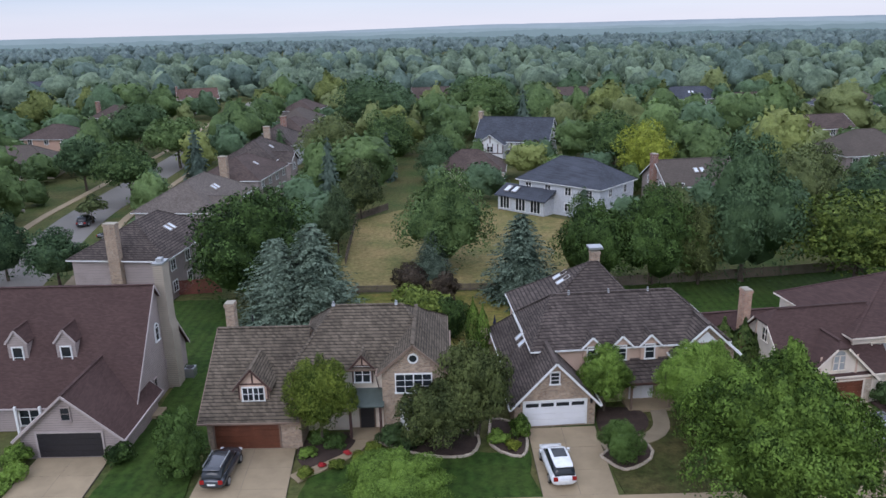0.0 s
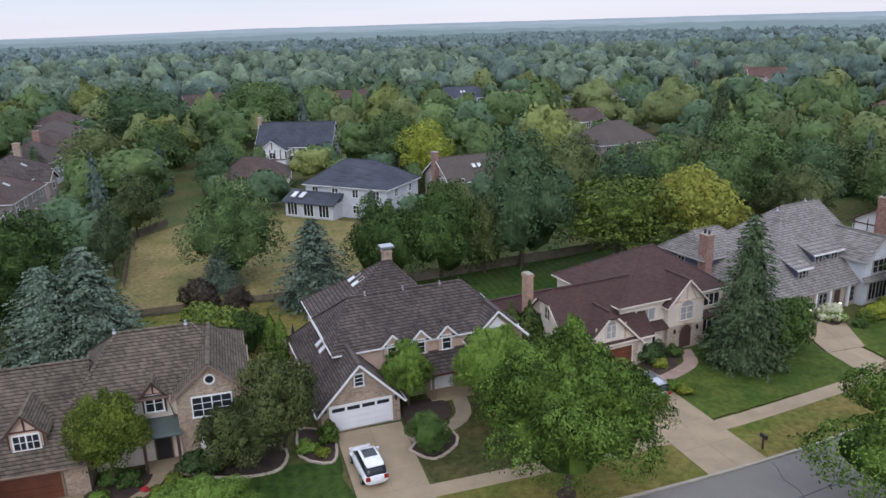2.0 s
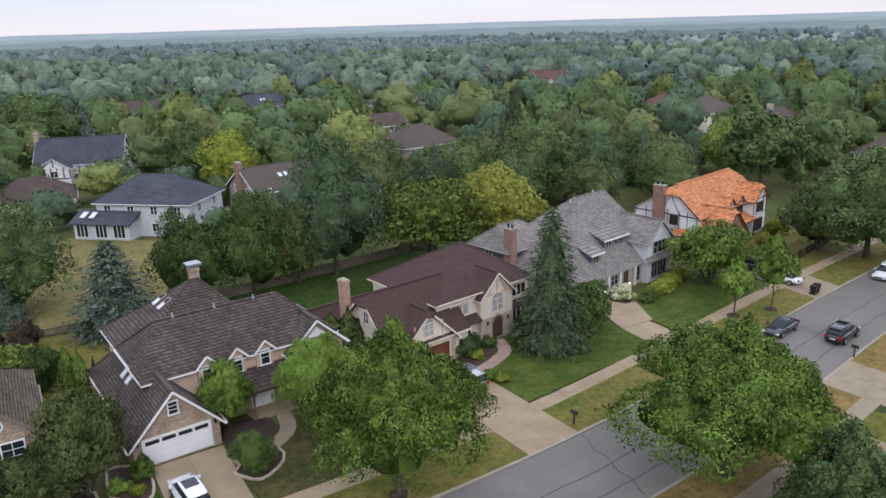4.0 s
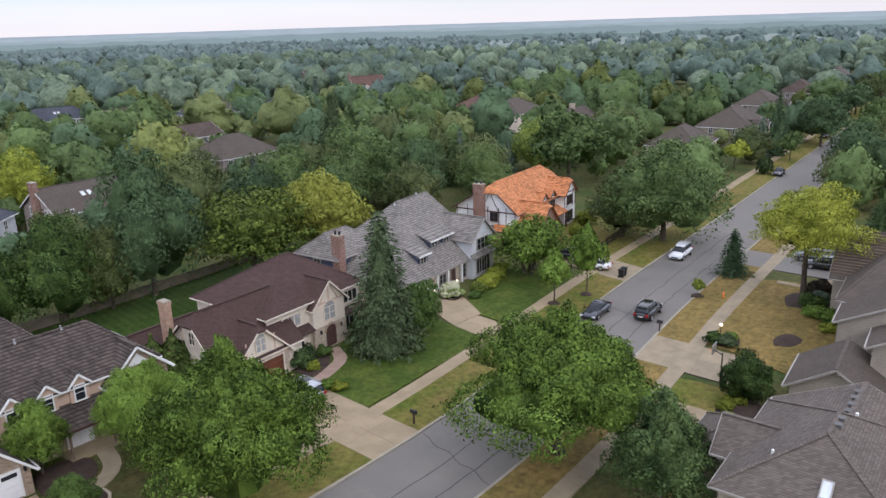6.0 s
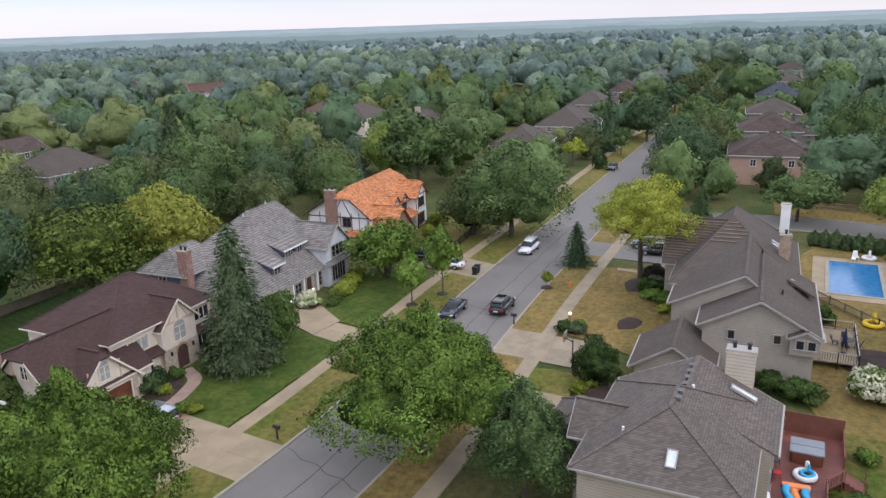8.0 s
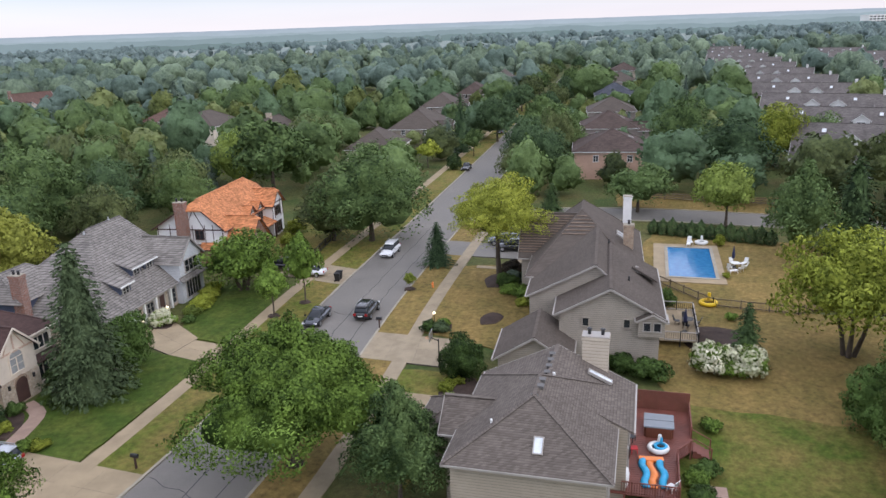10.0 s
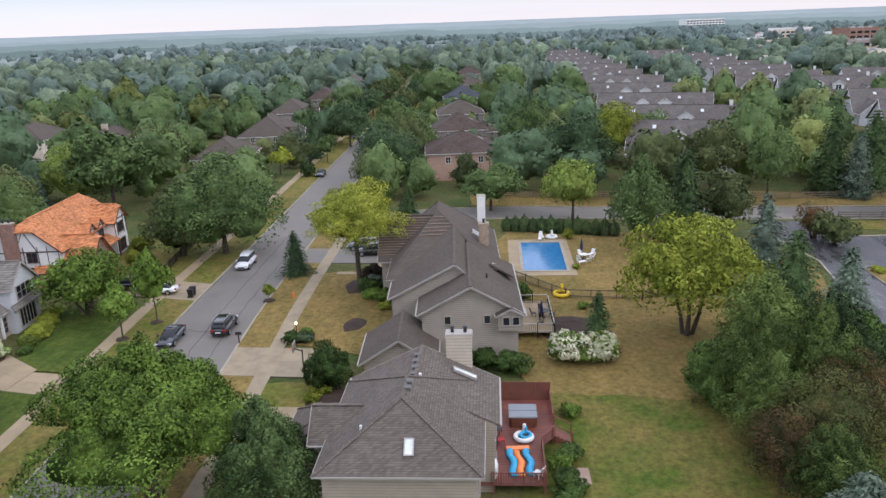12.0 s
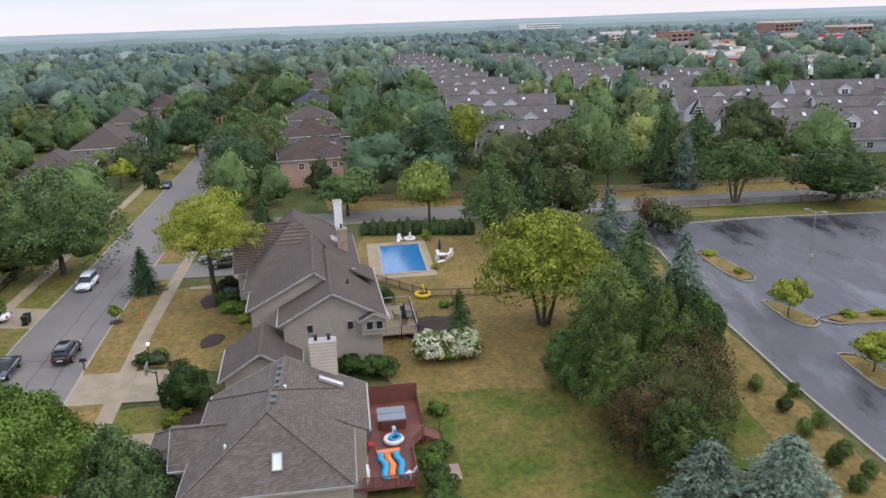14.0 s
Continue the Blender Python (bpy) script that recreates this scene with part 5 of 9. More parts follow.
def house_new_cedar():
    h = House("half-timbered brick house with bright new cedar roof", 79.5, 66.5, 12, BRICK_RED, SHAKE_NEW, TIMBER)
    h.gable(0.0, 17.5, -1.0, 9.0, 5.3, 8.9, "u", mid=3.2, clip=1.2, wall=STUCCO_WHITE, over=0.5)
    h.box(-0.03, 17.55, -1.04, 9.04, 0, 2.7, BRICK_RED, "brick_base")
    h.gable(-0.4, 6.5, -4.6, 2.5, 2.7, 6.3, "v", clip=0.5, ends=(1, 0), over=0.4)
    h.gable(13.5, 17.6, -2.4, 4.0, 5.4, 7.4, "v", clip=0.4, ends=(1, 0), wall=STUCCO_WHITE, over=0.4)
    for a in (8.6, 11.4):
        h.dormer(a, -1.3, 3.4, 1.9, 1.9, 0.9, 2.5, wall=STUCCO_WHITE, timber=True, win=(1.2, 1.2), cols=2, rows=2)
    h.window("-v", 15.5, -2.42, 3.4, 1.9, 1.3, 3, 2)
    h.window("-v", 15.5, -2.42, 0.6, 1.9, 1.6, 3, 2)
    bm = bmesh.new()
    add_slab(bm, [(6.8, -3.0, 2.7), (13.6, -3.0, 2.7), (13.6, -1.0, 3.5), (6.8, -1.0, 3.5)], 0.15)
    h.put("porch_roof", bm, SHAKE_NEW)
    for u in (7.0, 10.2, 13.3):
        h.box(u - 0.1, u + 0.1, -2.9, -2.7, 0.1, 2.6, TIMBER, "porch_post")
    h.door("-v", 10.2, -1.06, 1.1, 2.1, TIMBER)
    h.window("-u", 2.6, -0.05, 3.6, 1.1, 1.2, 2, 2)
    bars = [((-0.03, v, 2.8), (-0.03, v, 5.6)) for v in (-0.8, 0.6, 1.8, 3.6, 5.2, 7.0, 8.8)] + [((-0.03, -1.0, 2.8), (-0.03, 9.0, 2.8)), ((-0.03, -1.0, 4.9), (-0.03, 9.0, 4.9)), ((-0.03, 1.9, 5.0), (-0.03, 3.1, 7.4)), ((-0.03, 4.6, 5.0), (-0.03, 3.4, 7.4))]
    bars += [((u, -2.43, 2.9), (u, -2.43, 5.6)) for u in (13.6, 14.4, 16.6, 17.5)] + [((13.5, -2.43, 5.3), (17.6, -2.43, 5.3))]
    h.timbers(bars)
    h.chimney(-1.0, 0.0, 4.0, 5.5, 0, 9.0, BRICK_RED, pots=2)


def house_near_hip():
    h = House("tan sided house with grey hipped shingle roof", 37.46, 5.55, 7.2, SIDE_TAN, SHINGLE_GREY, GUTTER)
    h.hip(0.45, 11.8, 0.45, 9.8, 5.5, 8.75, 3.3, 5.2, "u", mid=5.1)
    h.gable(6.4, 12.9, -0.6, 9.8, 5.45, 7.95, "u", mid=4.7, ends=(0, 1), over=0.4)
    h.gable(4.2, 7.7, 8.0, 11.1, 5.5, 7.0, "v", ends=(0, 1), over=0.35)
    h.hip(8.0, 12.8, 9.5, 14.2, 2.7, 4.4, 2.0, 2.0, "u", over=0.4)
    h.garage_door("+v", 10.4, 14.22, 4.2, 2.05, DOOR_WHITE)
    h.chimney(12.9, 13.9, 1.0, 2.9, 0, 9.0, SIDE_CREAM, cap=False, pots=2)
    h.skylight((1.32, 4.5, 6.66), (-0.655, 0, 0.755), 0.48, 0.95)
    h.vent(2.6, 7.6, 7.05, 0.08, 0.35, WHITE)
    h.vent(3.9, 5.1, 8.5, hood=True)
    for u in (5.0, 5.9):
        h.vent(u, 4.85, 8.7, hood=True)
    for u in (8.6, 9.6, 10.6, 11.6):
        h.vent(u, 4.9, 7.9, hood=True)
    h.vent(8.3, 4.4, 7.8, 0.1, 0.3, WHITE)
    h.skylight((11.3, 1.5, 6.55), (0, -0.42, 0.9), 0.42, 1.7)
    for u in (2.0, 8.4):
        h.window("-v", u, 0.43 if u < 6 else -0.62, 3.6, 1.2, 1.2, 2, 1)
    h.window("-v", 9.4, -0.62, 0.9, 2.2, 1.9, 3, 1)
    h.window("-v", 3.4, 0.43, 0.9, 1.8, 1.6, 2, 1)


def house_reroofed():
    h = House("greige sided house with partly stripped brown-grey roof", 65.0, 5.8, 10, SIDE_GREIGE, SHINGLE_BROWNGREY, GUTTER)
    h.gable(0.0, 14.0, 0.3, 9.3, 5.3, 7.75, "u", mid=4.7, ends=(1, 0), over=0.5)
    h.gable(4.3, 18.4, 2.2, 12.4, 5.3, 8.5, "u", mid=6.15, ends=(1, 0), over=0.4)
    h.hip(9.5, 27.5, 1.5, 13.0, 5.3, 9.6, 12.0, 1.2, "u", mid=8.0, over=0.4)
    h.gable(16.8, 25.4, 8.0, 14.6, 5.3, 9.2, "v", ends=(0, 1), over=0.4)
    h.gable(-4.6, 2.0, 8.2, 14.4, 2.6, 4.6, "u", mid=11.2, ends=(1, 0), over=0.45)
    # the stripped stretch of the street wing, its skip battens bare
    for i in range(15):
        z = 5.55 + 0.24 * i
        u, lo = 16.4 + (z - 4.94) * 1.102, 12.9 - (z - 5.3) * 1.15
        h.bar("roof_batten", (u, lo, z + 0.03), (u, 14.95, z + 0.03), 0.2, 0.06, BARE_DECK)
    for i in range(6):
        z = 7.9 + 0.24 * i
        f = (z - 5.3) / 4.3
        u, lo, hi = 9.1 + 12.4 * f, max(1.1 + 6.9 * f, 6.15 + (8.5 - z) * 1.95), 13.4 - 5.4 * f
        if hi - lo > 0.3:
            h.bar("roof_batten", (u, lo + 0.15, z + 0.05), (u, hi - 0.05, z + 0.05), 0.2, 0.06, BARE_DECK)
    for v in (3.2, 6.9):
        h.window("-u", v, -0.02, 3.9, 0.5, 0.75, 1, 1, trim=SIDE_GREIGE)
    # small bay with two sashes
    h.gable(-0.6, 1.2, -0.1, 2.2, 5.0, 5.6, "u", mid=1.0, ends=(1, 0), over=0.25, base=3.3)
    for v in (0.55, 1.45):
        h.window("-u", v, -0.62, 3.9, 0.55, 0.75, 1, 1)
    h.window("-v", 6.0, 0.28, 3.6, 1.4, 1.2, 2, 1)
    h.window("-v", 6.0, 0.28, 0.4, 2.4, 2.0, 3, 1)
    h.garage_door("+v", -1.4, 14.42, 4.8, 2.05, DOOR_WHITE)
    h.chimney(26.9, 27.9, 2.2, 3.2, 5, 10.0, STUCCO_WHITE)
    h.chimney(17.5, 18.4, 2.2, 3.3, 4, 8.9, BRICK_TAN, pots=1)
    h.skylight((9.6, 2.0, 6.2), (0, -0.47, 0.88), 1.6, 0.35)
    h.skylight((19.8, 3.6, 6.9), (0, -0.53, 0.85), 0.5, 0.9)
    h.skylight((20.8, 3.6, 6.9), (0, -0.53, 0.85), 0.5, 0.9)
    bm = bmesh.new()
    add_slab(bm, [(7.0, 0.2, 6.0), (10.6, 0.2, 6.0), (8.8, 2.6, 6.9)], 0.2)
    h.put("cricket", bm, SHINGLE_BROWNGREY)
    for u, v, z in ((4.5, 3.0, 7.0), (14.0, 4.9, 7.9)):
        h.vent(u, v, z, 0.07, 0.3)


for cx, cy in ((-36, 60), (-10, 57), (14, 62), (36, 62), (61, 68), (87, 72), (94, 74), (43, 11), (76, 14), (86, 16)):
    HOUSE_SPOTS.append((cx, cy))
for build in (house_maroon_gable, house_brick_shake, house_white_garage, house_arch_window, house_grey_shake, house_new_cedar, house_near_hip, house_reroofed):
    build()


def far_house(label, x, y, yaw, w, d, eave, ridge, wall, roof, style="hip", wing=0.0, chim=None, sky=0, name="house"):
    """A neighbour further off: body, roof, a front wing, windows, chimney and skylights."""
    h = House(label, x, y, yaw, wall, roof, name=name)
    if style == "hip":
        h.hip(-w / 2, w / 2, -d / 2, d / 2, eave, ridge, d * 0.45, d * 0.45)
    else:
        h.gable(-w / 2, w / 2, -d / 2, d / 2, eave, ridge, "u")
    if wing:
        h.gable(-w * 0.42, -w * 0.42 + wing, -d / 2 - 3.0, 0, eave * 0.92, eave * 0.92 + wing * 0.33, "v", ends=(1, 0))
        h.window("-v", -w * 0.42 + wing / 2, -d / 2 - 3.02, eave * 0.55, 1.4, 1.2, 2, 2)
    n = max(2, int(w / 3.6))
    for i in range(n):
        a = -w / 2 + w * (i + 0.5) / n
        for fl in range(2 if eave > 4 else 1):
            for face, p in (("-v", -d / 2 - 0.02), ("+v", d / 2 + 0.02)):
                h.window(face, a, p, 0.9 + fl * 2.7, 1.1, 1.25, 2, 2)
    for face, p in (("-u", -w / 2 - 0.02), ("+u", w / 2 + 0.02)):
        if chim == BRICK_TAN and face == "-u":
            continue
        for a in (-d * 0.22, d * 0.22):
            h.window(face, a, p, 0.9 if eave < 4 else 3.6, 0.9, 1.2, 2, 2)
    if chim:
        h.chimney(-w / 2 - 0.8 if chim != BRICK_PALE else 1, -w / 2 + 0.1 if chim != BRICK_PALE else 2, -0.7, 0.7, 0, ridge + 1.2, chim)
    for k in range(sky):
        s = (ridge - eave) / (d / 2)
        h.skylight((k * 1.1 - 0.5, -d * 0.25, eave + s * d * 0.25 + 0.1), (0, -s, 1), 0.6, 1.0)
    return h


far_house("brown sided house with dark shake roof and brick chimney", -38.2, 92.0, 84, 16, 11.5, 5.4, 8.8, SIDE_TAUPE, SHAKE_DARK, "hip", 0, BRICK_TAN, 2)
far_house("tan house with brown-grey hipped roof", -39.8, 116.8, 84, 18, 12, 5.3, 9.0, SIDE_TAUPE, SHINGLE_GREY, "hip", 6, None, 2)
far_house("taupe house with maroon-brown hipped roof", -38.6, 139.5, 84, 16, 12, 5.3, 8.6, SIDE_TAUPE, SHINGLE_BROWN, "hip", 0, BRICK_TAN, 1)
far_house("house with dark brown hipped roof", -40.0, 160.0, 84, 15, 11, 5.3, 8.6, SIDE_TAUPE, SHAKE_DARK, "hip", 5, None, 1)
far_house("house with dark brown roof", -40.2, 180.0, 84, 15, 11, 5.3, 8.6, SIDE_WHITE, SHAKE_DARK, "hip", 0, BRICK_TAN, 0)
far_house("house with brown roof and brick chimney", -40.6, 200.5, 84, 15, 11, 5.3, 8.6, SIDE_TAN, SHINGLE_BROWN, "hip", 0, BRICK_RED, 0)
far_house("house with dark roof between trees", -44.0, 226.0, 82, 15, 11, 5.3, 8.4, SIDE_TAUPE, SHINGLE_BROWNGREY, "hip", 0, None, 0)
far_house("house with brown roof between trees", -47.5, 254.0, 82, 15, 11, 5.3, 8.4, SIDE_TAUPE, SHINGLE_BROWN, "hip", 0, None, 0)
far_house("low house with dark grey hipped roof", -97.5, 170.0, 10, 17, 13, 3.2, 7.0, SIDE_TAN, SHINGLE_BROWNGREY, "hip", 0, None, 0)
far_house("house with dull maroon roof", -103.0, 200.0, -8, 14, 12, 5.0, 8.2, STUCCO_PINK, SHINGLE_BROWN, "hip", 0, None, 0)
far_house("tan house with brown roof", -105.9, 246.9, -8, 15, 12, 5.0, 8.6, SIDE_TAN, SHINGLE_BROWN, "hip", 0, BRICK_RED, 0)
far_house("white gabled house with rust roof", -99.7, 306.6, 20, 15, 11, 5.3, 9.0, STUCCO_WHITE, SHINGLE_RED, "gable", 6, BRICK_RED, 0)
far_house("white house with grey roof", -204.8, 388.0, 10, 14, 11, 5.3, 8.5, SIDE_WHITE, SHINGLE_SLATE, "gable", 5, None, 0)
tudor = far_house("white half-timbered house with slate roof", 17.0, 177.5, -20, 17, 11, 5.3, 10.0, STUCCO_WHITE, SHINGLE_SLATE, "gable", 6, BRICK_TAN, 0)
far_house("cream ranch house with brown hipped roof", 5.0, 152.6, -6, 14, 12, 3.0, 6.6, STUCCO, SHINGLE_BROWN, "hip", 0, None, 0)
sunhouse = far_house("white two-storey house with slate hipped roof", 22.3, 126.4, -42, 16, 11, 5.3, 9.0, SIDE_WHITE, SHINGLE_SLATE, "hip", 0, None, 0)
far_house("white gabled house with brown roof", -5.4, 291.7, 10, 14, 10, 5.3, 8.6, STUCCO_WHITE, SHINGLE_BROWN, "gable", 6, None, 0)
far_house("wide cream house with brown hipped roof", 45.5, 280.2, 0, 24, 12, 4.6, 8.4, STUCCO, SHINGLE_BROWN, "hip", 0, None, 0)
far_house("house with tan-orange roof", 62.9, 293.3, 0, 16, 12, 4.6, 8.4, STUCCO_PINK, SHINGLE_RED, "hip", 0, None, 0)
far_house("white house with slate-grey hipped roof", 84.5, 263.2, -5, 22, 12, 5.3, 9.0, SIDE_WHITE, SHINGLE_SLATE, "hip", 0, None, 2)
far_house("house with brown hipped roof", 96.8, 243.6, 8, 20, 12, 4.6, 8.4, SIDE_TAN, SHINGLE_BROWN, "hip", 0, None, 1)
far_house("house with dark roof, skylights and brick chimney", 42.6, 128.4, 8, 13, 11, 4.6, 8.0, SIDE_TAUPE, SHINGLE_BROWNGREY, "gable", 0, BRICK_RED, 2)
far_house("house with grey hipped roof", 120.9, 230.4, 5, 16, 12, 5.3, 8.6, SIDE_TAN, SHINGLE_SLATE, "hip", 0, None, 1)
far_house("house with dark hipped roof among trees", 83.2, 148.7, 8, 15, 12, 5.3, 9.5, SIDE_TAUPE, SHINGLE_BROWNGREY, "hip", 0, None, 0)
far_house("house with dark brown roof among trees", 90.8, 185.6, 8, 15, 11, 5.3, 8.0, SIDE_TAUPE, SHINGLE_BROWN, "gable", 0, None, 0)
far_house("house with grey-brown roof", 129.2, 243.4, 8, 16, 12, 5.0, 9.0, SIDE_TAN, SHINGLE_BROWNGREY, "hip", 0, None, 0)
far_house("house with slate roof among trees", 154.9, 235.5, 8, 13, 11, 5.0, 9.0, SIDE_TAUPE, SHINGLE_SLATE, "hip", 0, None, 0)
far_house("cream gabled house with rust roof", 220.0, 268.2, -20, 15, 11, 5.3, 10.0, STUCCO, SHINGLE_RED, "gable", 6, BRICK_RED, 0)
far_house("house with grey-brown roof", 239.2, 334.9, 10, 16, 12, 5.3, 10.0, SIDE_TAN, SHINGLE_BROWNGREY, "gable", 0, None, 0)
far_house("beige house with grey-brown hipped roof", 177.5, 147.2, 10, 17, 13, 5.3, 9.0, STUCCO, SHINGLE_BROWNGREY, "hip", 0, None, 0)
far_house("house with rust hipped roof", 185.3, 166.1, 10, 15, 13, 5.3, 9.0, SIDE_TAUPE, SHINGLE_RED, "hip", 0, None, 0)
far_house("pale sided house with grey roof", 170.8, 121.4, 12, 17, 11, 5.3, 8.0, SIDE_WHITE, SHINGLE_BROWNGREY, "gable", 0, BRICK_PALE, 0)
far_house("cream house with dark hipped roof", 160.9, 82.9, 12, 15, 12, 3.4, 7.4, STUCCO, SHINGLE_BROWNGREY, "hip", 0, None, 0)
far_house("house with dark grey multi-gabled roof", 185.8, 82.4, 12, 19, 13, 5.0, 9.4, SIDE_TAN, SHINGLE_BROWNGREY, "hip", 6, None, 0)
far_house("house with dark grey roof", 233.9, 95.5, 12, 16, 12, 5.0, 9.0, SIDE_TAUPE, SHINGLE_BROWNGREY, "hip", 5, None, 0)
far_house("house with brown-grey roof", 276.5, 99.2, 12, 16, 12, 5.0, 9.0, SIDE_TAUPE, SHINGLE_BROWN, "hip", 0, None, 0)
far_house("house with grey roof and pale wall", 341.7, 108.7, 12, 18, 12, 5.0, 9.0, SIDE_TAN, SHINGLE_BROWNGREY, "gable", 0, None, 0)
far_house("peach stucco house with dark brown hipped roof", 155.2, 26.1, 12, 14, 15, 5.6, 9.2, STUCCO_PINK, SHINGLE_BROWN, "hip", 0, None, 1)
far_house("house with brown roof and white gable", 187.0, 32.4, 12, 13, 13, 5.6, 9.2, SIDE_TAUPE, SHINGLE_BROWN, "hip", 5, None, 1)
far_house("house with dark brown roof", 220.4, 37.6, 12, 13, 13, 5.6, 9.2, SIDE_TAUPE, SHINGLE_BROWNGREY, "hip", 0, None, 0)
far_house("house with blue-grey roof", 267.7, 44.7, 12, 13, 13, 5.6, 9.4, SIDE_WHITE, SHINGLE_SLATE, "hip", 5, None, 0)
far_house("house with grey roof", 323.3, 52.1, 12, 13, 13, 5.6, 9.4, SIDE_TAUPE, SHINGLE_BROWNGREY, "hip", 0, None, 0)
far_house("house with brown roof", 388.7, 60.7, 12, 13, 13, 5.6, 9.4, SIDE_TAN, SHINGLE_BROWN, "hip", 0, None, 0)

# half-timbering of the far white house, and the glazed wing of the white two-storey house
tudor.box(-8.55, 8.55, -5.57, -5.4, 0, 2.7, SIDE_BLUE, "lower_wall")
tudor.timbers([((-8.4 + 1.4 * i, -5.56, 2.8), (-8.4 + 1.4 * i, -5.56, 5.2)) for i in range(13)] + [((-8.5, -5.56, 2.8), (8.5, -5.56, 2.8)), ((-8.5, -5.56, 5.2), (8.5, -5.56, 5.2))], None, 0.22)
tudor.timbers([((-7.1 + 1.2 * i, -8.56, 2.6), (-7.1 + 1.2 * i, -8.56, 4.8)) for i in range(6)] + [((-7.1, -8.56, 2.6), (-1.2, -8.56, 2.6)), ((-6.3, -8.56, 4.9), (-4.4, -8.56, 6.5)), ((-1.9, -8.56, 4.9), (-3.9, -8.56, 6.5)), ((-4.14, -8.56, 4.9), (-4.14, -8.56, 6.6))], None, 0.22)
tudor.timbers([((-8.56, -5.4 + 1.35 * i, 2.8), (-8.56, -5.4 + 1.35 * i, 5.6)) for i in range(9)] + [((-8.56, -5.4, 2.8), (-8.56, 5.4, 2.8)), ((-8.56, -5.2, 5.4), (-8.56, 5.2, 5.4))], None, 0.22)
sunhouse.box(-10.4, -0.8, -8.4, -5.4, 0, 2.7)
bm = bmesh.new()
add_slab(bm, [(-10.9, -8.9, 2.7), (-0.3, -8.9, 2.7), (-0.3, -5.3, 4.2), (-10.9, -5.3, 4.2)], 0.2)
sunhouse.put("wing_roof", bm, SHINGLE_SLATE)
for u in (-8.9, -5.6, -2.5):
    sunhouse.window("-v", u, -8.42, 0.5, 1.9, 1.9, 3, 1)
for u in (-9.2, -7.6):
    sunhouse.skylight((u, -7.0, 3.6), (0, -0.39, 0.92), 0.8, 1.5)


# ---- trees and shrubs ----
def arrays_mesh(name, verts, quads, normals=None):
    me = bpy.data.meshes.new(name)
    n, k = len(quads), quads.shape[1]
    me.vertices.add(len(verts))
    me.vertices.foreach_set("co", np.asarray(verts, dtype=np.float32).ravel())
    me.loops.add(n * k)
    me.loops.foreach_set("vertex_index", np.asarray(quads, dtype=np.int32).ravel())
    me.polygons.add(n)
    me.polygons.foreach_set("loop_start", np.arange(0, n * k, k, dtype=np.int32))
    me.polygons.foreach_set("loop_total", np.full(n, k, dtype=np.int32))
    me.update(calc_edges=True)
    if normals is not None:
        me.attributes.new("custom_normal", "FLOAT_VECTOR", "POINT").data.foreach_set("vector", np.asarray(normals, dtype=np.float32).ravel())
    return me


def unit(v):
    return v / np.maximum(np.linalg.norm(v, axis=1, keepdims=True), 1e-6)


def leaves(pos, nrm, size, rng, slim=0.5, along=None, scatter=0.45, soft=0.7):
    """Folded diamond blades at pos, facing nrm more or less; along: the way they point; soft: how far a clump shades as one."""
    smooth = unit(nrm)
    nrm = unit(smooth + rng.normal(size=pos.shape) * scatter)
    nrm = np.where(np.sum(nrm * smooth, axis=1, keepdims=True) < 0.1, smooth, nrm)
    a = rng.normal(size=pos.shape) if along is None else along + rng.normal(size=pos.shape) * 0.25
    t1 = unit(a - nrm * np.sum(a * nrm, axis=1, keepdims=True))
    t2 = np.cross(nrm, t1)
    s = size[:, None]
    v = np.stack([pos + t1 * s, pos + (t2 * slim + nrm * 0.18) * s, pos - t1 * s, pos + (-t2 * slim + nrm * 0.18) * s], axis=1).reshape(-1, 3)
    return v, np.repeat(unit(smooth * soft + nrm * (1 - soft)), 4, axis=0)


def seeds_on(rng, n):
    """Points spread unevenly over a sphere."""
    i = np.arange(n) + 0.5
    z = np.clip(1 - 2 * i / n + rng.normal(size=n) * 0.5 / n ** 0.5, -0.98, 0.98)
    a = i * 2.39996 + rng.normal(size=n) * 1.4 / n ** 0.5 + rng.uniform(0, 6.3)
    return np.stack([np.sqrt(1 - z * z) * np.cos(a), np.sqrt(1 - z * z) * np.sin(a), z], axis=1)


def bulge(d, seeds, zw):
    """For each way d: the nearest seed, and how far off it lies against the usual spacing."""
    w = np.array([1, 1, zw])
    best = np.concatenate([np.argmin(((c[:, None] - seeds[None]) * w) ** 2 @ np.ones(3), axis=1) for c in np.array_split(d, max(1, len(d) // 2000))])
    gap = (d - seeds[best]) * w
    return best, gap / (2.0 / len(seeds) ** 0.5)


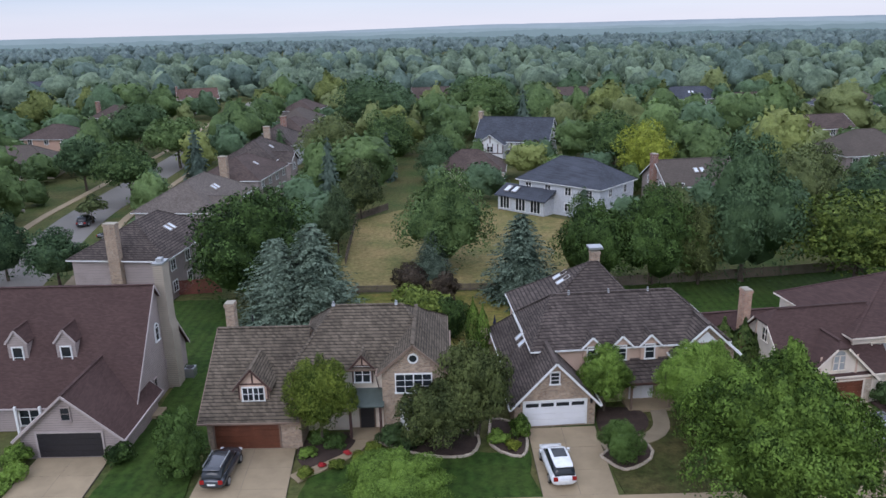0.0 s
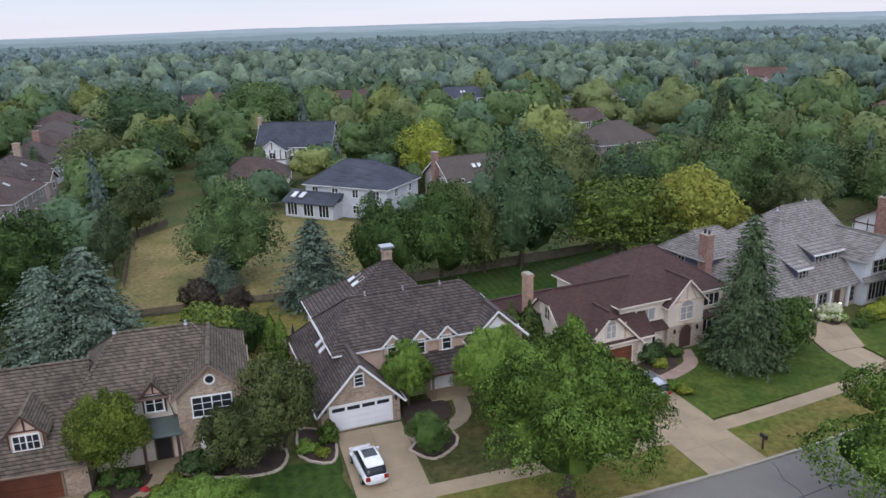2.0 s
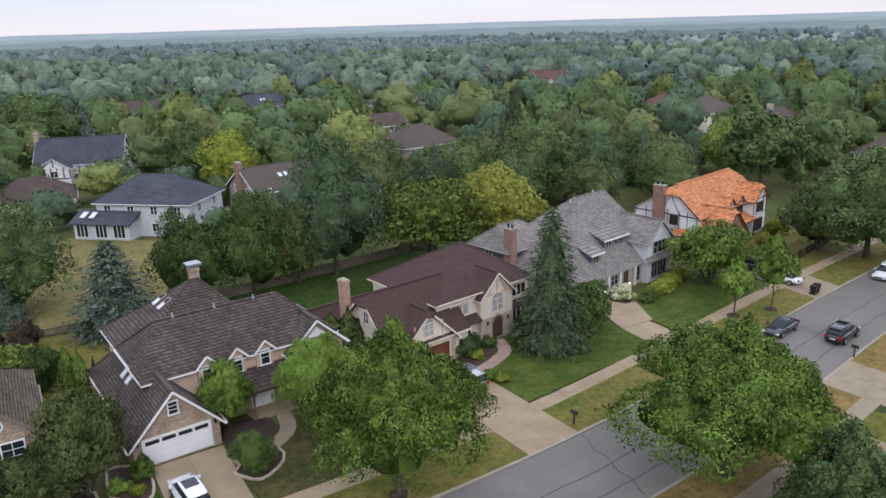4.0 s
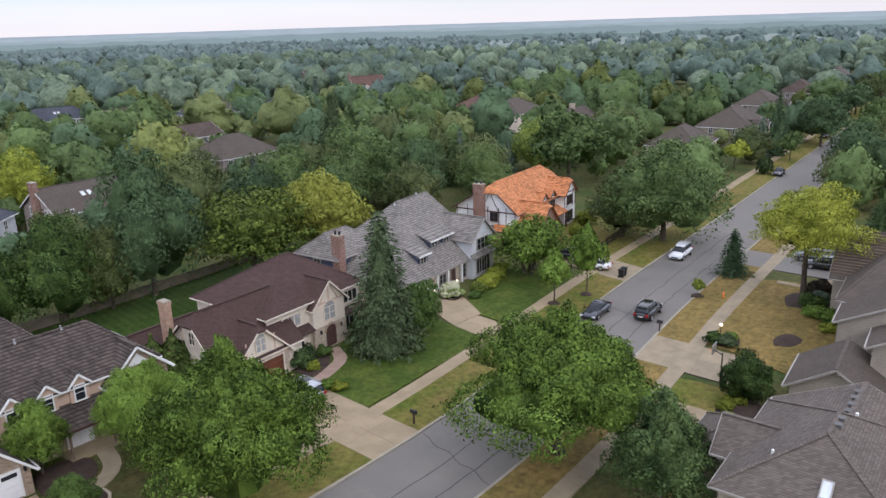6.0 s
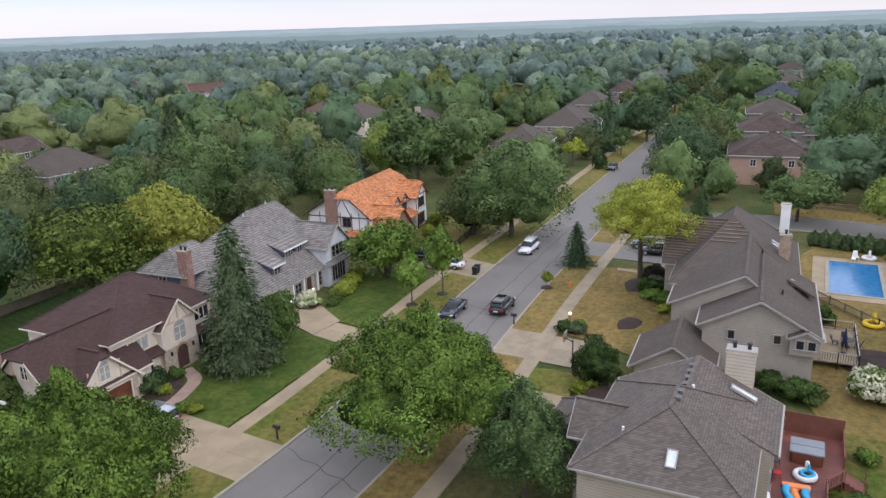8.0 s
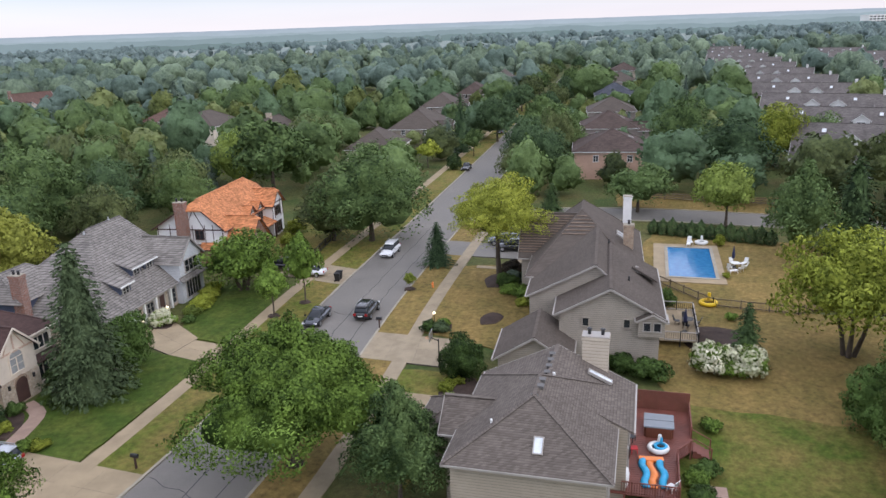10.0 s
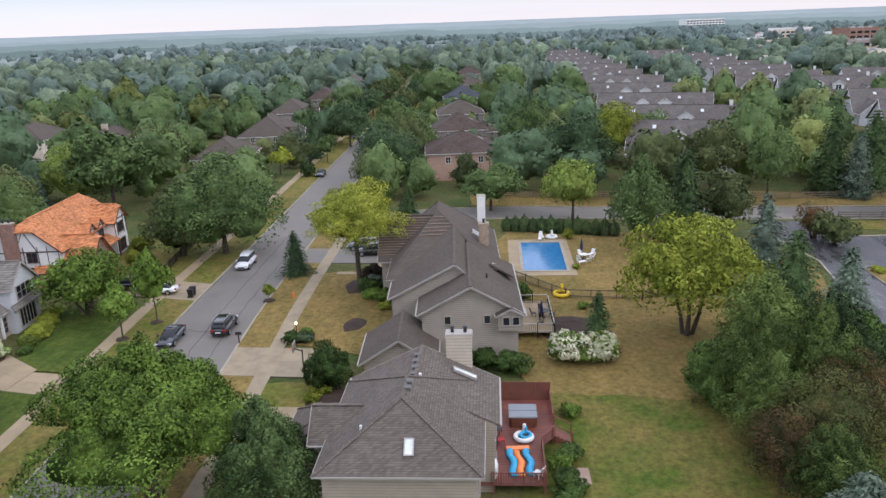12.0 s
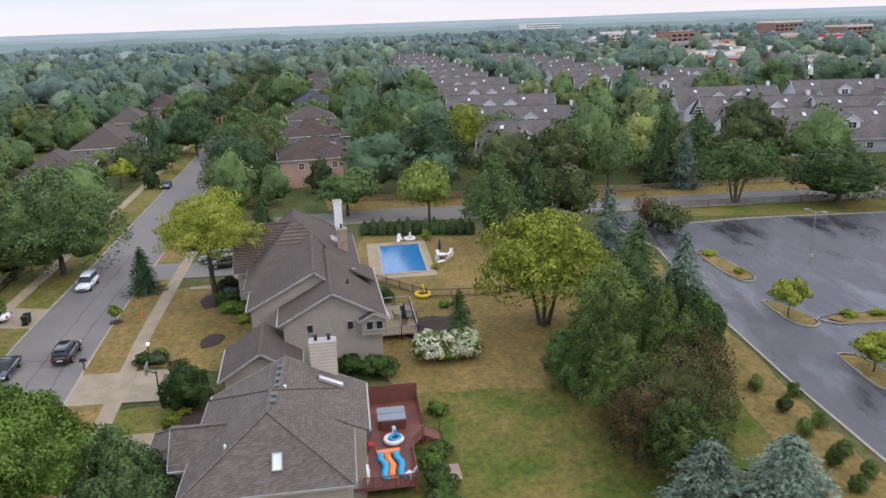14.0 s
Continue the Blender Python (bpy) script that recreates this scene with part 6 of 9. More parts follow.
def crown_broad(rng, h, r, low, clumps, per, leaf, flat=0.8, shell=0.55, top=0.0, lobes=0.25, sub=9, slim=0.55, soft=0.7, core=0.74, hull=(7, 11, 7), billow=0.2):
    """Leaves over a heap of rounded boughs from the height low to h: creases between the boughs, smaller tufts on each."""
    zc, rz = (h + low) / 2, (h - low) / 2
    n = clumps * per
    n1 = int(min(26, max(8, clumps // sub)))
    s1, s2 = seeds_on(rng, n1), seeds_on(rng, max(n1 * 5, 12))
    size = 0.46 + rng.uniform(-0.5, 0.5, n1) * 0.2 - 0.006 * n1 + billow * 0.1
    mid = s1 * (1.0 - size + rng.uniform(-0.75, 0.6, n1) * lobes * 1.1)[:, None]
    reach2 = rng.uniform(0.4, 1.2, len(s2))

    def skin(d):
        """For each way d: how far out the heap of boughs ends, and the way that the bough's skin faces there."""
        along = d @ mid.T
        disc = along ** 2 - np.sum(mid * mid, axis=1)[None] + (size * size)[None]
        end = np.where((disc > 0) & (along > -0.1), along + np.sqrt(np.maximum(disc, 0)), 0.0)
        best = np.argmax(end, axis=1)
        far = np.maximum(end[np.arange(len(d)), best], 0.5)
        face = unit(d * far[:, None] - mid[best])
        b2, g2 = bulge(d, s2, 1 / flat ** 0.8)
        q2 = np.minimum(np.sum(g2 * g2, axis=1), 1.5)
        return np.minimum(far * (1 + 0.22 * reach2[b2] * (0.55 - q2)), 1.03), face, g2

    def place_at(d, rad):
        side = 1 - top * np.clip(d[:, 2], -0.3, 1)
        return np.stack([d[:, 0] * r * side * rad, d[:, 1] * r * side * rad, zc + d[:, 2] * rz * np.minimum(rad, 1.08)], axis=1)

    stretch = np.array([1 / r, 1 / r, 1 / rz]) * min(r, rz)
    d = unit(rng.normal(size=(int(n * 1.45), 3)))
    d = d[(d[:, 2] > -0.45) | (rng.uniform(size=len(d)) < 0.14)][:n]
    rad, face, g2 = skin(d)
    deep = rng.uniform(0, 1, len(d)) ** 2.6 * (1 - shell) * 0.6 + rng.normal(size=len(d)) * 0.026
    pos = place_at(d, rad * (1 - deep))
    nrm = unit(face * stretch) + unit(d * stretch) * 0.3 + g2 * 0.9 + np.array([0, 0, 0.1])
    v, nv = leaves(pos, nrm, leaf * rng.uniform(0.6, 1.25, len(d)), rng, slim, None, 0.55, soft)
    if core:
        la, lo, cut = hull
        grid = np.array([[[math.sin(i / la * math.pi) * math.cos(6.2832 * j / lo), math.sin(i / la * math.pi) * math.sin(6.2832 * j / lo), math.cos(i / la * math.pi)] for j in range(lo + 1)] for i in range(cut + 1)])
        flatd = unit(grid.reshape(-1, 3))
        cr, cf, c2 = skin(flatd)
        cp = place_at(flatd, cr * core).reshape(cut + 1, lo + 1, 3)
        quads = np.stack([cp[:-1, :-1], cp[1:, :-1], cp[1:, 1:], cp[:-1, 1:]], axis=2).reshape(-1, 3)
        hn = unit(cf * stretch + flatd * 0.3 + c2 * 0.3).reshape(cut + 1, lo + 1, 3)
        v, nv = np.concatenate([v, quads]), np.concatenate([nv, np.stack([hn[:-1, :-1], hn[1:, :-1], hn[1:, 1:], hn[:-1, 1:]], axis=2).reshape(-1, 3)])
    cr, _, _ = skin(s1)
    return (v, nv), place_at(s1, cr * 0.8)


def crown_conifer(rng, h, r, low, tiers, arms, per, leaf, droop=0.25, power=0.85):
    """Tiers of drooping boughs, each a row of needle sprays."""
    P, N, A = [], [], []
    for i in range(tiers):
        f = (i + rng.uniform(-0.25, 0.25)) / tiers
        f = min(max(f, 0), 0.985)
        z = low + (h - low) * f
        length = r * (1 - f) ** power * rng.uniform(0.82, 1.12) + 0.12
        m = max(4, int(arms * (0.4 + 0.6 * (1 - f))))
        for j in range(m):
            az = 2 * math.pi * (j + rng.uniform(-0.35, 0.35)) / m + i * 1.3
            L = length * rng.uniform(0.72, 1.1)
            q = max(2, int(per * (0.35 + 0.65 * (1 - f))))
            s = np.sort(rng.uniform(0.25, 1.0, q))
            dirv = np.array([math.cos(az), math.sin(az), 0])
            side = np.array([-math.sin(az), math.cos(az), 0])
            lift = 0.12 * (1 - s) - droop * s * s + 0.1 * s ** 4
            w = (1.0 - s * 0.6) * 0.22 * L * rng.uniform(-1, 1, q)
            P.append(dirv[None] * (s * L)[:, None] + side[None] * w[:, None] + np.stack([0 * s, 0 * s, z + lift * L], axis=1))
            N.append(np.array([0, 0, 1.0])[None] * 0.8 + dirv[None] * 0.75 + side[None] * np.sign(w)[:, None] * 0.25)
            A.append(dirv[None] + side[None] * np.sign(w)[:, None] * 0.5 + np.array([0, 0, -0.25])[None] + 0 * s[:, None])
    P, N, A = np.concatenate(P), np.concatenate(N), np.concatenate(A)
    v, nv = leaves(P, N, leaf * rng.uniform(0.65, 1.2, len(P)), rng, 0.42, A, 0.5, 0.6)
    la, lo = 9, 13
    ring = np.array([[[0.5 * r * (1 - i / la) ** power * (1 + 0.2 * math.sin(5 * j + 2.3 * i)) * math.cos(6.2832 * j / lo), 0.5 * r * (1 - i / la) ** power * (1 + 0.2 * math.sin(5 * (j % lo) + 2.3 * i)) * math.sin(6.2832 * j / lo), low + (h - low) * 0.94 * i / la] for j in range(lo + 1)] for i in range(la + 1)])
    out = unit(ring.reshape(-1, 3) * np.array([1, 1, 0]) + np.array([0, 0, 0.4])).reshape(la + 1, lo + 1, 3)
    pick = lambda g: np.stack([g[:-1, :-1], g[:-1, 1:], g[1:, 1:], g[1:, :-1]], axis=2).reshape(-1, 3)
    return (np.concatenate([v, pick(ring)]), np.concatenate([nv, pick(out)])), None


def crown_column(rng, h, r, low, count, leaf, power=2.2):
    """A dense upright shape: sprays over a spindle."""
    f = rng.uniform(0, 1, count)
    z = low + (h - low) * f
    prof = np.clip(1 - np.abs(2 * f - 0.75) ** power * 0.72, 0.08, 1) * np.where(f > 0.75, np.sqrt(np.clip((1 - f) / 0.25, 0.02, 1)), 1)
    az = rng.uniform(0, 6.283, count)
    rad = r * prof * rng.uniform(0.8, 1.05, count) * (1 + 0.12 * np.sin(5 * az + 9 * f))
    o = np.stack([np.cos(az), np.sin(az), 0 * az], axis=1)
    pos = o * rad[:, None] + np.stack([0 * z, 0 * z, z], axis=1)
    return leaves(pos, o + np.array([0, 0, 0.35]), leaf * rng.uniform(0.7, 1.2, count), rng, 0.5, np.tile(np.array([[0, 0, 1.0]]), (count, 1))), None


def trunk_mesh(rng, h, low, thick, cen, limbs, lean=0.0, stems=1):
    bm = bmesh.new()
    for s in range(stems):
        k = 2 * math.pi * s / max(stems, 1) + 0.4
        foot = Vector((0.25 * math.cos(k), 0.25 * math.sin(k), 0)) if stems > 1 else Vector((0, 0, 0))
        out = Vector((math.cos(k), math.sin(k), 0)) * (0.28 * h * 0.5 if stems > 1 else lean)
        fork = foot + out * 0.6 + Vector((0, 0, low + (h - low) * 0.22))
        mid = foot.lerp(fork, 0.5) + Vector((0.06, -0.05, 0))
        add_tube(bm, foot - Vector((0, 0, 0.15)), mid, thick * 1.25, thick * 0.9, 8)
        add_tube(bm, mid - Vector((0, 0, 0.02)), fork, thick * 0.9, thick * 0.7, 8)
        if cen is None:
            add_tube(bm, fork, (0, 0, h * 0.96), thick * 0.7, 0.02, 6)
            continue
        pick = [Vector(c) for c in cen[rng.permutation(len(cen))[:limbs]]]
        for c in pick:
            if stems > 1 and (c - foot).xy.dot(out.xy) < 0:
                continue
            m = fork.lerp(c, 0.5) + Vector((0, 0, -0.08 * (c - fork).length))
            add_tube(bm, fork, m, thick * 0.48, thick * 0.3, 6)
            add_tube(bm, m, c, thick * 0.3, thick * 0.08, 5)
    return link_bm(fix(bm), "trunk")


SPECIES = {
    # kind: nominal height, radius
    "maple": (9.5, 4.6), "bigmaple": (11.8, 7.2), "conemaple": (12.6, 6.2), "oak": (12.0, 5.6), "ash": (9.0, 4.0), "pyramid": (9.0, 3.2), "layered": (9.0, 6.0), "young": (5.0, 1.9), "multi": (8.0, 5.0), "locust": (13.5, 6.6),
    "crab": (5.5, 3.4), "thicket": (5.5, 3.4), "spruce": (11.0, 3.0), "fir": (8.0, 1.7), "pine": (9.0, 3.4), "column": (5.5, 0.8), "shrub": (1.6, 1.3), "globe": (3.2, 1.9), "tallshrub": (3.0, 1.8), "low": (0.7, 0.7),
}


def grow(kind, fine, seed):
    """Trunk and crown meshes of one kind; fine: more and smaller leaves."""
    h, r = SPECIES[kind]
    rng = np.random.default_rng(seed * 7919 + len(kind) * 31 + ord(kind[0]))
    q = {0: 0.22, 1: 0.42, 2: 0.84, 3: 1.8}[fine]
    s = {0: 1.7, 1: 1.12, 2: 0.86, 3: 0.64}[fine]
    cen, low, thick, limbs, lean, stems = None, 0.3, 0.14, 9, 0.0, 1
    if kind in ("maple", "oak", "ash"):
        low = h * {"maple": 0.16, "oak": -0.04, "ash": 0.14}[kind]
        (v, f), cen = crown_broad(rng, h, r, low, int(125 * (q ** 0.35)), int((78 if kind != "oak" else 92) * q ** 0.65), 0.2 * s, 0.85, 0.62, 0.2, 0.3, 7, 0.52, 0.62, 0.76, (9, 14, 8), 0.3)
        thick = 0.2 if kind != "oak" else 0.26
    elif kind == "bigmaple":
        low = h * 0.13
        (v, f), cen = crown_broad(rng, h, r, low, 320, 115, 0.124, 0.85, 0.74, 0.5, 0.3, 16, 0.52, 0.62, 0.8, (11, 18, 10), 0.3)
        thick, limbs = 0.24, 16
    elif kind == "conemaple":
        low = h * 0.17
        (v, f), cen = crown_broad(rng, h, r, low, 320, 120, 0.124, 0.85, 0.74, 0.78, 0.26, 14, 0.52, 0.62, 0.8, (11, 18, 10), 0.3)
        thick, limbs = 0.24, 16
    elif kind == "pyramid":
        low = h * 0.08
        (v, f), cen = crown_broad(rng, h, r, low, int(140 * q ** 0.35), int(92 * q ** 0.65), 0.145 * s, 0.85, 0.5, 0.6, 0.2, 6, 0.52, 0.62, 0.74, (9, 14, 8), 0.28)
    elif kind == "layered":
        low = h * 0.1
        (v, f), cen = crown_broad(rng, h, r, low, int(120 * q ** 0.35), int(75 * q ** 0.65), 0.21 * s, 0.42, 0.6, 0.15, 0.25, 5, 0.55, 0.6, 0.62, (9, 14, 8), 0.3)
        thick = 0.22
    elif kind == "locust":
        low = h * 0.34
        (v, f), cen = crown_broad(rng, h, r, low, 220, 110, 0.125, 0.7, 0.5, 0.15, 0.4, 14, 0.5, 0.6, 0.62, (9, 14, 8), 0.3)
        thick, limbs, lean = 0.3, 16, 0.5
    elif kind == "multi":
        low = h * 0.17
        (v, f), cen = crown_broad(rng, h, r, low, int(150 * q ** 0.35), int(95 * q ** 0.65), 0.17 * s, 0.8, 0.4, 0.1, 0.36, 6, 0.5, 0.62, 0.6)
        stems = 4
    elif kind == "crab":
        low = h * 0.1
        (v, f), cen = crown_broad(rng, h, r, low, int(110 * q ** 0.35), int(75 * q ** 0.65), 0.17 * s, 0.85, 0.4, 0.1, 0.34, 5, 0.52, 0.62, 0.66, (8, 12, 7), 0.32)
        stems = 3
    elif kind == "thicket":
        low = -h * 0.04
        (v, f), cen = crown_broad(rng, h, r, low, int(110 * q ** 0.35), int(80 * q ** 0.65), 0.12 * s, 0.9, 0.3, 0.05, 0.5, 5, 0.5, 0.55, 0.6, (8, 12, 7), 0.3)
        stems, limbs = 5, 30
    elif kind == "young":
        low = h * 0.24
        (v, f), cen = crown_broad(rng, h, r, low, int(50 * q ** 0.35), int(60 * q ** 0.65), 0.17 * s, 0.9, 0.4, 0.4)
        thick, limbs = 0.07, 6
    elif kind in ("globe", "shrub", "tallshrub", "low"):
        low = -h * 0.15
        big = {"globe": 110, "shrub": 55, "tallshrub": 90, "low": 22}[kind]
        (v, f), cen = crown_broad(rng, h, r, low, int(big * q ** 0.35), int(60 * q ** 0.65), {"globe": 0.105, "shrub": 0.1, "tallshrub": 0.11, "low": 0.09}[kind] * s, 0.8, 0.72, 0.05, 0.1)
        v[:, 2] = np.maximum(v[:, 2], 0.02)
        thick, limbs = 0.05, 4
    elif kind == "spruce":
        (v, f), cen = crown_conifer(rng, h, r, 0.25, int(36 * q ** 0.3), int(22 * q ** 0.3), int(44 * q ** 0.4), 0.165 * s, 0.24, 0.62)
    elif kind == "fir":
        (v, f), cen = crown_conifer(rng, h, r, 0.2, int(28 * q ** 0.3), int(15 * q ** 0.3), int(26 * q ** 0.4), 0.165 * s, 0.25, 0.8)
    elif kind == "pine":
        low = -h * 0.02
        (v, f), cen = crown_broad(rng, h, r, low, int(150 * q ** 0.35), int(78 * q ** 0.65), 0.15 * s, 0.6, 0.4, 0.5, 0.3, 4, 0.42, 0.55, 0.62, (7, 11, 7), 0.36)
    else:
        (v, f), cen = crown_column(rng, h, r, 0.05, int(2600 * q), 0.16 * s)
        thick = 0.06
    crown = arrays_mesh("crown", v, np.arange(len(v), dtype=np.int32).reshape(-1, 4), f)
    return trunk_mesh(rng, h, max(low, 0.2), thick, cen, limbs, lean, stems), crown


GROWN = {}
TREE_SPOTS = []


def tree(kind, x, y, h, r, leaf, label, category="tree", fine=1, z=0.0, group=""):
    """A tree or shrub; most spots, heights and radii are placed to fit the camera's view."""
    nh, nr = SPECIES[kind]
    fine = 3 if fine == 2 and math.hypot(x, y) < 64 and kind not in ("spruce", "fir", "low", "shrub") else fine
    seed = int(abs(x * 13.7 + y * 7.1)) % (3 if fine < 2 else 4)
    key = (kind, fine, seed)
    if key not in GROWN:
        GROWN[key] = grow(kind, fine, seed)
    trunk, crown = GROWN[key]
    TREE_SPOTS.append((x, y, r))
    name = {"tree": "tree", "shrub": "shrub"}.get(category, category.replace(" ", "_"))
    ob = thing(name, label, category, x, y, z, (x * 37 + y * 91) % 360, group)
    ob.scale = (r / nr, r / nr, h / nh)
    for nm, me, mt in (("trunk", trunk, BARK), ("crown", crown, leaf)):
        o = new(nm, me)
        o.parent = ob
        if not me.materials:
            me.materials.append(mt)
        o.material_slots[0].link = "OBJECT"
        o.material_slots[0].material = mt
    return ob


tree("bigmaple", -3.6, 41.7, 5.4, 3.7, LEAF_MAPLE, "green street maple before the brick house", fine=2)
tree("maple", -10.0, 51.0, 7.6, 2.8, LEAF_BRIGHT, "young maple with fresh light green leaves", fine=2)
tree("crab", 1.7, 51.9, 8.0, 3.4, LEAF_OLIVE, "spreading crabapple with small olive leaves", fine=2)
tree("crab", -1.0, 50.0, 5.7, 3.1, LEAF_OLIVE, "low crabapple with dense olive crown", fine=2)
tree("globe", -19.7, 47.5, 5.4, 2.1, LEAF_DEEP, "rounded dark green ornamental tree", fine=2)
tree("conemaple", 19.8, 39.7, 13.0, 5.9, LEAF_MAPLE, "broad street maple with full green crown", fine=2)
tree("bigmaple", 19.4, 51.4, 8.6, 4.0, LEAF_MAPLE, "green maple behind the street tree", fine=2)
tree("ash", 12.6, 55.3, 6.1, 2.4, LEAF_MAPLE, "small bright green tree beside the porch", fine=2)
tree("column", 24.3, 61.3, 5.8, 1.3, LEAF_PINE, "tall clipped arborvitae by the chimney", "shrub", fine=2)
tree("column", 25.8, 60.5, 6.0, 1.3, LEAF_PINE, "tall arborvitae by the brick chimney", "shrub", fine=2)
tree("column", 26.7, 60.1, 4.7, 1.0, LEAF_PINE, "arborvitae beside the stucco wall", "shrub", fine=2)
tree("spruce", 43.9, 52.9, 14.6, 4.2, LEAF_GREYPINE, "tall grey-green spruce on the front lawn", fine=2)
tree("tallshrub", 49.5, 53.6, 6.2, 2.5, LEAF_DEEP, "dense dark shrub beside the driveway", "shrub", fine=2)
tree("globe", 12.4, 48.4, 3.2, 1.8, LEAF_DEEP, "clipped dark evergreen dome in a mulch ring", "shrub", fine=2)
tree("crab", 71.5, 56.7, 7.7, 5.3, LEAF_MAPLE, "spreading green tree before the cedar-roofed house", fine=2)
tree("young", 65.0, 47.9, 6.8, 2.4, LEAF_MAPLE, "young street tree with upright crown", fine=2)
tree("young", 69.8, 46.8, 9.0, 2.3, LEAF_MAPLE, "slim young street tree in a mulch ring", fine=2)
tree("oak", 95.4, 51.2, 15.0, 8.8, LEAF_COOLHAZE_GREEN, "large spreading tree at the street corner", fine=2)
tree("oak", 93.8, 56.8, 10.3, 5.7, LEAF_COOLHAZE_OLIVE, "tree behind the corner lawn", fine=1)
tree("locust", 82.8, 27.0, 13.9, 6.9, LEAF_YELLOW, "yellowing honey locust with open crown", fine=2)
tree("fir", 87.4, 37.2, 6.1, 2.4, LEAF_COOLHAZE_DEEP, "small dark conifer on the parkway", fine=2)
tree("young", 77.6, 36.8, 2.4, 0.9, LEAF_BRIGHT, "staked sapling on the dry parkway", fine=1)
tree("bigmaple", 40.4, 29.2, 11.8, 7.8, LEAF_MAPLE, "broad street maple hiding the road", fine=2)
tree("pyramid", 38.7, 19.9, 8.9, 3.7, LEAF_COOLHAZE_GREEN, "dense pyramidal pear tree before the tan house", fine=2)
tree("globe", 57.6, 22.5, 4.4, 2.4, LEAF_DEEP, "rounded dark shrub beside the old driveway", "shrub", fine=2)
tree("multi", 72.9, -10.2, 12.3, 7.5, LEAF_LIME, "multi-stemmed yellow-green willow on dry lawn", fine=2)
tree("spruce", 69.0, -18.7, 12.3, 4.3, LEAF_FIR, "tall dark pine behind the lawn", fine=2)
tree("fir", 82.7, -28.0, 6.9, 3.0, LEAF_BLUE, "blue-green spruce at the lot edge", fine=2)
tree("fir", 97.3, -22.4, 9.5, 3.7, LEAF_BLUE, "blue spruce among lot-side trees", fine=1)
tree("pine", 57.0, -13.5, 9.9, 3.7, LEAF_PINE, "ragged green pine on the bank", fine=2)
tree("tallshrub", 58.6, -10.8, 5.8, 3.0, LEAF_DEEP, "dark rounded evergreen at the lawn edge", "shrub", fine=2)
tree("pine", 62.5, -15.2, 10.6, 4.6, LEAF_PINE, "broad green pine on the bank", fine=2)
tree("pine", 63.2, -20.6, 9.0, 4.0, LEAF_FIR, "dark pine at the lot edge", fine=2)
tree("pine", 52.4, -13.6, 7.6, 3.5, LEAF_PINE, "low green pine beside the lawn", fine=2)
tree("tallshrub", 67.8, -25.2, 5.4, 2.2, LEAF_DEEP, "dense dark yew at the lot edge", "shrub", fine=2)
tree("pine", 57.2, -17.9, 9.9, 3.7, LEAF_PINE, "green pine on the bank", fine=2)
tree("tallshrub", 65.2, -23.9, 5.6, 2.5, LEAF_DEEP, "dense dark yew at the lot edge", "shrub", fine=2)
tree("thicket", 50.0, -16.6, 7.4, 4.7, LEAF_TURNING, "thinning thicket tree with olive-brown leaves", fine=2)
tree("thicket", 47.2, -13.8, 6.2, 3.6, LEAF_RUST, "reddish-brown thinning shrub tree", fine=2)
tree("thicket", 54.0, -19.4, 7.2, 3.6, LEAF_RUST, "thinning brown and green shrub tree", fine=2)
tree("pine", 44.4, -15.8, 6.6, 3.2, LEAF_PINE, "green shrubby pine in the thicket", fine=2)
tree("spruce", 39.0, -15.5, 6.7, 3.7, LEAF_BLUE, "silvery blue spruce on the bank", fine=2)
tree("spruce", 38.2, -20.0, 7.3, 4.4, LEAF_BLUE, "large silvery blue spruce on the bank", fine=2)
tree("fir", 67.9, -1.3, 6.3, 2.1, LEAF_FIR, "small dark spruce by the deck", fine=2)
tree("maple", 117.3, 2.2, 10.2, 5.0, LEAF_COOLHAZE_BRIGHT, "light green round tree by the side street", fine=1)
tree("pyramid", 101.8, -7.2, 13.2, 4.8, LEAF_COOLHAZE_GREEN, "green pyramidal tree beside the pool yard", fine=1)
tree("maple", 122.9, 16.1, 8.2, 5.9, LEAF_COOLHAZE_GREEN, "green tree beyond the stripped roof", fine=1)
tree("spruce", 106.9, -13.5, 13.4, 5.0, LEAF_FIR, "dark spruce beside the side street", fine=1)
tree("ash", 109.3, -19.2, 10.4, 4.0, LEAF_COOLHAZE_OLIVE, "olive tree beside the side street", fine=1)
tree("maple", 141.7, -22.3, 12.5, 6.3, LEAF_COOLHAZE_OLIVE, "brownish-green tree by the townhouses", fine=1)
tree("maple", 133.0, -30.2, 12.8, 4.8, LEAF_COOLHAZE_GREEN, "green tree by the townhouses", fine=1)
tree("multi", 122.5, -49.4, 11.6, 6.9, LEAF_COOLHAZE_GREEN, "open-branched tree by the fence", fine=1)
tree("oak", 120.1, -65.4, 10.0, 9.0, LEAF_COOLHAZE_GREEN, "dark green spreading tree by the fence", fine=1)
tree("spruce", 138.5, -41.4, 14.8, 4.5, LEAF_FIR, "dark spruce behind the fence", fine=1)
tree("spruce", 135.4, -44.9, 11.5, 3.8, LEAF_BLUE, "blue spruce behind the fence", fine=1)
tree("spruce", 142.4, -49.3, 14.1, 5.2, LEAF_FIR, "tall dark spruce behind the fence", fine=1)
tree("tallshrub", 106.8, -33.3, 4.9, 3.3, LEAF_COOLHAZE_OLIVE, "olive shrub at the lot entrance", "shrub", fine=1)
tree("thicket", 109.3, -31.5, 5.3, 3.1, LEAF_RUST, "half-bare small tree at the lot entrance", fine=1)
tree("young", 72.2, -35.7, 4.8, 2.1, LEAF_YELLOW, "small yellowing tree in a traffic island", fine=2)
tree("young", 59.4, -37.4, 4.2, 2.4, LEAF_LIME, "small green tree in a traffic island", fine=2)
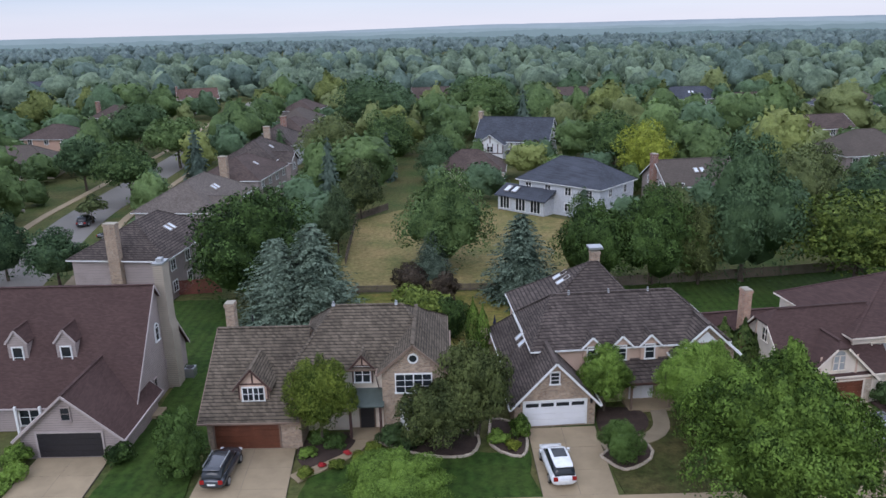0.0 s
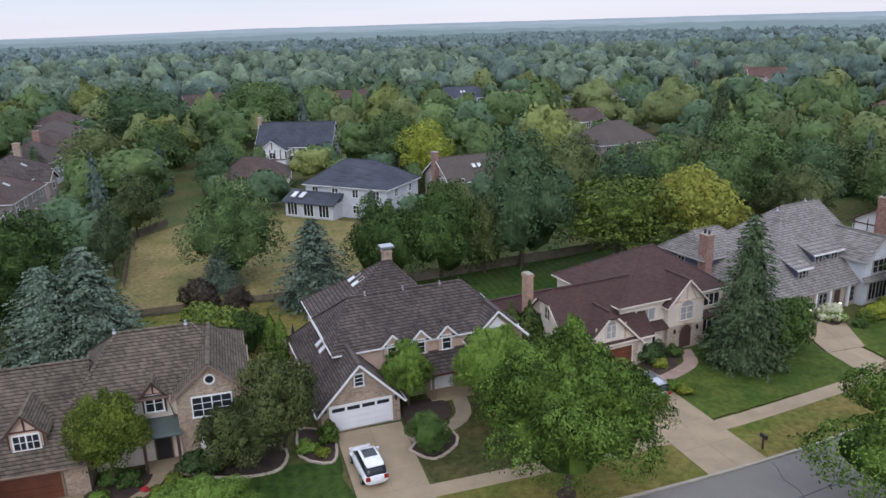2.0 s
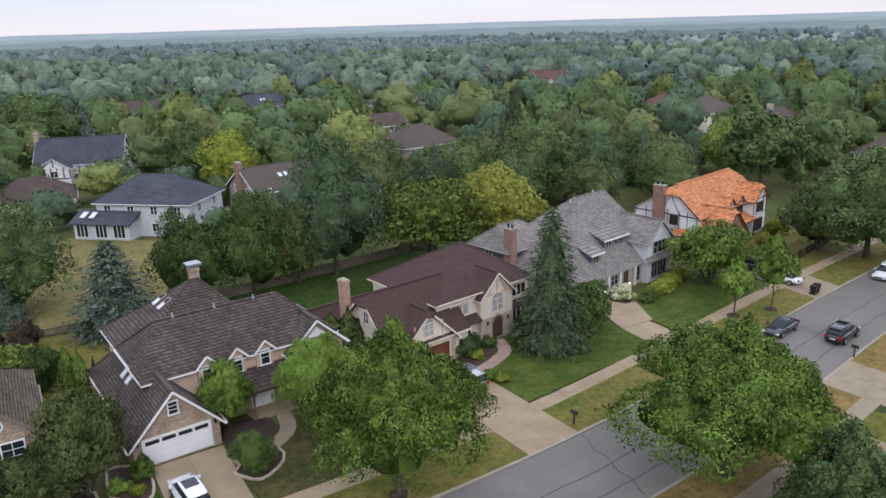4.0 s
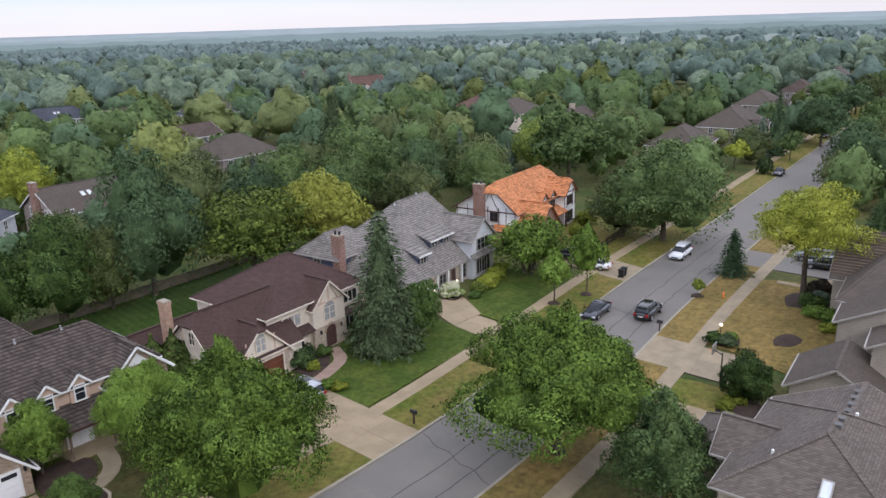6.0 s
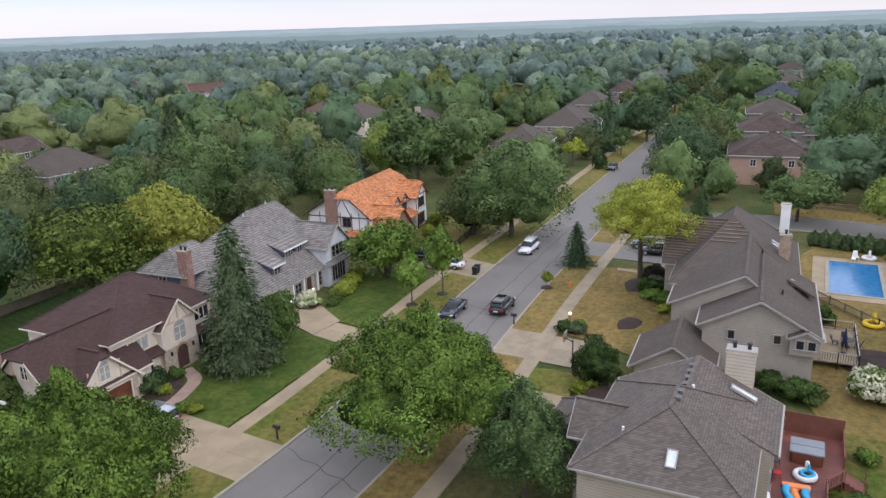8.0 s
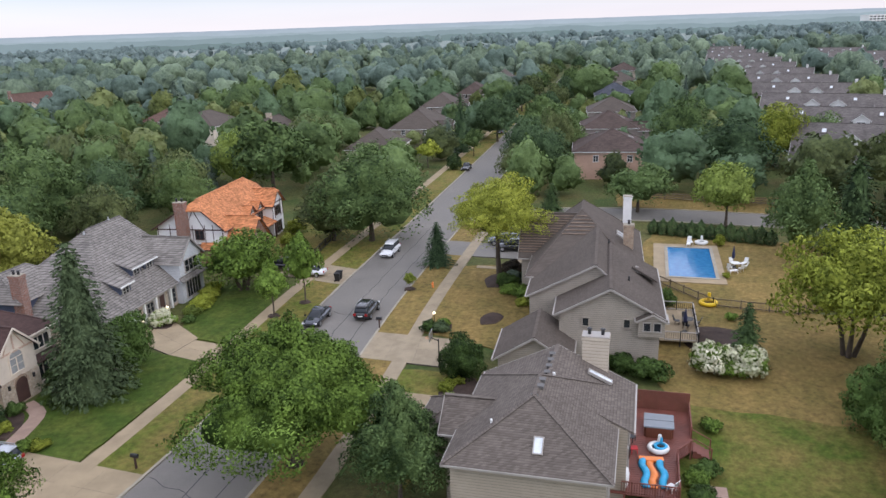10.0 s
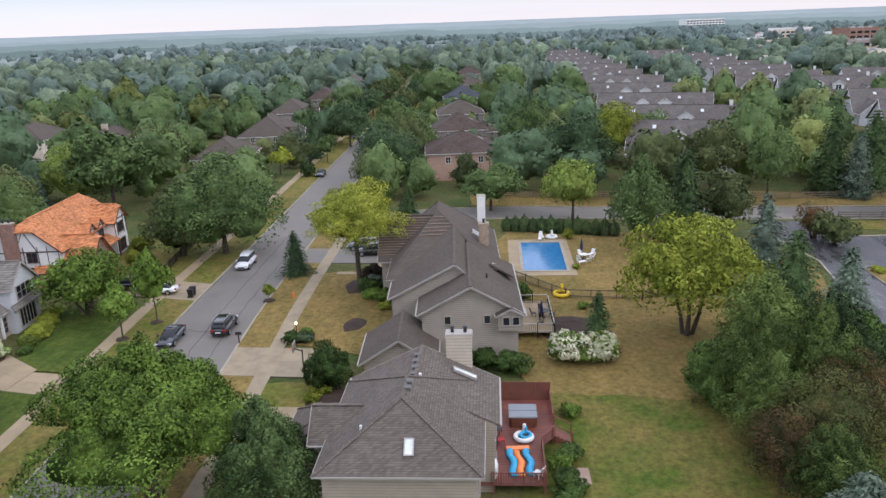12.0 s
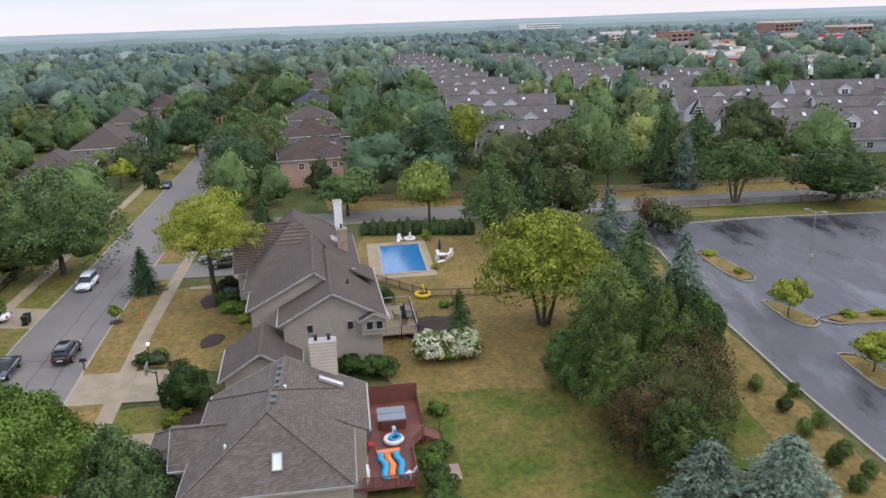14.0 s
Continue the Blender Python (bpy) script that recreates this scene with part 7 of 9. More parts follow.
tree("oak", 151.4, 2.4, 12.7, 9.1, LEAF_COOLHAZE_DEEP, "rounded dark tree beyond the side street", fine=1)
tree("oak", 165.8, 12.7, 15.0, 7.3, LEAF_COOLHAZE_GREEN, "green tree behind the peach house", fine=1)
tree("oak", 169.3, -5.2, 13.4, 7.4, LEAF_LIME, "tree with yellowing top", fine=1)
tree("oak", 175.2, -13.4, 11.2, 7.0, LEAF_COOLHAZE_GREEN, "green tree by the townhouse row", fine=1)
tree("oak", -23.1, 84.5, 14.6, 8.3, LEAF_DEEP, "large dark green backyard tree", fine=2)
tree("spruce", -18.6, 76.8, 9.8, 5.4, LEAF_BLUE, "blue spruce in the back yard", fine=2)
tree("spruce", -14.8, 77.5, 11.1, 6.1, LEAF_BLUE, "large blue spruce in the back yard", fine=2)
tree("pine", -15.7, 102.6, 10.3, 3.0, LEAF_GREYPINE, "grey-green pine behind the field", fine=1)
tree("oak", -0.3, 96.4, 13.4, 6.6, LEAF_COOLHAZE_GREEN, "round green tree on the dry field", fine=2)
tree("spruce", -2.1, 91.6, 6.1, 3.0, LEAF_BLUE, "small blue spruce in the field", fine=2)
tree("spruce", 8.5, 83.0, 10.3, 5.4, LEAF_BLUE, "full blue spruce at the yard edge", fine=2)
tree("tallshrub", -4.4, 84.9, 4.1, 2.5, LEAF_PLUM, "dark bronze-leaved shrub in the yard", "shrub", fine=2)
tree("tallshrub", -0.3, 82.2, 3.6, 1.9, LEAF_PLUM, "brownish shrub by the yard", "shrub", fine=2)
tree("tallshrub", -2.9, 73.0, 5.7, 3.7, LEAF_LAYER, "yellow-green shrub behind the brick house", "shrub", fine=2)
tree("tallshrub", 0.2, 71.4, 5.0, 2.1, LEAF_DEEP, "dark shrub behind the brick house", "shrub", fine=2)
tree("column", 2.3, 67.8, 5.8, 0.7, LEAF_MAPLE, "upright arborvitae beside the patio", "shrub", fine=2)
tree("column", 3.2, 66.8, 5.4, 0.7, LEAF_MAPLE, "upright arborvitae by the patio wall", "shrub", fine=2)
tree("oak", 17.8, 87.0, 11.9, 5.4, LEAF_DEEP, "dense green tree at the back fence", fine=2)
tree("oak", 24.7, 86.5, 12.7, 5.7, LEAF_DEEP, "dense tree of the back fence row", fine=2)
tree("oak", 30.4, 86.1, 10.9, 3.9, LEAF_OLIVE, "tree of the back fence row", fine=2)
tree("oak", 35.9, 86.8, 18.1, 6.8, LEAF_COOLHAZE_DEEP, "tall dark tree above the back fence", fine=2)
tree("layered", 47.4, 82.4, 11.9, 9.3, LEAF_LAYER, "broad tree with layered branches", fine=2)
tree("maple", 57.6, 81.4, 13.2, 6.7, LEAF_GOLDEN, "round tree turning yellow", fine=2)
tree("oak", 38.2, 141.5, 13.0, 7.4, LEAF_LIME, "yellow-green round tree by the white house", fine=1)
tree("oak", 36.8, 162.6, 12.9, 7.8, LEAF_COOLHAZE_GREEN, "green tree behind the white house", fine=1)
tree("oak", 53.5, 112.5, 13.2, 5.5, LEAF_COOLHAZE_OLIVE, "olive tree with yellow tinge", fine=1)
tree("oak", 59.7, 117.5, 12.2, 5.8, LEAF_COOLHAZE_OLIVE, "olive tree behind the fence row", fine=1)
tree("maple", -60.0, 139.3, 12.0, 6.3, LEAF_COOLHAZE_GREEN, "street tree on the western street", fine=1)
tree("maple", -74.1, 150.9, 11.5, 6.1, LEAF_COOLHAZE_DEEP, "dark street tree on the western street", fine=1)
tree("maple", -62.9, 175.0, 12.5, 7.7, LEAF_COOLHAZE_GREEN, "tall street tree on the western street", fine=1)
tree("maple", -78.6, 193.0, 14.4, 8.4, LEAF_COOLHAZE_DEEP, "dark street tree further along the western street", fine=1)
tree("maple", -49.5, 89.9, 7.8, 4.3, LEAF_COOLHAZE_DEEP, "dark tree beside the brown house", fine=1)
tree("oak", -58.0, 93.1, 10.4, 4.2, LEAF_COOLHAZE_DEEP, "dark tree at the western street", fine=1)
tree("young", -60.4, 123.2, 5.1, 3.1, LEAF_COOLHAZE_OLIVE, "small open street tree", fine=1)
tree("fir", -38.1, 171.9, 9.4, 3.4, LEAF_COOLHAZE_DEEP, "dark conifer between houses", fine=1)
tree("oak", -14.5, 122.1, 10.5, 4.5, LEAF_COOLHAZE_OLIVE, "shrubby tree at the field corner", fine=1)
tree("oak", -25.7, 163.5, 14.2, 7.2, LEAF_COOLHAZE_OLIVE, "tree behind the field", fine=1)
tree("oak", -12.9, 168.7, 14.0, 7.4, LEAF_COOLHAZE_GREEN, "tree behind the field", fine=1)
tree("oak", -21.9, 225.7, 17.5, 14.2, LEAF_COOLHAZE_DEEP, "large distant dark tree", fine=1)
tree("oak", 10.6, 226.4, 16.7, 13.4, LEAF_COOLHAZE_GREEN, "large green tree beyond the field", fine=1)
tree("oak", -1.2, 154.3, 9.5, 6.2, LEAF_COOLHAZE_DEEP, "green tree beside the ranch house", fine=1)
tree("oak", 82.1, 104.9, 14.7, 7.9, LEAF_COOLHAZE_GREEN, "tall green tree behind the grey roof", fine=1)
tree("oak", 85.7, 99.8, 11.2, 6.3, LEAF_COOLHAZE_GREEN, "bright green tree behind the grey roof", fine=1)
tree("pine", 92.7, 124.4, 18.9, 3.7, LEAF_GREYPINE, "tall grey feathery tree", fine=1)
tree("oak", 116.2, 122.6, 11.5, 7.4, LEAF_COOLHAZE_OLIVE, "olive tree behind the cedar-roofed house", fine=1)
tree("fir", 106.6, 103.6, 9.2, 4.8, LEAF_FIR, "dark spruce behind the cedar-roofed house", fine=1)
tree("pyramid", 109.1, 99.8, 9.7, 3.6, LEAF_COOLHAZE_DEEP, "dark tree behind the cedar-roofed house", fine=1)
tree("ash", 119.2, 84.7, 15.5, 8.2, LEAF_COOLHAZE_GREEN, "soft green willow-like tree", fine=1)
tree("oak", 125.0, 96.9, 12.0, 5.7, LEAF_COOLHAZE_BRIGHT, "bright green tree among houses", fine=1)
tree("oak", 144.7, 91.0, 12.7, 8.0, LEAF_COOLHAZE_OLIVE, "olive tree by the cream house", fine=1)
tree("fir", 173.5, 66.3, 14.9, 3.5, LEAF_COOLHAZE_DEEP, "tall dark conifer by the street", fine=1)
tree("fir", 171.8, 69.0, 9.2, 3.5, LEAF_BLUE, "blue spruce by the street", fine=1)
tree("young", 168.0, 61.0, 7.2, 2.8, LEAF_COOLHAZE_GREEN, "small street tree beside the sidewalk", fine=1)
tree("maple", 190.5, 62.3, 12.6, 6.5, LEAF_COOLHAZE_DEEP, "dark street tree beside the road", fine=1)
tree("oak", 147.7, 42.0, 12.7, 6.6, LEAF_COOLHAZE_DEEP, "dark tree across the street", fine=1)
tree("oak", 162.8, 39.0, 13.4, 7.1, LEAF_COOLHAZE_GREEN, "green tree across the street", fine=1)
tree("oak", 140.9, 37.0, 11.7, 6.4, LEAF_COOLHAZE_DEEP, "dark tree before the peach house", fine=1)
tree("oak", 137.7, 40.8, 9.4, 4.6, LEAF_COOLHAZE_OLIVE, "tree along the far street", fine=1)
tree("oak", 158.7, 38.4, 13.6, 5.2, LEAF_COOLHAZE_OLIVE, "tree along the far street", fine=1)
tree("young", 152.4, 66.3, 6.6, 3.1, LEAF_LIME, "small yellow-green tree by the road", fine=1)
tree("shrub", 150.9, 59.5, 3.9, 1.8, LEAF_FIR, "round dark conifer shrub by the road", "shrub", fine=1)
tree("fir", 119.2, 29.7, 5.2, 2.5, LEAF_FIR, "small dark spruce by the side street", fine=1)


# ---- townhouses, shops and the far distance ----
def townhouse(x, y, w=28, d=20, dormers=2, yaw=-96):
    h = House("townhouse with grey-brown roof and white dormers", x, y, yaw, SIDE_WHITE, SHINGLE_TOWN, name="townhouse", category="townhouse")
    tagged(h.ob, group="townhouse rows")
    h.gable(-w / 2, w / 2, -d / 2, d / 2, 3.4, 9.0, "u", over=0.5)
    for k in range(dormers):
        a = (k - (dormers - 1) / 2) * 6.2
        h.dormer(a, -d / 2 + 3.0, 4.9, 3.4, 1.9, 1.2, 4.8, wall=WHITE, win=(1.7, 1.3), cols=2, rows=2, over=0.35)
    for a in (-w * 0.36, w * 0.36):
        h.gable(a - 3.4, a + 3.4, -d / 2 - 3.0, 0, 3.4, 6.6, "v", ends=(1, 0), over=0.4)
    h.skylight((-w * 0.3, -2.5, 7.7), (0, -0.49, 0.87), 0.7, 1.2)
    h.skylight((w * 0.22, -2.5, 7.7), (0, -0.49, 0.87), 0.7, 1.2)
    h.chimney(w * 0.42, w * 0.42 + 0.8, -0.4, 0.4, 6, 10.2, STUCCO_WHITE)
    for a in (-8, -3, 3, 8):
        h.window("-v", a, -d / 2 - 0.02, 1.0, 1.2, 1.3, 2, 2)
    return h


for px, py, w, n in ((170, -22, 26, 2), (200, -21, 32, 2), (233, -19, 32, 2), (270, -16, 32, 2), (307, -11.5, 32, 2), (345, -6, 32, 2), (386, -1, 32, 2), (430, 4, 32, 2), (476, 10, 32, 2), (524, 16, 32, 2), (574, 24, 32, 2), (628, 33, 32, 2),
                     (174, -93, 30, 1), (204, -86, 30, 2), (234, -88, 30, 2), (284, -80, 30, 2), (318, -72, 30, 2), (352, -69, 30, 1), (386, -66, 30, 2), (430, -60, 30, 2), (476, -53, 30, 2), (524, -46, 30, 2), (196, -112, 28, 1), (244, -128, 28, 1), (320, -110, 28, 2)):
    townhouse(px, py, w, 20, n)


def shop(x, y, w, d, hgt, material, band, label):
    """A flat-roofed shop or office block: walls, parapet, glazed bands, roof units."""
    b = thing("shop_building", label, "shop building", x, y, 0, -70)
    bm = bmesh.new()
    add_box(bm, -w / 2, w / 2, -d / 2, d / 2, 0, hgt)
    part("wall", fix(bm), material, b)
    bm = bmesh.new()
    for x0, x1, y0, y1 in ((-w / 2 - 0.3, w / 2 + 0.3, -d / 2 - 0.3, -d / 2 + 0.2), (-w / 2 - 0.3, w / 2 + 0.3, d / 2 - 0.2, d / 2 + 0.3), (-w / 2 - 0.3, -w / 2 + 0.2, -d / 2 + 0.2, d / 2 - 0.2), (w / 2 - 0.2, w / 2 + 0.3, -d / 2 + 0.2, d / 2 - 0.2)):
        add_box(bm, x0, x1, y0, y1, hgt - 1.0, hgt + 0.6)
    part("parapet", fix(bm), band, b)
    fl = max(1, int(hgt / 4))
    for f in range(fl):
        n = int(w / 6)
        for k in range(n):
            bm = bmesh.new()
            x0 = -w / 2 + (k + 0.15) * w / n
            add_box(bm, x0, x0 + w / n * 0.7, -d / 2 - 0.1, -d / 2 + 0.1, f * 4 + 0.8, f * 4 + 2.8)
            part("window", fix(bm), GLASS, b)
    for k in range(3):
        bm = bmesh.new()
        x0 = (k - 1) * w / 4
        add_box(bm, x0, x0 + 4, -2, 2, hgt, hgt + 1.6)
        part("roof_unit", fix(bm), STEEL, b)


shop(532, -215, 46, 26, 6, BRICK_PALE, WHITE, "low tan shop building with white parapet")
shop(560, -270, 52, 26, 6, STUCCO_WHITE, SIDE_BLUE, "low white shop building with dark band")
shop(345, -160, 50, 18, 5, WHITE, WHITE, "white flat-roofed building with pale roof")
shop(770, -240, 34, 24, 13, BRICK_RED, BRICK_RED, "red brick office block")
shop(860, -380, 38, 28, 18, BRICK_RED, STUCCO, "brown office block with cut-out top")
shop(790, -420, 34, 28, 13, BRICK_RED, STUCCO, "brown brick office block")
shop(1000, -240, 50, 26, 10, STUCCO, WHITE, "cream multi-storey office building")
shop(1500, -200, 74, 30, 20, WHITE, WHITE, "white office building far off")
shop_rng = random.Random(11)
for _ in range(34):
    far = shop_rng.uniform(470, 1050)
    turn = radians(shop_rng.uniform(97, 119))
    wall_, band_ = shop_rng.choice(((STUCCO_WHITE, WHITE), (STUCCO, WHITE), (BRICK_PALE, STUCCO), (STUCCO_WHITE, FLOWER_RED), (BRICK_TAN, STUCCO), (SIDE_TAUPE, GUTTER)))
    shop(far * math.sin(turn), far * math.cos(turn), shop_rng.uniform(16, 40), shop_rng.uniform(14, 26), shop_rng.uniform(4.2, 6.5), wall_, band_, "low flat-roofed shop building among trees")
sheet("highway_pavement", [(330, -180), (470, -165), (760, -160), (900, -300), (640, -400), (420, -330), (330, -260)], 0.05, CONCRETE_OLD, "pale wide roadway and car parks by the shops", "road")

rng = np.random.default_rng(5)
for side in (-6.6, 6.6):
    line = shifted(MAIN, side)
    last = 215.0 if side > 0 else 165.0
    for q in line:
        if 165 < q.x < 430 and q.x - last > 15 + rng.uniform(0, 9):
            last = q.x
            tree("maple", q.x, q.y, rng.uniform(8.5, 12), rng.uniform(4.2, 6), (LEAF_COOLHAZE_GREEN, LEAF_COOLHAZE_DEEP, LEAF_COOLHAZE_OLIVE)[int(rng.integers(0, 3))], "leafy street tree along the far street", "tree", 0, 0, "far street trees")


for k, (x, y, h, r) in enumerate(((64, 91, 12, 6), (73, 96, 13, 6.5), (80, 88, 11, 5.5), (89, 95, 12.5, 6.2), (97, 87, 11, 5.6), (104, 94, 12, 6), (59, 101, 12, 6), (68, 105, 13, 6.4), (78, 105, 12, 6))):
    tree("oak", x, y, h, r, (LEAF_COOLHAZE_DEEP, LEAF_COOLHAZE_GREEN, LEAF_COOLHAZE_OLIVE)[k % 3], "leafy back yard tree behind the street houses", "tree", 1, 0, "back yard trees")


def near_line(p, line, dist):
    return any((p[0] - q.x) ** 2 + (p[1] - q.y) ** 2 < dist * dist for q in line)


def clear(x, y, r, h):
    """How tall a tree may stand here: streets, houses and named trees stay free; trees before a roof are kept low to
    fit the camera's view.
    """
    if near_line((x, y), MAIN, 8 + r * 0.4) or near_line((x, y), CROSS, 8 + r * 0.4) or near_line((x, y), WEST, 8 + r * 0.4):
        return 0
    for hx, hy in HOUSE_SPOTS:
        d2 = math.hypot(hx, hy)
        ux, uy = hx / d2, hy / d2
        dx, dy = x - hx, y - hy
        along, across = dx * ux + dy * uy, abs(-dx * uy + dy * ux)
        town = hx > 165 and hy < 20
        if town and abs(along) < 17 and across < 19:
            return 0
        if -9 < along < 9 and across < 7.5 + r * 0.45:
            return 0
        if -30 < along <= -9 and across < (13 if town else 7 + r * 0.4) and not (town and hx < 215):
            h = min(h, (5.2 if town else 6.4) + 0.12 * (-9 - along))
    return h if all((x - a) ** 2 + (y - b) ** 2 > (0.7 * (r + c)) ** 2 for a, b, c in TREE_SPOTS) else 0


def in_gap(x, y):
    """Open stretches: shops, parking, far fields."""
    if x > 330 and -420 < y < -135 and x < 1000:
        return rng.uniform() > 0.16
    if -22 < x < 112 and y < 104 or -17 < x < 21 and y < 131:
        return True
    if 112 < x < 129 and -60 < y < 46:
        return True
    if x > 20 and y < -26 and x < 142 and y > -112:
        return True
    return False


CROWNS = {}
for lod, (cl, per, lf, sb) in {-1: (70, 6, 0.34, 5), 0: (40, 4, 0.5, 3), 1: (12, 2, 0.75, 1), 2: (9, 1, 1.0, 1)}.items():
    for k in range(8):
        r_ = np.random.default_rng(100 * lod + k + 500)
        if k == 7:
            (v, f), _ = crown_conifer(r_, 10, 2.6, 0.5, (12, 9, 6, 18)[lod], (9, 7, 5, 13)[lod], (7, 5, 3, 12)[lod], lf * 1.1)
        else:
            (v, f), _ = crown_broad(r_, 10, 5.0, 0.4 - 0.2 * k, cl, per, lf, 0.85, 0.8, 0.06 * k, 0.25, sb, 0.8, 0.7, (0.93, 0.98, 1.0, 0.88)[lod], ((9, 13, 7), (8, 11, 6), (6, 8, 4), (11, 16, 9))[lod], 0.3)
        CROWNS[lod, k] = v.reshape(-1, 4, 3), f.reshape(-1, 4, 3)

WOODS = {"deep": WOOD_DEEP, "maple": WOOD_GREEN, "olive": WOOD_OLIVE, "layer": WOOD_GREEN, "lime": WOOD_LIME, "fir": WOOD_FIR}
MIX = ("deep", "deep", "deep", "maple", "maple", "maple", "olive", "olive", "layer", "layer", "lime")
heap = {}
cells = {}
for lod, r0, r1, count in ((-1, 100, 175, 900), (0, 175, 300, 2400), (1, 300, 700, 4700), (2, 700, 1300, 6000)):
    for _ in range(count):
        dist = math.sqrt(rng.uniform(r0 * r0, r1 * r1))
        az = math.radians(rng.uniform(-38, 132))
        x, y = dist * math.sin(az), dist * math.cos(az)
        hgt = rng.uniform(9, 16.5) if rng.uniform() < 0.75 else rng.uniform(5, 9)
        wid = hgt * rng.uniform(0.4, 0.66)
        if in_gap(x, y):
            continue
        if lod < 2:
            room = clear(x, y, wid, hgt)
            if room <= 0:
                continue
            wid, hgt = wid * min(1.0, room / hgt * 1.15), min(hgt, room)
        if dist > 800 and math.radians(48) < az < math.radians(88) and rng.uniform() < 0.8:
            continue
        ci, cj = int(x // 16), int(y // 16)
        near = [s for i in (-1, 0, 1) for j in (-1, 0, 1) for s in cells.get((ci + i, cj + j), ())]
        if any((x - a) ** 2 + (y - b) ** 2 < (0.76 * (wid + c)) ** 2 for a, b, c in near):
            continue
        cells.setdefault((ci, cj), []).append((x, y, wid))
        kind = 7 if rng.uniform() < 0.05 else int(rng.integers(0, 7))
        v, nv = CROWNS[lod, kind]
        a = rng.uniform(0, 6.28)
        c, s = math.cos(a), math.sin(a)
        sx = wid / 5.0 if kind < 7 else wid / 5.2
        q, w = np.empty_like(v), np.empty_like(nv)
        for src, dst, k in ((v, q, sx), (nv, w, 1.0)):
            dst[..., 0] = (src[..., 0] * c - src[..., 1] * s) * k
            dst[..., 1] = (src[..., 0] * s + src[..., 1] * c) * k
        q[..., 0] += x
        q[..., 1] += y
        q[..., 2] = v[..., 2] * hgt / 10
        w[..., 2] = nv[..., 2]
        tone = "fir" if kind == 7 else MIX[int(rng.integers(0, len(MIX)))]
        heap.setdefault((lod, tone if lod < 2 else "far"), []).append((q, w))
for (lod, tone), qs in sorted(heap.items()):
    v = np.concatenate([q for q, _ in qs]).reshape(-1, 3)
    w = np.concatenate([q for _, q in qs]).reshape(-1, 3)
    me = arrays_mesh("woods", v, np.arange(len(v), dtype=np.int32).reshape(-1, 4), w)
    # leaf colour by distance, with the haze already in it
    me.materials.append(WOODS[tone] if lod <= 0 else (WOOD_MID_HAZE if tone not in ("deep", "fir") else WOOD_MIDDEEP_HAZE) if lod == 1 else WOOD_FAR_HAZE)
    tagged(new("woods", me), "leafy suburban treetops rolling away, haze put into their colour", "woods", kind="stuff")

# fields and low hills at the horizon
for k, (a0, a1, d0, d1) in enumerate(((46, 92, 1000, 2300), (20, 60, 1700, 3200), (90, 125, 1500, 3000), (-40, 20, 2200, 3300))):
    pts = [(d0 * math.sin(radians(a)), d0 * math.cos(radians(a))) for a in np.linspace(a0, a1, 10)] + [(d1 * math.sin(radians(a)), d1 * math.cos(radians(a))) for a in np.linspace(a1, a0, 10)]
    sheet("far_field", pts, 0.3 + 0.1 * k, FAR_FIELD_HAZE, "farm fields far off, pale green with haze in the colour", "field", 0.3)


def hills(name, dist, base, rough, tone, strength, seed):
    """A low line of distance on the horizon, its haze put into a glowing colour."""
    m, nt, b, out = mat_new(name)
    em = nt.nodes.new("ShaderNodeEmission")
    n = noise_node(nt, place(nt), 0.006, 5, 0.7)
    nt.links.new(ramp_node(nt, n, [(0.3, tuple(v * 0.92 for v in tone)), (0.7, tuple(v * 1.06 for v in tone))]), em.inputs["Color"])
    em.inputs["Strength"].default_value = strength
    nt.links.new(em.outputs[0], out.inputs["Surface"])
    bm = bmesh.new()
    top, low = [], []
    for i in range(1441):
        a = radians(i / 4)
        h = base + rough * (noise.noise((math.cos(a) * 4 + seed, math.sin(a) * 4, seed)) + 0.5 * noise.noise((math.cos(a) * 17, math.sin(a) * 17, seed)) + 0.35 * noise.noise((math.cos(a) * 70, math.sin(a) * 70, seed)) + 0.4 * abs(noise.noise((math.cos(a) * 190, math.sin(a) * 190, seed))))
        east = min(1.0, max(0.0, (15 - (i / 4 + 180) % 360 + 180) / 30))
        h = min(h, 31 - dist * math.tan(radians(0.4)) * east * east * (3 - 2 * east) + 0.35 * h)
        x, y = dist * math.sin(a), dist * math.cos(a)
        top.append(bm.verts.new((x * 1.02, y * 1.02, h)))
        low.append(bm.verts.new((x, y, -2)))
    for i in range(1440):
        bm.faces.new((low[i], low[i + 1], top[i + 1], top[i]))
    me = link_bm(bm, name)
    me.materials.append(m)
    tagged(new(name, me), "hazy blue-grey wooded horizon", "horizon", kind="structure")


# each tone holds the haze for its distance and is emitted, not lit
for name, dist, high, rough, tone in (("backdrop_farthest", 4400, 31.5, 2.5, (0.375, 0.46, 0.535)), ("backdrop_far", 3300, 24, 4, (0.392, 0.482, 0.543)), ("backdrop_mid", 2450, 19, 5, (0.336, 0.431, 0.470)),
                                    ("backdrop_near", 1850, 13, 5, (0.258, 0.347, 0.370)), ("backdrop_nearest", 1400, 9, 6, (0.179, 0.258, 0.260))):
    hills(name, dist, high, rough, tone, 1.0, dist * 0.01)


# ---- cars ----
PAINT_WHITE = glossy("white_car_paint", (0.72, 0.73, 0.74), 0.2, 0.5, 0.0, 0.6)
PAINT_SILVER = glossy("silver_car_paint", (0.4, 0.42, 0.44), 0.25, 0.5, 0.5, 0.6)
PAINT_BLACK = glossy("black_car_paint", (0.012, 0.012, 0.014), 0.15, 0.5, 0.0, 0.7)
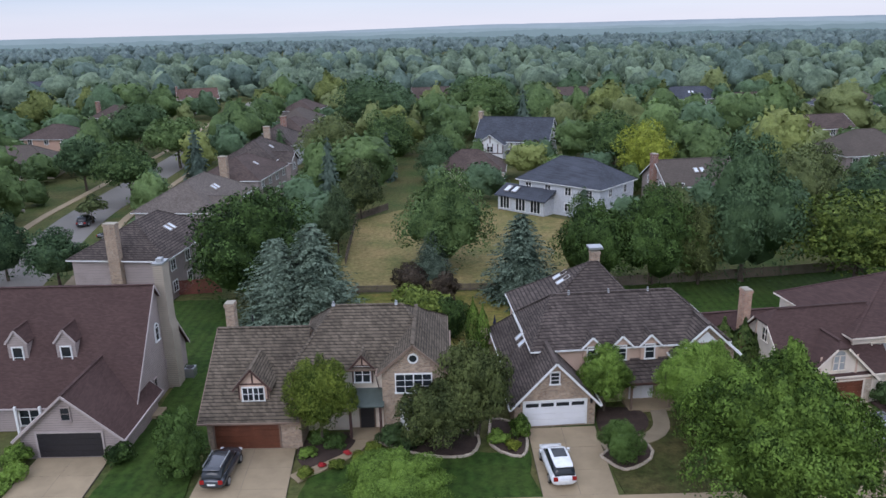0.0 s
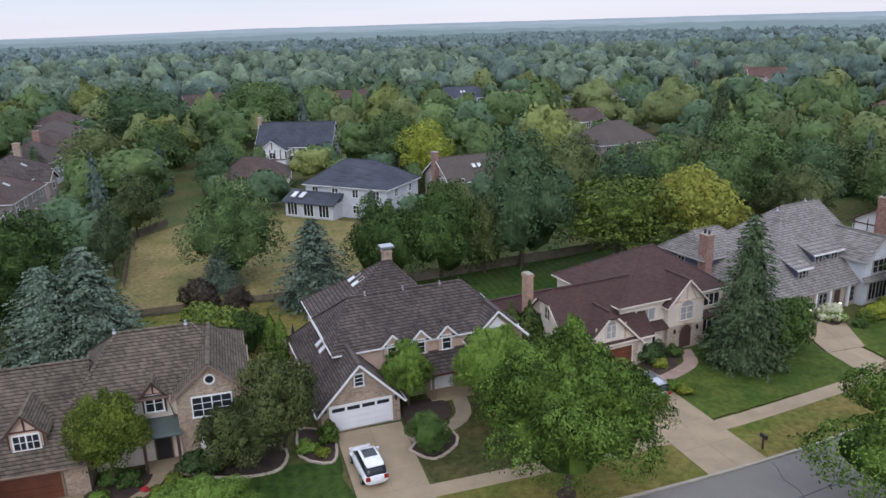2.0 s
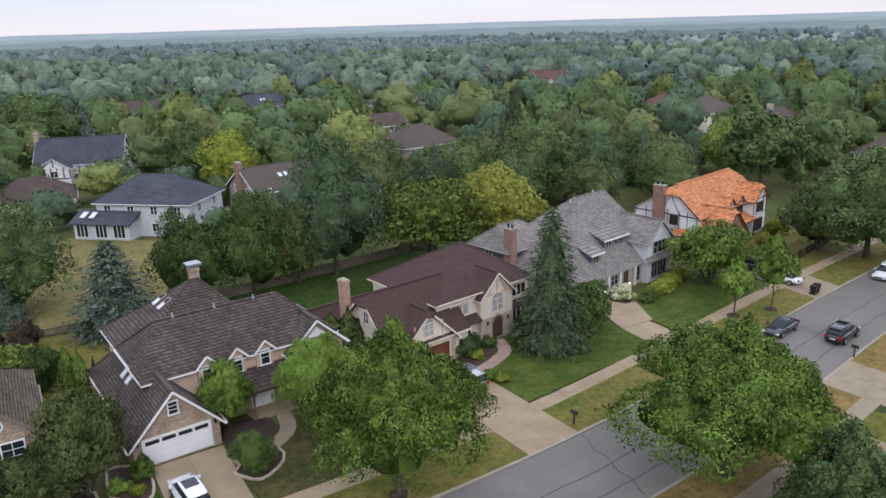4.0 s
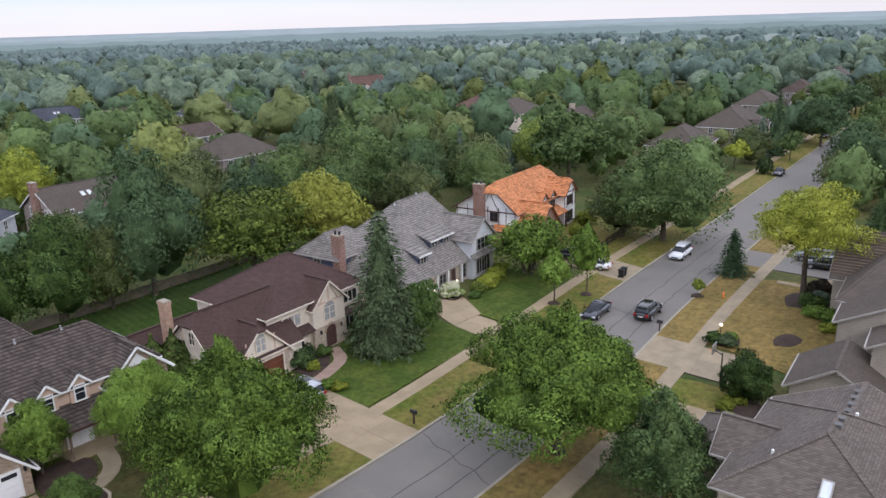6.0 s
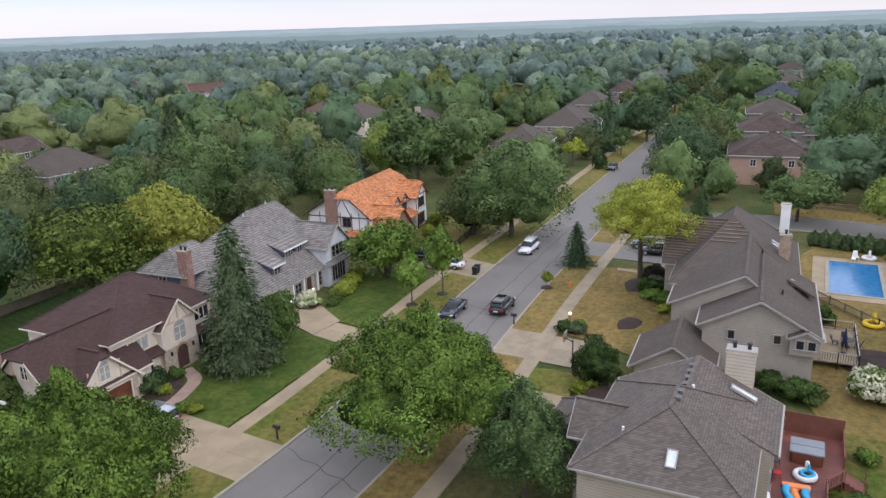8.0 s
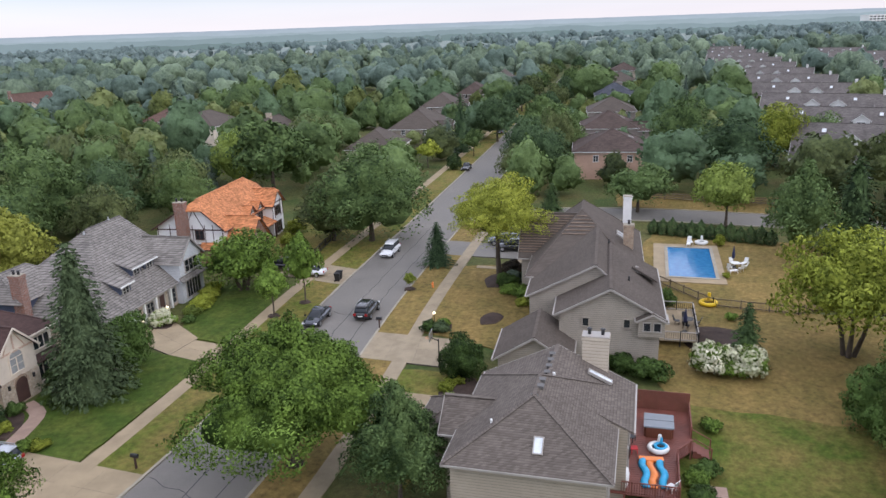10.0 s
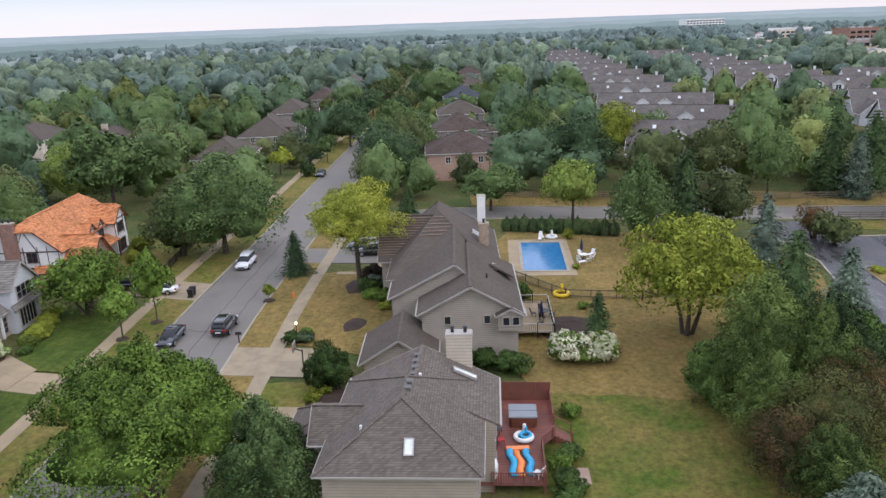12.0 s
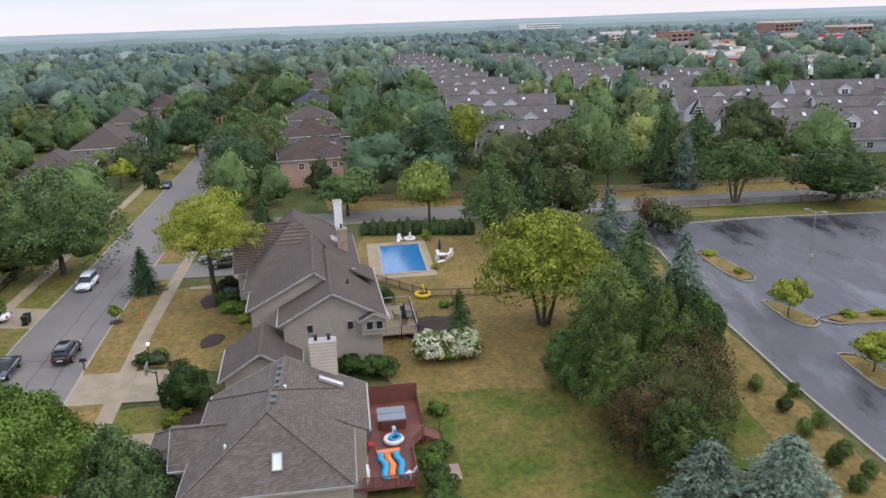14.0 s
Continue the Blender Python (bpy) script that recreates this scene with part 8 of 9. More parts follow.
PAINT_GREY = glossy("graphite_car_paint", (0.045, 0.05, 0.06), 0.2, 0.5, 0.3, 0.6)
TYRE = plain("tyre_rubber", (0.015, 0.015, 0.015), 0.85)
RIM = plain("alloy_rim", (0.45, 0.45, 0.46), 0.3, 0.05, metal=0.8)
LAMP_RED = glossy("red_lamp_lens", (0.3, 0.012, 0.012), 0.15)
LAMP_CLEAR = glossy("clear_lamp_lens", (0.7, 0.7, 0.72), 0.1)
CAR_MESH = {}


def loft(stations, n=16, sq=3.2):
    """A skin through rounded sections: rows of x, half width, bottom, top, and a narrower top half width."""
    bm = bmesh.new()
    rings = []
    for x, w, z0, z1, wt in stations:
        ring = []
        for i in range(n):
            a = 2 * math.pi * (i + 0.5) / n
            c, s = math.cos(a), math.sin(a)
            k = (abs(c) ** sq + abs(s) ** sq) ** (-1 / sq)
            y, zz = c * k, s * k
            f = (zz + 1) / 2
            ring.append(bm.verts.new((x, y * (w + (wt - w) * f), z0 + (z1 - z0) * f)))
        rings.append(ring)
    for r, s in zip(rings, rings[1:]):
        for i in range(n):
            bm.faces.new((r[i], r[(i + 1) % n], s[(i + 1) % n], s[i]))
    bm.faces.new(rings[0][::-1])
    bm.faces.new(rings[-1])
    return fix(bm)


def car_meshes(kind):
    if kind in CAR_MESH:
        return CAR_MESH[kind]
    suv = kind == "suv"
    top, belt = (1.74, 1.08) if suv else (1.44, 0.92)
    L = 2.4
    body = [(-L, 0.74, 0.42, belt * 0.86, 0.7), (-L + 0.12, 0.88, 0.3, belt * 0.97, 0.82), (-1.7, 0.94, 0.24, belt, 0.88), (-0.6, 0.95, 0.22, belt, 0.9), (0.7, 0.95, 0.22, belt, 0.89), (1.25, 0.94, 0.23, belt * 0.985, 0.86), (1.9, 0.92, 0.25, belt * 0.88, 0.8), (2.25, 0.86, 0.3, belt * 0.78, 0.74), (L, 0.7, 0.36, belt * 0.62, 0.62)]
    if suv:
        glass = [(-2.28, 0.72, belt - 0.1, belt + 0.1, 0.68), (-2.0, 0.84, belt - 0.1, top - 0.12, 0.66), (-1.5, 0.86, belt - 0.1, top - 0.04, 0.68), (0.1, 0.86, belt - 0.1, top - 0.05, 0.68), (0.55, 0.85, belt - 0.1, top - 0.14, 0.66), (1.3, 0.78, belt - 0.12, belt + 0.02, 0.7)]
        roof = [(-2.15, 0.6, top - 0.13, top - 0.06, 0.58), (-1.8, 0.7, top - 0.1, top + 0.0, 0.6), (-0.6, 0.71, top - 0.09, top + 0.03, 0.62), (0.3, 0.69, top - 0.12, top - 0.02, 0.6), (0.55, 0.62, top - 0.17, top - 0.11, 0.56)]
    else:
        glass = [(-1.75, 0.7, belt - 0.08, belt + 0.03, 0.66), (-1.05, 0.8, belt - 0.08, top - 0.08, 0.58), (-0.4, 0.83, belt - 0.08, top - 0.04, 0.6), (0.2, 0.82, belt - 0.08, top - 0.08, 0.58), (1.15, 0.74, belt - 0.1, belt + 0.02, 0.68)]
        roof = [(-1.1, 0.55, top - 0.12, top - 0.05, 0.5), (-0.8, 0.62, top - 0.1, top - 0.0, 0.54), (-0.2, 0.63, top - 0.1, top + 0.01, 0.54), (0.2, 0.58, top - 0.14, top - 0.06, 0.5)]
    out = {"body": link_bm(loft(body), "body"), "window_band": link_bm(loft(glass), "window_band"), "roof_panel": link_bm(loft(roof), "roof_panel")}
    bm = bmesh.new()
    add_tube(bm, (0, -0.11, 0), (0, 0.11, 0), 0.36 if suv else 0.33, 0.36 if suv else 0.33, 18)
    out["tyre"] = link_bm(fix(bm), "wheel")
    bm = bmesh.new()
    add_tube(bm, (0, -0.125, 0), (0, 0.125, 0), 0.23, 0.23, 12)
    for k in range(5):
        a = 2 * math.pi * k / 5
        add_beam(bm, (0, -0.13, 0), (0.2 * math.cos(a), -0.13, 0.2 * math.sin(a)), 0.06, 0.03)
    out["rim"] = link_bm(fix(bm), "rim")
    for nm in ("body", "window_band", "roof_panel"):
        out[nm].polygons.foreach_set("use_smooth", [True] * len(out[nm].polygons))
    CAR_MESH[kind] = out
    return out


def car(kind, x, y, yaw, paint, label, z=0.03, rails=False, sunroof=False):
    me = car_meshes(kind)
    c = thing("car", label, "car", x, y, z, yaw)

    def use(name, mesh, m, parent=c, at=None):
        o = new(name, mesh)
        o.parent = parent
        if at is not None:
            o.matrix_basis = at
        if not mesh.materials:
            mesh.materials.append(m)
        o.material_slots[0].link = "OBJECT"
        o.material_slots[0].material = m
        return o

    use("body", me["body"], paint)
    use("window_band", me["window_band"], GLASS)
    use("roof_panel", me["roof_panel"], paint)
    suv = kind == "suv"
    for sx in (-1.42, 1.45):
        for sy in (-0.83, 0.83):
            w = use("wheel", me["tyre"], TYRE, c, pose(sx, sy, 0.36 if suv else 0.33))
            use("rim", me["rim"], RIM, w)
    belt = 1.0 if suv else 0.85
    for sy in (-1, 1):
        for nm, x0, x1, z0, z1, m in (("headlight", 2.12, 2.34, belt * 0.6, belt * 0.76, LAMP_CLEAR), ("taillight", -2.42, -2.3, belt * 0.72, belt * 0.98, LAMP_RED)):
            bm = bmesh.new()
            add_box(bm, x0, x1, min(sy * 0.5, sy * 0.8), max(sy * 0.5, sy * 0.8), z0, z1)
            part(nm, fix(bm), m, c)
        bm = bmesh.new()
        add_box(bm, 0.78, 0.98, min(sy * 0.92, sy * 1.1), max(sy * 0.92, sy * 1.1), belt + 0.04, belt + 0.2)
        part("mirror", fix(bm), paint, c)
        if rails:
            bm = bmesh.new()
            add_beam(bm, (-1.9, sy * 0.62, 1.82), (0.2, sy * 0.62, 1.81), 0.05, 0.05)
            for xx in (-1.85, -0.8, 0.15):
                add_beam(bm, (xx, sy * 0.62, 1.7), (xx, sy * 0.62, 1.82), 0.06, 0.06)
            part("roof_rail", fix(bm), STEEL, c)
    if sunroof:
        bm = bmesh.new()
        add_box(bm, -1.0, 0.05, -0.48, 0.48, 1.7, 1.785)
        part("sunroof", fix(bm), GLASS, c)
    bm = bmesh.new()
    add_box(bm, -2.43, -2.38, -0.28, 0.28, 0.62 * belt, 0.74 * belt)
    part("plate", fix(bm), WHITE, c)
    bm = bmesh.new()
    add_box(bm, 2.3, 2.41, -0.45, 0.45, 0.42, 0.6)
    part("grille", fix(bm), BLACK, c)
    return c


car("suv", 7.5, 46.9, 95, PAINT_WHITE, "white crossover with glass sunroof parked on a driveway", 0.15, False, True)
car("suv", -16.7, 47.3, 88, PAINT_GREY, "dark grey estate with roof rails parked on a driveway", 0.15, True)
car("suv", 32.4, 50.9, 98, PAINT_SILVER, "silver crossover with roof rails parked on a driveway", 0.15, True, True)
car("sedan", 65.4, 42.5, 190, PAINT_GREY, "dark grey saloon parked at the kerb")
car("suv", 90.2, 45.6, 188, PAINT_WHITE, "white sport utility vehicle on the street", 0.03, True)
car("suv", 68.8, 38.1, 10, PAINT_BLACK, "black sport utility vehicle on the street", 0.03, True)
car("suv", 79.6, 56.6, 100, PAINT_BLACK, "black car parked on the old driveway", 0.15)
car("sedan", 78.6, 51.8, 100, PAINT_WHITE, "white car parked on the old driveway", 0.15)
car("suv", 96.4, 29.4, 100, PAINT_BLACK, "black vehicle parked beside the house", 0.15, True)
car("suv", 98.8, 31.4, 100, PAINT_GREY, "dark vehicle parked behind another on asphalt", 0.15)
car("suv", -61.2, 122.5, 96, PAINT_GREY, "grey pickup parked at the kerb")
car("sedan", -52.6, 113.4, 10, PAINT_BLACK, "black car parked on a driveway", 0.03)
car("sedan", -50.6, 100.4, 10, PAINT_WHITE, "white car parked beside the brown house", 0.03)
car("suv", 26.8, 170.5, 20, PAINT_BLACK, "dark car parked before the half-timbered house", 0.03)
car("sedan", 206, 66.5, 12, PAINT_GREY, "dark car parked along the far street")
car("sedan", 152, 57.0, 190, PAINT_BLACK, "dark car parked along the far street")

# ---- pool, decks and fences ----
POOL_WATER = None
m, nt, b, _ = mat_new("pool_water")
wv = noise_node(nt, place(nt), 1.6, 4)
nt.links.new(ramp_node(nt, wv, [(0.3, (0.016, 0.12, 0.3)), (0.7, (0.04, 0.2, 0.4))]), b.inputs["Base Color"])
b.inputs["Roughness"].default_value = 0.06
bump_node(nt, b, wv, 0.25, 0.05)
POOL_WATER = m


def pool():
    p = thing("swimming_pool", "rectangular swimming pool with blue water and concrete coping", "swimming pool", 97.6, 5.8, 0, 7)
    bm = bmesh.new()
    add_box(bm, -6.3, 6.3, -2.75, 2.75, 0.06, 0.14)
    part("water", fix(bm), POOL_WATER, p)
    for x0, x1, y0, y1 in ((-6.7, 6.7, -3.15, -2.75), (-6.7, 6.7, 2.75, 3.15), (-6.7, -6.3, -2.75, 2.75), (6.3, 6.7, -2.75, 2.75)):
        bm = bmesh.new()
        add_box(bm, x0, x1, y0, y1, 0.04, 0.22)
        part("coping", fix(bm), KERB, p)
    for x0, x1, y0, y1 in ((-8.2, 8.0, 3.15, 4.6), (-8.2, -6.7, -3.9, 3.15), (6.7, 8.0, -3.9, 3.15), (-6.7, 6.7, -3.9, -3.15)):
        bm = bmesh.new()
        add_box(bm, x0, x1, y0, y1, 0.02, 0.15)
        part("apron", fix(bm), CONCRETE, p)


pool()


def umbrella(x, y, z, h, canvas, label, shut=True):
    u = thing("parasol", label, "parasol", x, y, z)
    bm = bmesh.new()
    add_tube(bm, (0, 0, 0), (0, 0, h), 0.03, 0.025, 8)
    part("pole", fix(bm), STEEL, u)
    bm = bmesh.new()
    add_tube(bm, (0, 0, 0), (0, 0, 0.1), 0.3, 0.26, 14)
    part("base", fix(bm), BLACK, u)
    bm = bmesh.new()
    if shut:
        add_tube(bm, (0, 0, h * 0.42), (0, 0, h * 0.6), 0.17, 0.2, 10)
        add_tube(bm, (0, 0, h * 0.6), (0, 0, h * 1.02), 0.2, 0.03, 10)
    else:
        tip = bm.verts.new((0, 0, h))
        ring = [bm.verts.new((1.3 * math.cos(k * math.pi / 4), 1.3 * math.sin(k * math.pi / 4), h - 0.5)) for k in range(8)]
        for k in range(8):
            bm.faces.new((tip, ring[k], ring[(k + 1) % 8]))
        bmesh.ops.solidify(bm, geom=bm.faces[:], thickness=0.02)
    part("canopy", fix(bm), canvas, u)


NAVY = plain("navy_canvas", (0.018, 0.022, 0.06), 0.8)
umbrella(97.4, 0.6, 0.05, 2.7, NAVY, "closed navy parasol beside the pool")
umbrella(72.6, 4.4, 0.7, 2.5, NAVY, "closed navy parasol on the pale deck")
umbrella(4.6, 70.6, 0.1, 2.6, NAVY, "closed dark parasol on the brick patio")


def chair(x, y, z, yaw, material, label="pale metal garden chair with slatted seat", lounge=False):
    c = thing("garden_chair", label, "garden chair", x, y, z, yaw, "garden chairs")
    L = 1.2 if lounge else 0.5
    bm = bmesh.new()
    add_box(bm, -0.25, 0.25, -L / 2, L / 2, 0.38, 0.43)
    part("seat", fix(bm), material, c)
    bm = bmesh.new()
    add_prism(bm, [(-0.25, L / 2, 0.42), (0.25, L / 2, 0.42), (0.25, L / 2 + 0.2, 0.95), (-0.25, L / 2 + 0.2, 0.95)], (0, 0.05, 0))
    part("backrest", fix(bm), material, c)
    for sx in (-0.22, 0.22):
        for sy in (-L / 2 + 0.05, L / 2 - 0.05):
            bm = bmesh.new()
            add_box(bm, sx - 0.02, sx + 0.02, sy - 0.02, sy + 0.02, 0, 0.38)
            part("leg", fix(bm), material, c)


def table(x, y, z, material, label, r=0.6):
    t = thing("garden_table", label, "garden table", x, y, z)
    bm = bmesh.new()
    add_tube(bm, (0, 0, 0.7), (0, 0, 0.74), r, r, 20)
    part("tabletop", fix(bm), material, t)
    bm = bmesh.new()
    add_tube(bm, (0, 0, 0), (0, 0, 0.7), 0.05, 0.05, 8)
    add_tube(bm, (0, 0, 0), (0, 0, 0.05), 0.3, 0.25, 12)
    part("pedestal", fix(bm), BLACK, t)


table(96.8, 0.3, 0.05, WHITE, "round white table beside the pool")
for dx, dy, a in ((1.0, 0.4, -60), (-0.9, 0.6, 70), (0.1, -1.1, 180), (-1.0, -0.7, 120), (1.2, -0.9, -120), (-2.2, 0.2, 40)):
    chair(96.8 + dx, 0.3 + dy, 0.06, a, WHITE, "white plastic poolside chair", abs(dx) > 1.1)
for dx, dy, a in ((0, 0, 0), (1.0, 0.2, 15)):
    chair(104.8 + dx, 6.6 - dy, 0.16, a - 90, WHITE, "white plastic pool lounger", True)
table(74.4, 4.3, 0.7, BLACK, "dark round table on the pale deck")
for dx, dy, a in ((0.9, 0.3, -70), (-0.9, 0.1, 80), (0.2, -0.9, 170), (0, 1.0, 0)):
    chair(74.4 + dx, 4.3 + dy, 0.7, a, BLACK, "dark metal chair on the deck")


def float_toy(x, y, z, r, material, label, sy=1.0):
    f = thing("pool_float", label, "pool float", x, y, z)
    bm = bmesh.new()
    n, k = 20, 8
    rings = []
    for i in range(n):
        a = 2 * math.pi * i / n
        rings.append([bm.verts.new(((r + 0.3 * r * math.cos(2 * math.pi * j / k)) * math.cos(a), (r + 0.3 * r * math.cos(2 * math.pi * j / k)) * math.sin(a) * sy, 0.3 * r + 0.3 * r * math.sin(2 * math.pi * j / k))) for j in range(k)])
    for i in range(n):
        for j in range(k):
            bm.faces.new((rings[i][j], rings[(i + 1) % n][j], rings[(i + 1) % n][(j + 1) % k], rings[i][(j + 1) % k]))
    part("ring", fix(bm), material, f, smooth=True)
    bm = bmesh.new()
    add_tube(bm, (r * 0.9, 0, r * 0.4), (r * 1.1, 0, r * 1.4), r * 0.28, r * 0.22, 10)
    part("neck", fix(bm), material, f)


YELLOW = plain("yellow_vinyl", (0.75, 0.5, 0.02), 0.35)
float_toy(82.7, 2.7, 0.06, 0.8, YELLOW, "yellow inflatable ring leaning on the fence")
float_toy(106.4, 5.0, 0.16, 0.7, WHITE, "white inflatable ring on the pool apron")


def fence(pts, h, material, label, step=2.2, kind="picket", gap=0.16):
    """Posts, rails and pickets between the points."""
    f = thing("fence", label, "fence")
    for p, q in zip(pts, pts[1:]):
        p, q = Vector(p), Vector(q)
        n = max(1, int((q - p).length / step))
        for i in range(n + 1):
            c = p.lerp(q, i / n)
            bm = bmesh.new()
            add_box(bm, c.x - 0.06, c.x + 0.06, c.y - 0.06, c.y + 0.06, 0, h + 0.08)
            part("post", fix(bm), material, f)
        heights = (0.25, h - 0.12) if kind != "rail" else (h * 0.3, h * 0.62, h * 0.94)
        for z in heights:
            bm = bmesh.new()
            add_beam(bm, (*p, z), (*q, z), 0.05 if kind != "rail" else 0.08, 0.09 if kind != "rail" else 0.14)
            part("rail", fix(bm), material, f)
        if kind != "rail":
            w = 0.02 if kind == "bar" else 0.06
            bm = bmesh.new()
            k = int((q - p).length / gap)
            d = (q - p).normalized()
            for i in range(k):
                c = p.lerp(q, (i + 0.5) / k)
                a, b2 = c - d * w, c + d * w
                add_beam(bm, (c.x, c.y, 0.06), (c.x, c.y, h + 0.02 * ((i * 7) % 3)), w * 2, 0.025)
            ob = part("picket_panel", bm, material, f)
            tagged(ob, kind="stuff")
    return f


fence([(90.2, 10.6), (82.2, 2.2), (82.3, -6.4), (88, -14)], 1.1, FENCE_WOOD, "brown picket fence between dry lawns")
fence([(16, 85.6), (25.4, 86.5), (41.5, 88.6), (60, 91.5)], 1.3, FENCE_WOOD, "grey weathered picket fence along the back yards")
fence([(-13.2, 85.6), (14, 85.8)], 0.9, FENCE_WOOD, "low dark fence across the yards")
fence([(-14.0, 97), (-15.2, 121), (-10.4, 128.4)], 1.2, FENCE_WOOD, "weathered picket fence beside the tan field")
fence([(-33.6, 86), (-28.1, 86.9)], 1.9, DECK_RED, "red stained board fence", gap=0.14)
fence([(132.8, 16), (133.2, -31), (135.6, -52), (137, -80)], 1.2, FENCE_WOOD, "weathered rail fence along the verge", 3.0, "rail")
fence([(120.6, -38), (121.4, -60), (122.4, -100)], 1.1, FENCE_WOOD, "weathered rail fence beside the parking lot", 3.0, "rail")
fence([(86, 55.4), (108, 60.5)], 1.2, BLACK, "dark metal fence along the corner lawn", 2.4, "bar", 0.2)


def red_deck():
    d = thing("timber_deck", "red stained timber deck with railings behind the tan house", "deck", 44.0, 2.4, 0, 7.2)
    n = 44
    for i in range(n):
        x0 = 12.0 * i / n
        bm = bmesh.new()
        wide = 4.3 if x0 < 6.5 else 3.6
        low = -0.15 if x0 < 4.7 else (-0.15 - (x0 - 4.7) * 0.72 if x0 < 6.2 else -1.25)
        add_box(bm, x0 + 0.012, x0 + 12.0 / n - 0.012, low, wide, 0.74, 0.8)
        part("board", fix(bm), DECK_RED, d)
    for x in np.arange(0.1, 11.9, 1.55):
        for y in (0.0 if x < 5.2 else -1.1, 3.4):
            bm = bmesh.new()
            add_box(bm, x - 0.06, x + 0.06, y - 0.06, y + 0.06, 0, 0.74)
            part("joist_post", fix(bm), DECK_RED, d)
    edges = [((0.05, -0.1), (4.7, -0.1)), ((4.7, -0.1), (6.25, -1.2)), ((8.0, -1.2), (11.9, -1.2)), ((0.05, -0.05), (0.05, 3.6))]
    for a, b2 in edges:
        a, b2 = Vector(a), Vector(b2)
        for z in (0.95, 1.72):
            bm = bmesh.new()
            add_beam(bm, (*a, z), (*b2, z), 0.09, 0.05)
            part("rail", fix(bm), DECK_RED, d)
        k = max(2, int((b2 - a).length / 0.16))
        for i in range(k + 1):
            c = a.lerp(b2, i / k)
            bm = bmesh.new()
            big = i % 9 == 0
            s = 0.05 if big else 0.02
            add_box(bm, c.x - s, c.x + s, c.y - s, c.y + s, 0.78, 1.8 if big else 1.7)
            part("baluster" if not big else "post", fix(bm), DECK_RED, d)
    for i in range(28):
        bm = bmesh.new()
        y0 = -1.25 + 4.8 * i / 28
        add_box(bm, 11.92, 11.98, y0 + 0.005, y0 + 0.166, 0.4, 2.45)
        part("screen_board", fix(bm), DECK_RED, d)
    for k in range(4):
        bm = bmesh.new()
        add_box(bm, 6.5, 7.8, -1.26 - 0.3 * (k + 1), -1.26 - 0.3 * k, 0, 0.62 - 0.16 * k)
        part("step", fix(bm), DECK_RED, d)
    for x in (6.5, 7.8):
        bm = bmesh.new()
        add_beam(bm, (x, -1.2, 1.7), (x, -2.6, 0.95), 0.07, 0.05)
        part("stair_rail", fix(bm), DECK_RED, d)
        bm = bmesh.new()
        add_box(bm, x - 0.05, x + 0.05, -2.6, -2.5, 0, 1.0)
        part("stair_post", fix(bm), DECK_RED, d)
    return d


red_deck()


def hot_tub():
    t = thing("hot_tub", "square hot tub with grey cover on the red deck", "hot tub", 52.3, 4.6, 0.8, 7.2)
    bm = bmesh.new()
    add_box(bm, -1.0, 1.0, -1.05, 1.05, 0, 0.82)
    bmesh.ops.bevel(bm, geom=[e for e in bm.edges if abs(e.verts[0].co.z - e.verts[1].co.z) > 0.1], offset=0.15, segments=3, affect="EDGES")
    part("cabinet", fix(bm), DOOR_BROWN, t)
    for x0, x1 in ((-1.05, -0.01), (0.01, 1.05)):
        bm = bmesh.new()
        add_box(bm, x0, x1, -1.1, 1.1, 0.83, 0.95)
        bmesh.ops.bevel(bm, geom=bm.edges[:], offset=0.04, segments=2, affect="EDGES")
        part("cover", fix(bm), COVER, t)


COVER = plain("grey_vinyl_cover", (0.2, 0.22, 0.24), 0.5)
hot_tub()
BLUE_VINYL = plain("sky_blue_vinyl", (0.03, 0.36, 0.62), 0.4)
ORANGE_VINYL = plain("orange_vinyl", (0.8, 0.24, 0.06), 0.4)


def mattress():
    f = thing("air_mattress", "blue and orange striped inflatable lying on the red deck", "air mattress", 46.5, 4.2, 0.8, 12)
    for y0, mt, sh in ((-0.85, BLUE_VINYL, 0.0), (-0.28, ORANGE_VINYL, 0.12), (0.29, BLUE_VINYL, 0.05)):
        bm = bmesh.new()
        rows = []
        for i in range(13):
            x = -1.7 + 3.4 * i / 12
            o = 0.12 * math.sin(i * 0.8) + sh
            z = 0.16 + 0.05 * math.sin(i * 1.7 + y0 * 5)
            rows.append([bm.verts.new((x, y0 + o + dy, zz)) for dy, zz in ((0, 0.02), (0.06, z), (0.28, z + 0.05), (0.5, z), (0.56, 0.02))])
        for r, s in zip(rows, rows[1:]):
            for j in range(4):
                bm.faces.new((r[j], r[j + 1], s[j + 1], s[j]))
            bm.faces.new((r[4], r[0], s[0], s[4]))
        bm.faces.new(rows[0])
        bm.faces.new(rows[-1][::-1])
        part("tube", fix(bm), mt, f, smooth=True)
    bm = bmesh.new()
    add_box(bm, 1.45, 1.95, -0.8, 0.9, 0.05, 0.2)
    part("pillow", fix(bm), ORANGE_VINYL, f)


mattress()
float_toy(49.7, 4.3, 0.8, 0.62, WHITE, "white and blue inflatable ring on the deck")
float_toy(49.75, 4.15, 1.0, 0.4, BLUE_VINYL, "small blue inflatable ring on the deck")
